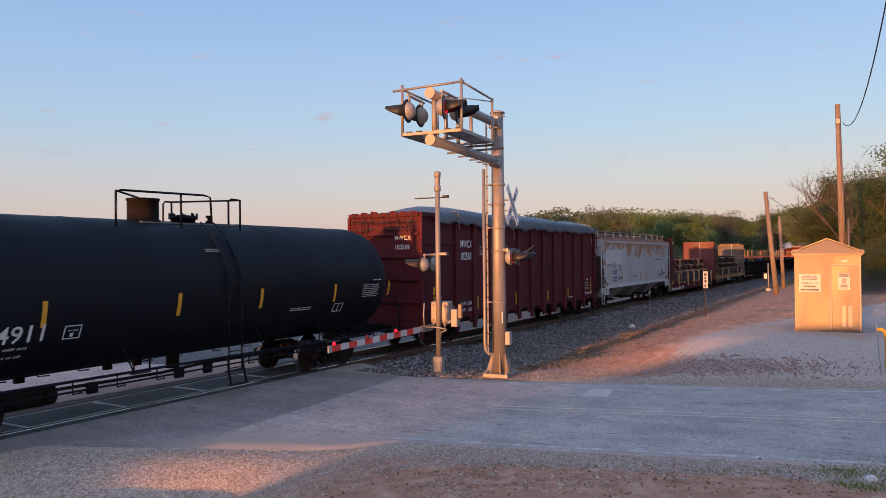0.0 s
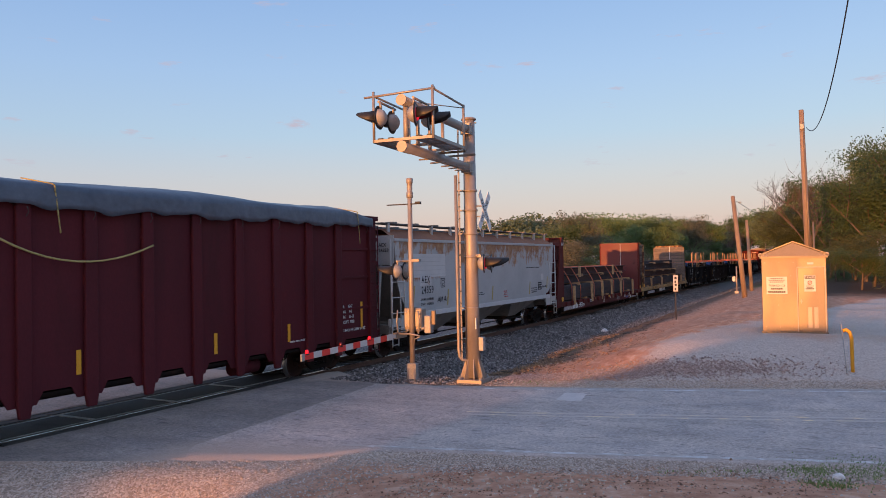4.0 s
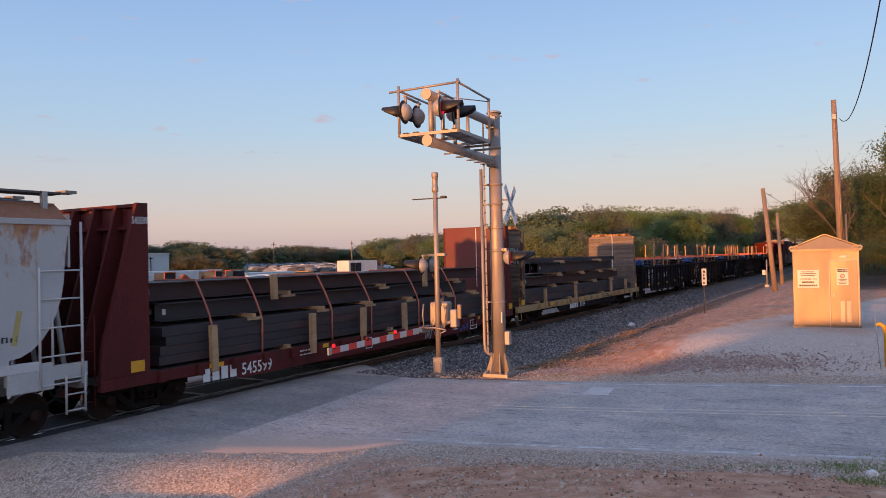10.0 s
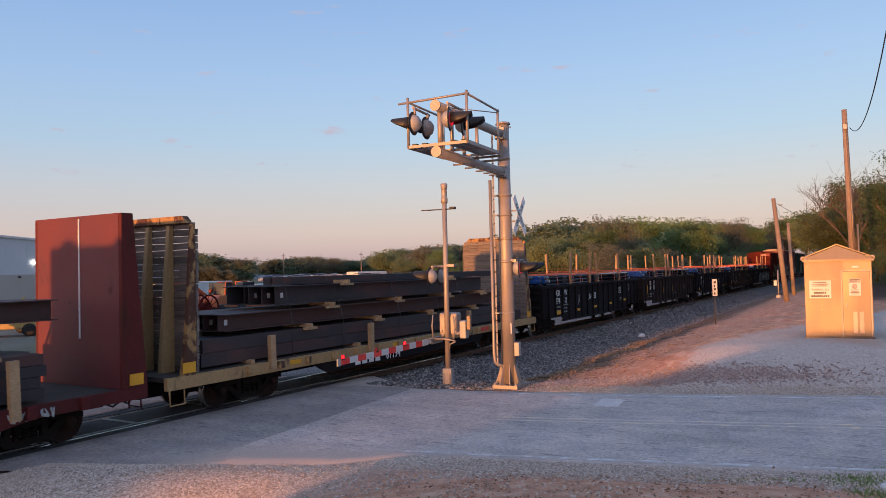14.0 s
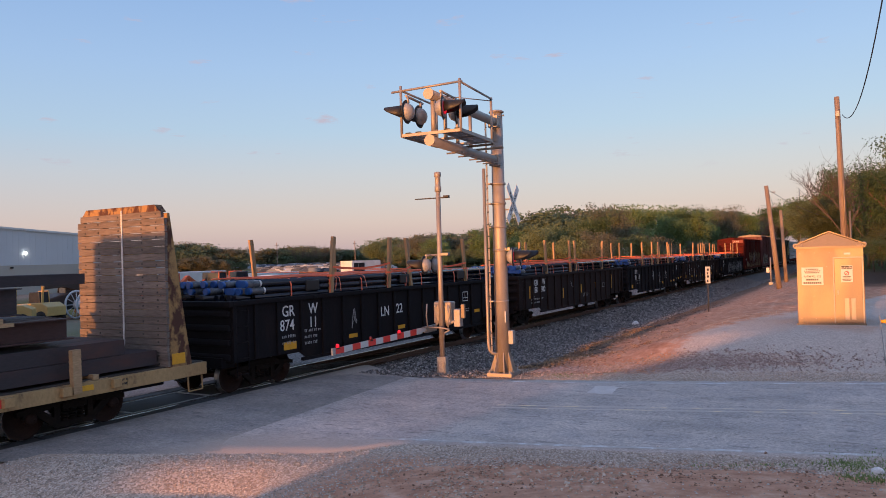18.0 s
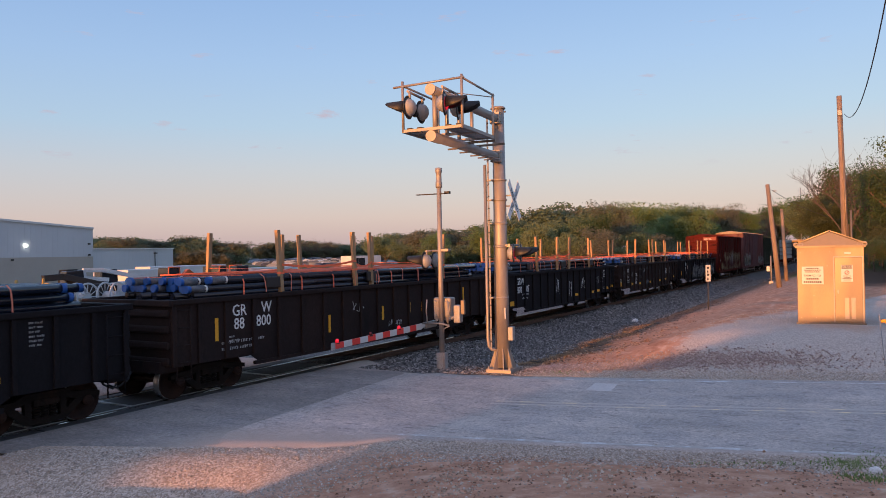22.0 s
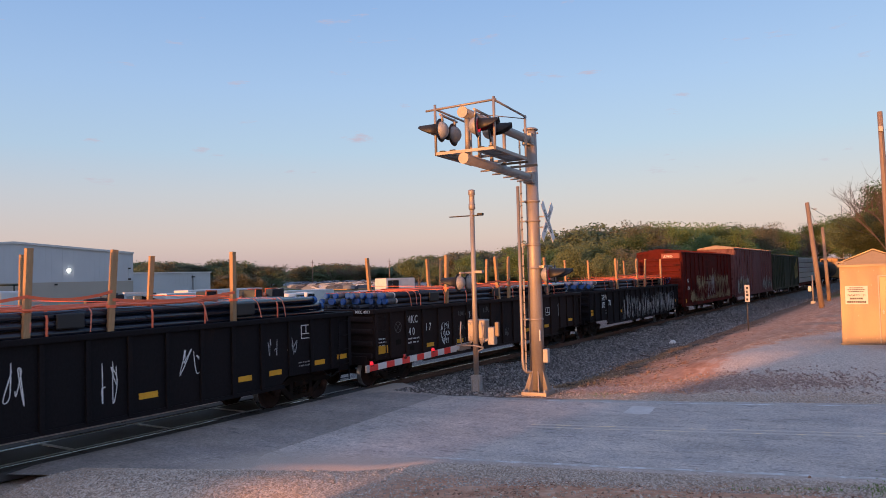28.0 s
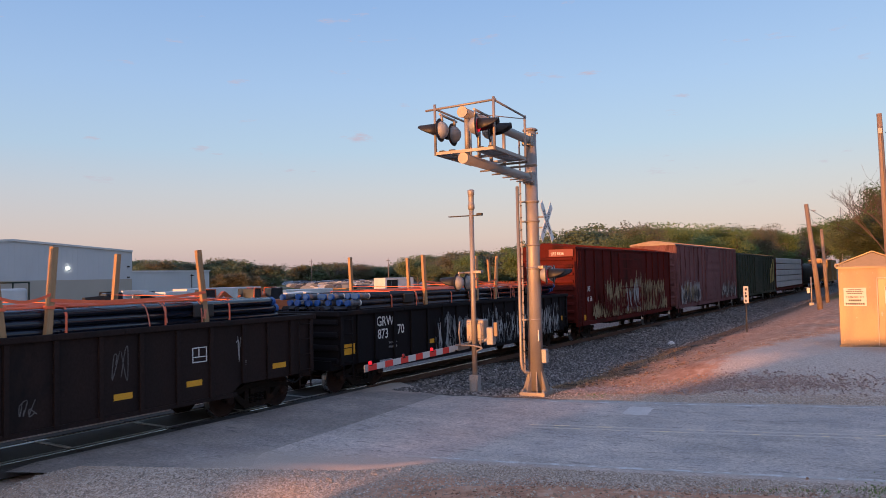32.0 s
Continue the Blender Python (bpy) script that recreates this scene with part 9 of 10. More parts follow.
def branch_points(rng, height, spread_w, bare):
    """Trunk and limbs as (start, end, radius, radius) and the tips where leaves gather."""
    segs, tips = [], []
    def grow(p, d, length, r, level):
        q = p + d * length
        segs.append((p, q, r, r * 0.65))
        if level == 0:
            tips.append(q)
            return
        n = rng.choice((2, 3, 3)) if level < 3 else rng.choice((3, 4))
        for k in range(n):
            a = rng.uniform(0, 6.28)
            out = Vector((math.cos(a), math.sin(a), 0)) * spread_w * rng.uniform(0.5, 1.1)
            nd = (d * 0.55 + out + Vector((0, 0, rng.uniform(0.1, 0.55)))).normalized()
            grow(p.lerp(q, rng.uniform(0.6, 1.0)), nd, length * rng.uniform(0.55, 0.85), r * 0.6, level - 1)
        tips.append(q)
    grow(Vector((0, 0, -0.3)), Vector((rng.uniform(-0.06, 0.06), rng.uniform(-0.06, 0.06), 1)).normalized(), height * 0.34, height * (0.009 if bare else 0.017), 5 if bare else 3)
    return segs, tips


def tree_kind(name, seed, height, spread_w, leaves, size, leaf_mat, bare=False, skirt=0.06):
    rng = random.Random(seed)
    segs, tips = branch_points(rng, height, spread_w, bare)
    top = max(t.z for t in tips)
    f = height / top * 0.94
    bm = bmesh.new()
    for p, q, r0, r1 in segs:
        tube(bm, p * f, q * f, max(r0, 0.006 if bare else 0.014), max(r1, 0.004 if bare else 0.008), 4 if bare else 5, False)
    trunk = mesh_of("trunk", bm, M_BARK)
    if not leaves:
        return trunk, None
    nrng = np.random.default_rng(seed)
    t = np.array([tuple(v * f) for v in tips])
    low = t[:, 2] > height * 0.22
    t = t[low] if low.any() else t
    extra = t[nrng.integers(0, len(t), 60)] + nrng.normal(0, height * 0.06, (60, 3)) - np.array([0, 0, height * skirt]) * nrng.uniform(0, 2, (60, 1))
    hubs = np.concatenate([t, extra])
    which = nrng.integers(0, len(hubs), leaves)
    rad = height * 0.055 * nrng.uniform(0.6, 1.4, len(hubs))
    c = hubs[which] + np.clip(nrng.normal(0, 1, (leaves, 3)), -1.7, 1.7) * rad[which][:, None] * np.array([1, 1, 0.7])
    a, b = nrng.normal(0, 1, (leaves, 3)), nrng.normal(0, 1, (leaves, 3))
    a /= np.linalg.norm(a, axis=1, keepdims=True)
    b -= a * (a * b).sum(1, keepdims=True)
    b /= np.linalg.norm(b, axis=1, keepdims=True)
    s = size * nrng.uniform(0.6, 1.3, (leaves, 1))
    v = np.stack([c - a * s, c + b * s * 0.55, c + a * s, c - b * s * 0.55], 1).reshape(-1, 3)
    idx = np.arange(leaves * 4).reshape(-1, 4)
    me = bpy.data.meshes.new("crown")
    me.from_pydata(v.tolist(), [], idx.tolist())
    me.materials.append(leaf_mat)
    return trunk, me


KINDS = [
    (tree_kind("tree", 11, 10.0, 0.75, 13500, 0.14, M_LEAF[0]), "broad tree in fresh spring green leaf"),
    (tree_kind("tree", 12, 10.0, 0.65, 13000, 0.14, M_LEAF[1]), "olive tree coming into spring leaf"),
    (tree_kind("tree", 13, 10.0, 0.80, 9500, 0.115, M_LEAF[2]), "budding tree with thin brownish leaf"),
    (tree_kind("tree", 14, 10.0, 0.60, 13500, 0.13, M_LEAF[3]), "dense dark green tree in leaf"),
    (tree_kind("tree", 15, 10.0, 0.70, 13500, 0.14, M_LEAF[0]), "rounded tree in fresh spring green leaf"),
    (tree_kind("tree", 16, 10.0, 0.75, 0, 0.17, M_LEAF[2], True), "bare tree with fine leafless branches"),
    (tree_kind("tree", 17, 10.0, 0.95, 13500, 0.14, M_LEAF[1]), "spreading olive-green tree in young leaf"),
    (tree_kind("tree", 21, 10.0, 0.85, 5500, 0.21, M_LEAF[4], False, 0.22), "olive-green tree in the far wood"),
    (tree_kind("tree", 22, 10.0, 0.80, 5000, 0.20, M_LEAF[2], False, 0.22), "brownish budding tree in the far wood"),
    (tree_kind("tree", 23, 10.0, 0.80, 5500, 0.21, M_LEAF[4], False, 0.22), "green tree in the far wood"),
    (tree_kind("tree", 31, 10.0, 0.75, 21000, 0.085, M_LEAF[5], False, 0.16), "deep olive tree with fine young leaf"),
    (tree_kind("tree", 32, 10.0, 0.62, 22000, 0.085, M_LEAF[3], False, 0.16), "dense dark green tree in fine leaf"),
]


def plant(kind, x, y, height, turn, group="", wide=1.0):
    (trunk, crown), label = KINDS[kind]
    k = height / 10.0
    t = thing("tree", Matrix.LocRotScale((x, y, ground_z(x, y)), Euler((0, 0, turn)), (k * wide, k * wide, k)), label, "tree", group)
    part("trunk", trunk, None, t)
    if crown:
        part("crown", crown, None, t)
    return t


tr = random.Random(77)
# the height of the treetops over the eye, by heading from the track's direction
TOPS = ((-14, 0.146), (-4, 0.138), (-1.7, 0.134), (-0.7, 0.120), (0.3, 0.108), (1.4, 0.086), (2.2, 0.062), (3.2, 0.055), (4.7, 0.055), (6.9, 0.047), (8.4, 0.042), (9.9, 0.052), (11.9, 0.048), (13.1, 0.049), (14.3, 0.067), (16.4, 0.064), (18.2, 0.068), (20.7, 0.058), (22.9, 0.056), (23.8, 0.036), (30.0, 0.032), (33.4, 0.028), (36.0, 0.0155), (39.0, 0.0165), (42.0, 0.021), (44.0, 0.014), (45.1, 0.0113), (46.5, 0.019), (48.7, 0.0275), (64.0, 0.0285))


def top_height(x, y):
    a = math.degrees(math.atan2(y, x))
    for (a0, h0), (a1, h1) in zip(TOPS, TOPS[1:]):
        if a <= a1:
            return mixed(h0, h1, max(0.0, (a - a0) / (a1 - a0))) * math.hypot(x, y) + EYE.z - ground_z(x, y)
    return TOPS[-1][1] * math.hypot(x, y) + EYE.z - ground_z(x, y)


# along the far side of the track
for i in range(27):
    x = 86 + 9.0 * i + tr.uniform(-3, 3)
    y = 36 + 0.030 * (x - 96) + tr.uniform(-4, 7)
    plant(tr.choice((0, 4, 1, 6, 1, 2, 2, 3)), x, y, top_height(x, y) * tr.choice((0.66, 0.82, 0.97, 1.04, 1.10)), tr.uniform(0, 6.3), "trees beyond the track", tr.uniform(0.95, 1.2))
for i in range(24):
    x = 90 + 10 * i + tr.uniform(-4, 4)
    plant(tr.choice((2, 1, 3, 6)), x, 31 + 0.02 * (x - 96) + tr.uniform(-2, 2), tr.uniform(4.2, 7.5), tr.uniform(0, 6.3), "bushes beyond the track", 1.4)
# where the track bends out of sight
for i in range(12):
    x, y = 318 + tr.uniform(-8, 10), 4 + 4.0 * i + tr.uniform(-2, 2)
    plant(tr.choice((3, 1, 2, 3)), x, y, top_height(x, y) * tr.uniform(0.8, 1.0), tr.uniform(0, 6.3), "trees at the bend")
# behind the equipment house
for x, y, kind in ((76, -2.6, 3), (80, -6.5, 1), (72, -8.5, 3), (88, -1.0, 3), (95, 1.6, 1), (92, -9, 0), (84, -13, 3), (70, -14, 1), (104, 1.0, 0), (114, 3.0, 1), (128, 4.0, 0), (143, 6.0, 4), (158, 6.5, 1), (175, 8.0, 0), (195, 9.0, 6), (215, 10.0, 0), (240, 11.0, 1), (265, 12.0, 3), (102, -8, 3), (120, -5, 1), (66, -21, 3), (60, -27, 1), (78, -22, 0), (122, 6.5, 6), (100, 4.6, 1), (150, 2.0, 0), (135, 0.0, 3)):
    kind = {3: 11, 1: 10, 0: 10}.get(kind, kind) if x < 105 else kind
    plant(kind, x, y, top_height(x, y + (2.5 if y < -2 else 6.0 if x < 110 else 6.0 if x < 165 else 2.0)) * tr.uniform(0.92, 1.03), tr.uniform(0, 6.3), "trees behind the equipment house", 1.1)
plant(5, 82.0, 1.9, 13.6, 1.0, "", 1.0)
plant(5, 88.0, 0.2, 14.2, 2.6, "", 1.0)
for i in range(16):
    plant(tr.choice((11, 11, 10)), 53 + tr.uniform(0, 12), -2.0 - 1.0 * i + tr.uniform(-0.6, 0.6), tr.uniform(2.6, 4.4), tr.uniform(0, 6.3), "brush behind the gravel yard", 1.7)
plant(5, 285.0, 30.0, 19.0, 4.0, "", 1.3)
plant(5, 265.0, 34.0, 17.0, 0.5, "", 1.3)
for i in range(26):
    x = 66 + 5.6 * i + tr.uniform(-2, 2)
    plant(tr.choice((11, 10, 11) if x < 105 else (3, 1, 3)), x, -1.5 + 0.03 * (x - 66) + tr.uniform(-2.0, 1.6) - (2.5 if x < 75 else 0), tr.uniform(3.0, 5.4), tr.uniform(0, 6.3), "bushes behind the equipment house", 1.5)
# far wood behind the yard
for i in range(165):
    k = (i + tr.uniform(-0.3, 0.3)) / 164
    x, y = mixed(128, 318, k) + tr.uniform(-14, 24), mixed(268, 118, k) + tr.uniform(-14, 24)
    back = 1.35 if 33.5 < math.degrees(math.atan2(y, x)) < 46.0 else 1.0
    x, y = x * back, y * back
    plant(tr.choice((7, 8, 9, 7, 8)), x, y, top_height(x, y) * tr.uniform(0.88, 1.05), tr.uniform(0, 6.3), "far wood", 1.8 if back == 1 else 2.3)
for i in range(44):
    k = (i + tr.uniform(-0.3, 0.3)) / 43
    x, y = mixed(150, 300, k), mixed(240, 112, k)
    if not 33.5 < math.degrees(math.atan2(y, x)) < 46.0:
        plant(tr.choice((7, 8, 9)), x, y, tr.uniform(5.5, 8.0), tr.uniform(0, 6.3), "far wood", 1.9)
for x, y, h in ((176, 88, 11.5), (164, 96, 10.0), (186, 80, 11.0), (150, 104, 9.0), (202, 78, 12.0), (140, 84, 6.5), (220, 74, 13.0)):
    plant(tr.choice((0, 6, 1)), x, y, h, tr.uniform(0, 6.3), "trees by the yard", 1.25)
for x, y, h in ((252, 222, 13.8), (268, 222, 15.0), (266, 226, 12.0)):
    plant(5, x, y, h, x, "", 1.1)

# ---- yard and buildings beyond the track ----
M_CLAD = surface("pale_blue_white_cladding", (0.47, 0.50, 0.53), (0.53, 0.56, 0.585), 0.15, rough=(0.5, 0.65), bump=0.05, grain=8, speck=0.03)
M_CLADLOW = surface("beige_cladding", (0.36, 0.34, 0.30), (0.41, 0.385, 0.34), 0.15, rough=(0.55, 0.7), bump=0.05, grain=8, speck=0.03)
M_TRIM = surface("light_trim", (0.56, 0.57, 0.58), (0.64, 0.65, 0.65), 1.0, rough=(0.5, 0.6), bump=0.0)
M_LAMPGLOW = glowing("wall_lamp_glow", (1.0, 0.95, 0.85), 14.0)
M_VWHITE = surface("white_vehicle_paint", (0.55, 0.56, 0.57), (0.66, 0.67, 0.68), 1.0, rough=(0.3, 0.45), bump=0.02, speck=0.05)
M_VORANGE = surface("orange_machine_paint", (0.42, 0.10, 0.035), (0.52, 0.14, 0.05), 1.0, rough=(0.4, 0.6), bump=0.03, speck=0.1)
M_VYELLOW = surface("yellow_machine_paint", (0.42, 0.28, 0.09), (0.52, 0.36, 0.13), 1.0, rough=(0.4, 0.6), bump=0.03, speck=0.1)
M_VBLUE = surface("blue_mark", (0.03, 0.08, 0.25), (0.05, 0.11, 0.32), 1.0, rough=(0.4, 0.6), bump=0.0)
M_GLASS = surface("dark_window_glass", (0.02, 0.025, 0.03), (0.035, 0.04, 0.05), 0.8, rough=(0.06, 0.14), bump=0.0, speck=0.05)
M_TYRE = surface("black_rubber", (0.014, 0.014, 0.014), (0.024, 0.024, 0.024), 3.0, rough=(0.75, 0.9), bump=0.1)

hall_m = pose(84.5, 124.0, -2.6, 0, 0, 183)
hall = thing("metal_building", hall_m, "large white metal building with gabled front and beige base", "building")


def gable_wall(bm, x0, x1, z0, eave, ridge_x, ridge, y0, y1):
    prism(bm, [(x0, z0), (x1, z0), (x1, eave), (ridge_x, ridge), (x0, eave)], y0, y1)


bm = bmesh.new()
gable_wall(bm, 0, 42, 6.6, 11.6, 22.4, 13.0, -0.12, 0.12)
part("upper_wall", bm, M_CLAD, hall)
bm = bmesh.new()
box(bm, 0, 42, -0.12, 0.12, 0, 6.6)
part("lower_wall", bm, M_CLADLOW, hall)
for x in range(0, 43, 1):
    bm = bmesh.new()
    top = 11.6 + 1.4 * (x / 22.4 if x < 22.4 else max(0, (42 - x) / 19.6))
    box(bm, x - 0.02, x + 0.02, 0.12, 0.132, 6.6, top - 0.1)
    part("cladding_rib", bm, M_CLAD, hall)
for x0, z0, x1, z1 in ((0, 11.6, 22.4, 13.0), (22.4, 13.0, 42, 11.6)):
    bm = bmesh.new()
    prism(bm, [(x0, z0), (x1, z1), (x1, z1 + 0.35), (x0, z0 + 0.35)], -0.3, 0.4)
    part("roof_trim", bm, M_TRIM, hall)
bm = bmesh.new()
prism(bm, [(0, 11.6), (22.4, 13.0), (42, 11.6), (42, 11.3), (22.4, 12.7), (0, 11.3)], -40, -0.12)
part("roof", bm, M_CLAD, hall)
bm = bmesh.new()
box(bm, -0.1, 0.1, -40, -0.12, 0, 11.5)
part("side_wall", bm, M_CLAD, hall)
for x, z, mat in ((12.9, 8.6, M_LAMPGLOW), (0.9, 8.9, M_BLACKSHEET), (0.9, 6.9, M_BLACKSHEET), (15.3, 6.2, M_BLACKSHEET)):
    bm = bmesh.new()
    box(bm, x - 0.2, x + 0.2, 0.14, 0.40, z - 0.14, z + 0.14)
    part("wall_lamp", bm, mat, hall, "wall lamp")
annex = thing("metal_building", pose(103.5, 125.2, -2.6, 0, 0, 183), "low pale blue metal building with flat roofline", "building")
bm = bmesh.new()
box(bm, 0, 19.2, -5.5, 0, 0, 7.9)
part("wall", bm, M_CLAD, annex)
bm = bmesh.new()
box(bm, -0.15, 19.2, -5.6, 0.2, 7.9, 8.15)
part("roof_trim", bm, M_TRIM, annex)
for x in range(0, 19):
    bm = bmesh.new()
    box(bm, x - 0.02, x + 0.02, 0, 0.012, 0, 7.85)
    part("cladding_rib", bm, M_CLAD, annex)
bm = bmesh.new()
box(bm, 4.6, 4.75, 0.05, 0.12, 3.0, 7.4)
box(bm, 4.3, 5.0, 0.05, 0.4, 7.0, 7.2)
part("wall_lamp", bm, M_BLACKSHEET, annex)
bm = bmesh.new()
box(bm, 5.5, 9.5, 0.0, 1.2, 3.5, 3.8)
part("door_canopy", bm, M_DULL, annex)


def wheel(name, parent, x, y, r, w=0.3):
    bm = bmesh.new()
    turned(bm, [(r * 0.55, -w / 2), (r * 0.95, -w / 2), (r, -w * 0.3), (r, w * 0.3), (r * 0.95, w / 2), (r * 0.55, w / 2)], pose(x, y, r, 90, 0, 0), 16)
    t = part("tyre", bm, M_TYRE, parent)
    bm = bmesh.new()
    turned(bm, [(0.05, -w * 0.4), (r * 0.55, -w * 0.45), (r * 0.55, w * 0.45), (0.05, w * 0.4)], pose(x, y, r, 90, 0, 0), 12)
    part("rim", bm, M_DULL, t)


def place_in_yard(x, y, turn=0.0, z=None):
    return pose(x, y, ground_z(x, y) if z is None else z, 0, 0, turn)


def box_trailer(x, y, turn, l, h, label, mark=False):
    t = thing("box_trailer", place_in_yard(x, y, turn), label, "trailer", "vehicles in the yard")
    bm = bmesh.new()
    box(bm, -l / 2, l / 2, -1.2, 1.2, 1.0, 1.0 + h)
    part("body", bm, M_VWHITE, t, bevel=0.06)
    bm = bmesh.new()
    box(bm, -l / 2 + 0.2, l / 2 - 0.2, -1.0, 1.0, 0.75, 1.0)
    part("chassis", bm, M_TRUCK, t)
    if mark:
        bm = bmesh.new()
        for i, s in ((0, -1), (1, -1), (2, -1)):
            box(bm, l / 2 - 1.7 + 0.5 * i, l / 2 - 1.7 + 0.5 * i + 0.4, -1.215, -1.2, 1.0 + h * 0.5, 1.0 + h * 0.85)
        part("owner_mark", bm, M_VBLUE, t, "blue owner's mark as plain bars")
        bm = bmesh.new()
        for i in range(9):
            prism(bm, [(-l / 2 + 0.4 + 0.35 * i, 1.1), (-l / 2 + 0.6 + 0.35 * i, 1.1), (-l / 2 + 0.75 + 0.35 * i, 1.5), (-l / 2 + 0.55 + 0.35 * i, 1.5)], -1.215, -1.2)
        part("stripe", bm, M_REDSTRIPE, t, "slanted red stripes")
    for k in (-l * 0.3, -l * 0.3 + 1.1):
        for s in (-1.0, 1.0):
            wheel("wheel", t, k, s, 0.45)
    return t


def truck_cab(x, y, turn, label, mat):
    t = thing("lorry", place_in_yard(x, y, turn), label, "lorry", "vehicles in the yard")
    bm = bmesh.new()
    prism(bm, [(-1.9, 0.6), (1.6, 0.6), (1.7, 1.5), (0.7, 1.75), (0.3, 2.7), (-1.0, 2.75), (-1.1, 1.6), (-1.9, 1.5)], -1.1, 1.1)
    part("cab", bm, mat, t, bevel=0.08)
    bm = bmesh.new()
    prism(bm, [(0.62, 1.85), (0.66, 1.85), (0.36, 2.55), (0.32, 2.55)], -0.95, 0.95)
    part("windscreen", bm, M_GLASS, t)
    for s in (-1, 1):
        bm = bmesh.new()
        prism(bm, [(-0.9, 1.8), (0.45, 1.8), (0.2, 2.5), (-0.9, 2.5)], s * 1.105 - 0.005, s * 1.105 + 0.005)
        part("side_window", bm, M_GLASS, t)
    bm = bmesh.new()
    box(bm, -7.0, -1.5, -1.1, 1.1, 0.85, 1.05)
    part("bed", bm, M_TRUCK, t)
    for k in (1.0, -4.5, -5.7):
        for s in (-1.0, 1.0):
            wheel("wheel", t, k, s, 0.48)
    return t


def boom_machine(x, y, turn, label, mat, boom, size=1.12, thick=0.16):
    t = thing("boom_machine", place_in_yard(x, y, turn) @ Matrix.Scale(size, 4), label, "construction machine", "vehicles in the yard")
    bm = bmesh.new()
    prism(bm, [(-2.6, 0.7), (2.6, 0.7), (2.7, 1.5), (1.2, 1.9), (-1.8, 2.0), (-2.6, 1.6)], -1.1, 1.1)
    part("body", bm, mat, t, bevel=0.08)
    bm = bmesh.new()
    prism(bm, [(-0.6, 1.8), (0.9, 1.8), (0.8, 3.0), (-0.5, 3.05)], -0.9, 0.2)
    cab = part("cab", bm, M_GLASS, t, bevel=0.06)
    bm = bmesh.new()
    for p, q in (((-0.6, -0.92, 1.8), (-0.5, -0.92, 3.1)), ((0.9, -0.92, 1.8), (0.8, -0.92, 3.05)), ((-0.5, -0.92, 3.08), (0.8, -0.92, 3.04))):
        tube(bm, p, q, 0.06, n=6)
    part("cab_frame", bm, mat, cab)
    bm = bmesh.new()
    for a, b in zip(boom, boom[1:]):
        m, l = frame_to(a, b)
        box(bm, -thick, thick, -thick, thick, 0, l, m)
    part("boom", bm, mat, t, bevel=0.03)
    for k in (-1.8, 1.8):
        for s in (-1.1, 1.1):
            wheel("wheel", t, k, s, 0.6, 0.4)
    return t


box_trailer(51.3, 66.5, 4, 6.4, 2.2, "white box trailer with slanted red stripes", True)
box_trailer(61, 72, 3, 12.0, 2.4, "long low white trailer in the yard")
box_trailer(78, 74, 2, 10.0, 1.8, "white trailer parked in the yard")
box_trailer(23.0, 53.5, 5, 5.0, 2.4, "white container on a trailer")
truck_cab(61.5, 60.5, 176, "white lorry with square cab in the yard", M_VWHITE)
truck_cab(70.0, 57.0, 178, "white flatbed lorry parked in the yard", M_VWHITE)
truck_cab(46.0, 57.0, 140, "dark lorry parked in the yard", M_BLACKSHEET)
boom_machine(38.6, 59.0, 172, "black boom machine with folded arm", M_BLACKSHEET, [(-3.0, 0.3, 1.5), (-0.8, 0.4, 2.1), (1.2, 0.4, 2.6), (2.6, 0.4, 2.5)], 1.12, 0.24)
boom_machine(42.6, 60.0, 175, "machine with pale folded hose boom", M_TRIM, [(-3.0, 0.3, 2.2), (1.0, 0.4, 3.0), (2.5, 0.4, 3.0), (2.4, 0.4, 2.4), (0.4, 0.4, 2.2)])
boom_machine(52.3, 58.0, 3, "orange digger with dark cab in the yard", M_VORANGE, [(2.0, 0.3, 1.8), (4.0, 0.4, 2.9), (6.0, 0.4, 1.6)])
boom_machine(51.0, 56.0, 20, "orange trencher parked in the yard", M_VORANGE, [(2.0, 0.3, 1.6), (3.6, 0.4, 2.3), (5.0, 0.4, 1.3)])
boom_machine(30.5, 55.5, 140, "yellow machine with raised arms", M_VYELLOW, [(-1.0, 0.3, 1.6), (-1.2, 0.4, 3.6)], 0.8, 0.1)
boom_machine(34.0, 57.0, 100, "small yellow machine with raised arms", M_VYELLOW, [(-1.0, 0.3, 1.6), (-1.3, 0.4, 3.6)], 0.8, 0.1)
boom_machine(46.5, 57.5, 10, "red trencher with dark cab in the yard", M_VORANGE, [(2.0, 0.3, 1.8), (3.4, 0.4, 2.7), (5.0, 0.4, 1.8)])
boom_machine(56.5, 57.5, 170, "orange loader with raised arm in the yard", M_VORANGE, [(1.0, 0.3, 1.8), (3.0, 0.4, 2.8), (4.4, 0.4, 2.2)])
truck_cab(66.5, 63.5, 178, "white utility lorry parked among machines", M_VWHITE)
ibc = thing("water_container", place_in_yard(25.6, 51.5), "white square water container in a pipe frame", "container")
bm = bmesh.new()
box(bm, -1.0, 1.0, -1.0, 1.0, 0.2, 4.0)
part("container", bm, M_VWHITE, ibc, bevel=0.15)
bm = bmesh.new()
for sx in (-1.05, 1.05):
    for sy in (-1.05, 1.05):
        tube(bm, (sx, sy, 0), (sx, sy, 4.4), 0.06, n=6)
for sx in (-1.05, 1.05):
    tube(bm, (sx, -1.05, 4.4), (sx, 1.05, 4.4), 0.06, n=6)
for sy in (-1.05, 1.05):
    tube(bm, (-1.05, sy, 4.4), (1.05, sy, 4.4), 0.06, n=6)
part("frame", bm, M_BOXGREEN, ibc)
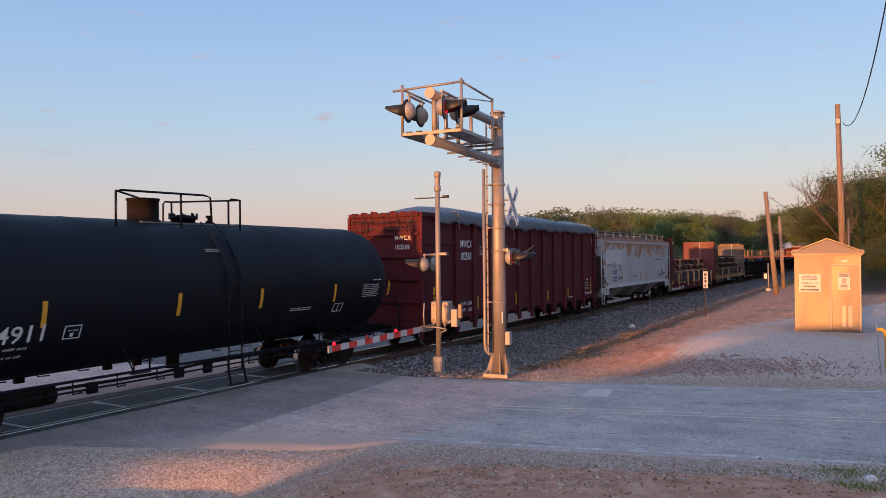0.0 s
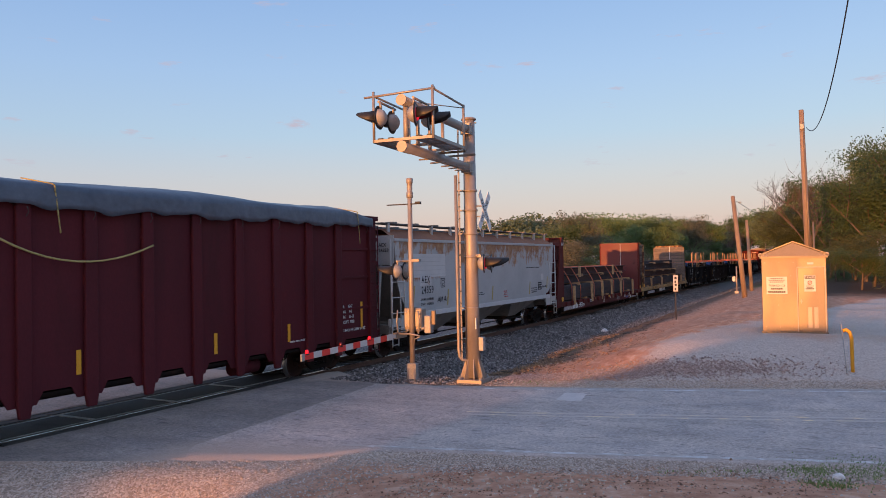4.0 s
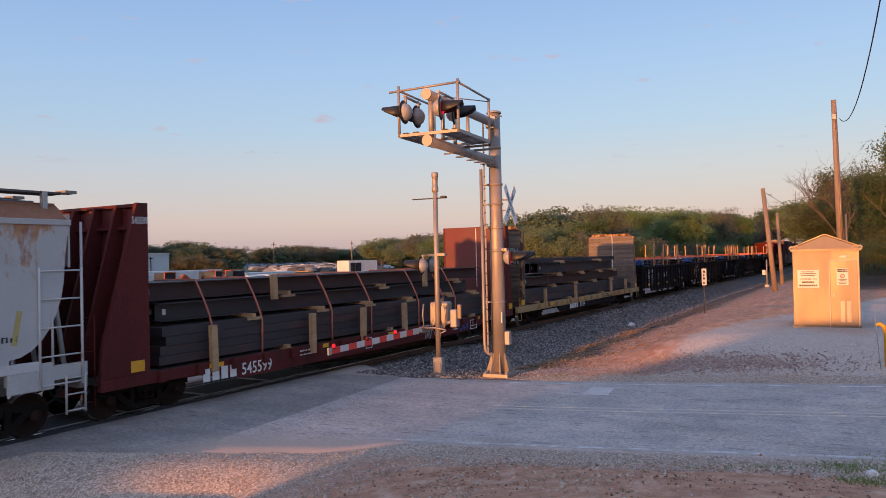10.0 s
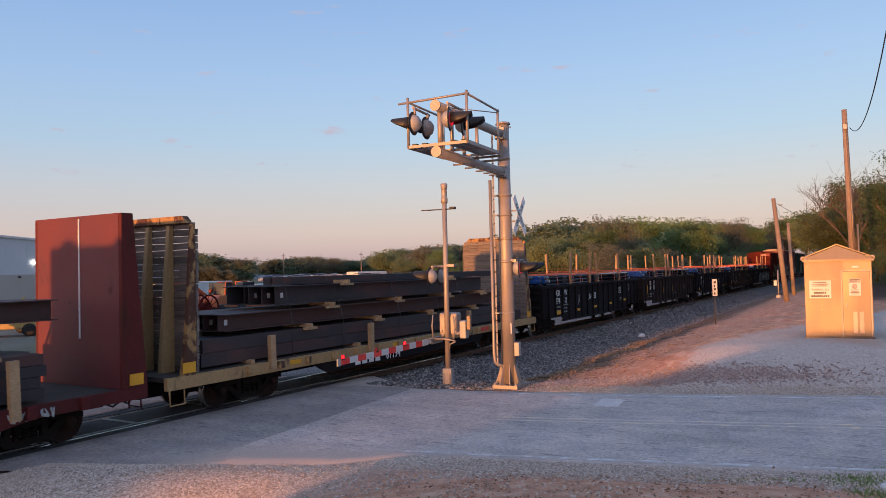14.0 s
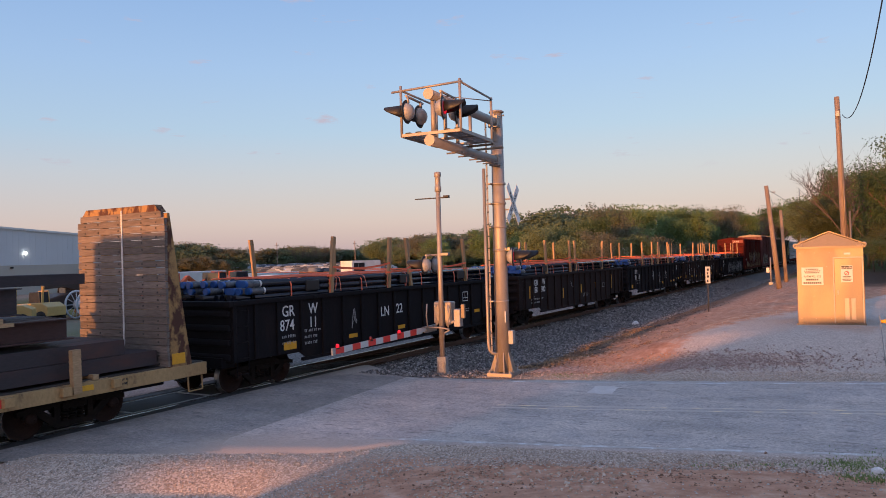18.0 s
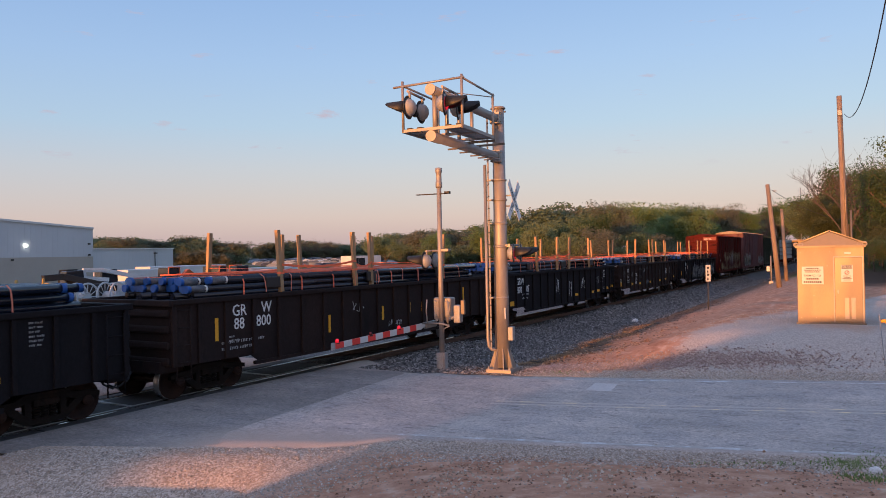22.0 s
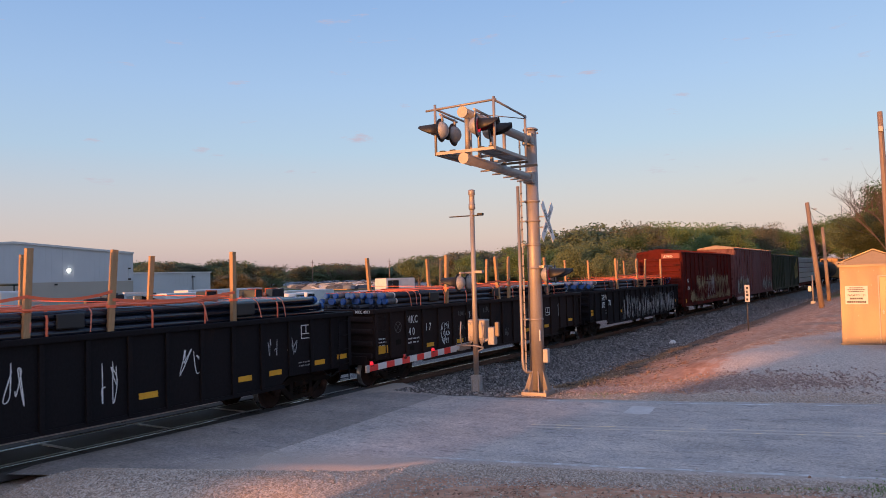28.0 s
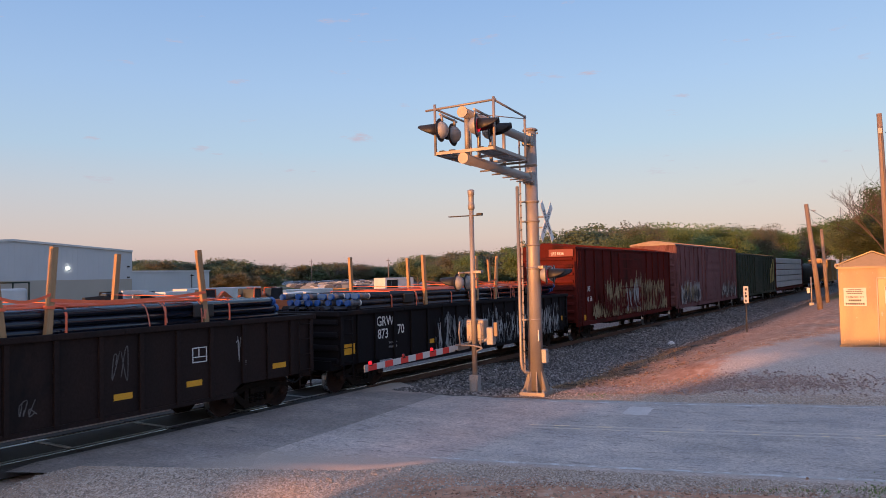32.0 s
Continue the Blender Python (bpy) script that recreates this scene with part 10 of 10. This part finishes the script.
for i, (x, y, mat, what) in enumerate(((42.5, 55.0, M_BOXRED, "red"), (44.6, 54.0, M_BOXRED, "red"), (47.0, 53.5, M_BOXRED, "red"), (37.5, 56.5, M_CLAD, "pale green"), (39.5, 55.5, M_CLAD, "pale green"))):
    r = thing("cable_reel", place_in_yard(x, y, 10 * i - 20), "%s steel cable reel standing in the yard" % what, "cable reel", "reels in the yard")
    for s in (-0.6, 0.6):
        bm = bmesh.new()
        turned(bm, [(1.05, -0.04), (1.2, -0.04), (1.2, 0.04), (1.05, 0.04), (1.05, -0.04)], pose(0, s, 1.2, 90, 0, 0), 24, False)
        for k in range(12):
            a = k * math.pi / 6
            tube(bm, (0.3 * math.cos(a), s, 1.2 + 0.3 * math.sin(a)), (1.1 * math.cos(a), s, 1.2 + 1.1 * math.sin(a)), 0.035, n=5)
        part("flange", bm, mat, r)
    bm = bmesh.new()
    tube(bm, (0, -0.6, 1.2), (0, 0.6, 1.2), 0.4, n=14)
    part("drum", bm, mat, r)
office = thing("office_trailer", place_in_yard(96.3, 71.5, -8), "white site office trailer with dark windows", "office trailer")
bm = bmesh.new()
box(bm, -3.3, 3.3, -1.3, 1.3, 2.1, 4.15)
part("body", bm, M_VWHITE, office, bevel=0.05)
for x0, x1 in ((-2.9, -1.9), (-1.84, -0.5)):
    bm = bmesh.new()
    box(bm, x0, x1, -1.33, -1.28, 2.4, 3.8)
    part("window", bm, M_GLASS, office)
bm = bmesh.new()
box(bm, -3.3, 3.3, -1.2, 1.2, -0.4, 2.1)
part("skirt", bm, M_TRIM, office)
# rows of parked cars far off, each a small body with glass
cr = random.Random(9)
cars_v, cars_f = [], []
CAR_OUT = [(-2.2, 0.3), (2.2, 0.3), (2.2, 0.85), (1.2, 1.0), (0.6, 1.45), (-1.2, 1.45), (-1.9, 1.0), (-2.2, 0.95)]
for row in range(9):
    for i in range(34):
        a = radians(43.5 - 9.5 * (i + cr.uniform(-0.2, 0.2)) / 33 + 0.3 * row)
        D = 250 + 11 * row
        x, y = D * math.cos(a), D * math.sin(a)
        if cr.random() < 0.42:
            continue
        m = pose(x, y, ground_z(x, y) + 0.5 + 0.2 * row, 0, 0, cr.choice((0, 20)) - 50)
        k = len(cars_v)
        for s in (-0.85, 0.85):
            cars_v += [tuple(m @ Vector((px, s, pz))) for px, pz in CAR_OUT]
        n = len(CAR_OUT)
        cars_f += [tuple(range(k, k + n)), tuple(range(k + 2 * n - 1, k + n - 1, -1))]
        cars_f += [(k + j, k + n + j, k + n + (j + 1) % n, k + (j + 1) % n) for j in range(n)]
me = bpy.data.meshes.new("parked_cars")
me.from_pydata(cars_v, [], cars_f)
# mixed car colours, all tinted blue to stand for the shade they are in
M_CARS = stone_material("shade_tinted_car_paint", (0.04, 0.05, 0.075), (0.22, 0.26, 0.32), (0.52, 0.58, 0.66))
me.materials.append(M_CARS)
tagged(new("parked_cars", me), "rows of small parked cars far across the yard", "cars", kind="stuff")
for x, y, turn, l, mat, label in ((236, 185, -8, 40, M_DUNNAGE, "long low tan building far off"),):
    b = thing("low_building", pose(x, y, -2.6, 0, 0, turn), label, "building")
    bm = bmesh.new()
    box(bm, -l / 2, l / 2, -5, 5, 0, 3.4)
    part("wall", bm, mat, b)
    bm = bmesh.new()
    prism_x(bm, [(-5.5, 3.4), (5.5, 3.4), (0, 4.2)], -l / 2 - 0.4, l / 2 + 0.4)
    part("roof", bm, M_TRIM, b)
    for k in range(5):
        bm = bmesh.new()
        box(bm, -l / 2 + l * (k + 0.3) / 5, -l / 2 + l * (k + 0.7) / 5, -5.06, -4.98, 1.2, 3.0)
        part("window", bm, M_GLASS, b)
tower = thing("lattice_mast", pose(300, 22, 0), "thin grey lattice mast above the trees", "mast")
bm = bmesh.new()
for sx in (-0.6, 0.6):
    tube(bm, (sx, 0, 0), (sx * 0.5, 0, 25), 0.12, n=5)
for k in range(12):
    tube(bm, (-0.6, 0, 2 * k), (0.6, 0, 2 * k + 2), 0.06, n=4)
part("lattice", bm, M_DULL, tower)
for x, y in ((228, 212), (252, 190)):
    pp = thing("utility_pole", pose(x, y, -2.6), "distant wooden power pole", "utility pole", "far poles")
    bm = bmesh.new()
    tube(bm, (0, 0, 0), (0, 0, 14), 0.2, 0.14, 8)
    part("pole", bm, M_POLE, pp)
    bm = bmesh.new()
    box(bm, -1.2, 1.2, -0.08, 0.08, 12.8, 13.0)
    part("crossarm", bm, M_POLE, pp)


# ---- what moves ----
def motions():
    rows = [(0.5 * k, rolled(0.5 * k)) for k in range(65)]
    for ob, x in TRAIN:
        walk(ob, [(t, pose(x - d, YC, 0)) for t, d in rows])
    # wheels roll without slipping, towards -x
    steps = [(k * 4 / 30, rolled(k * 4 / 30)) for k in range(241)]
    for ob, x in WHEELS:
        walk(ob, [(t, pose(x, 0, WR, 0, -math.degrees(d / WR), 0)) for t, d in steps])


motions()
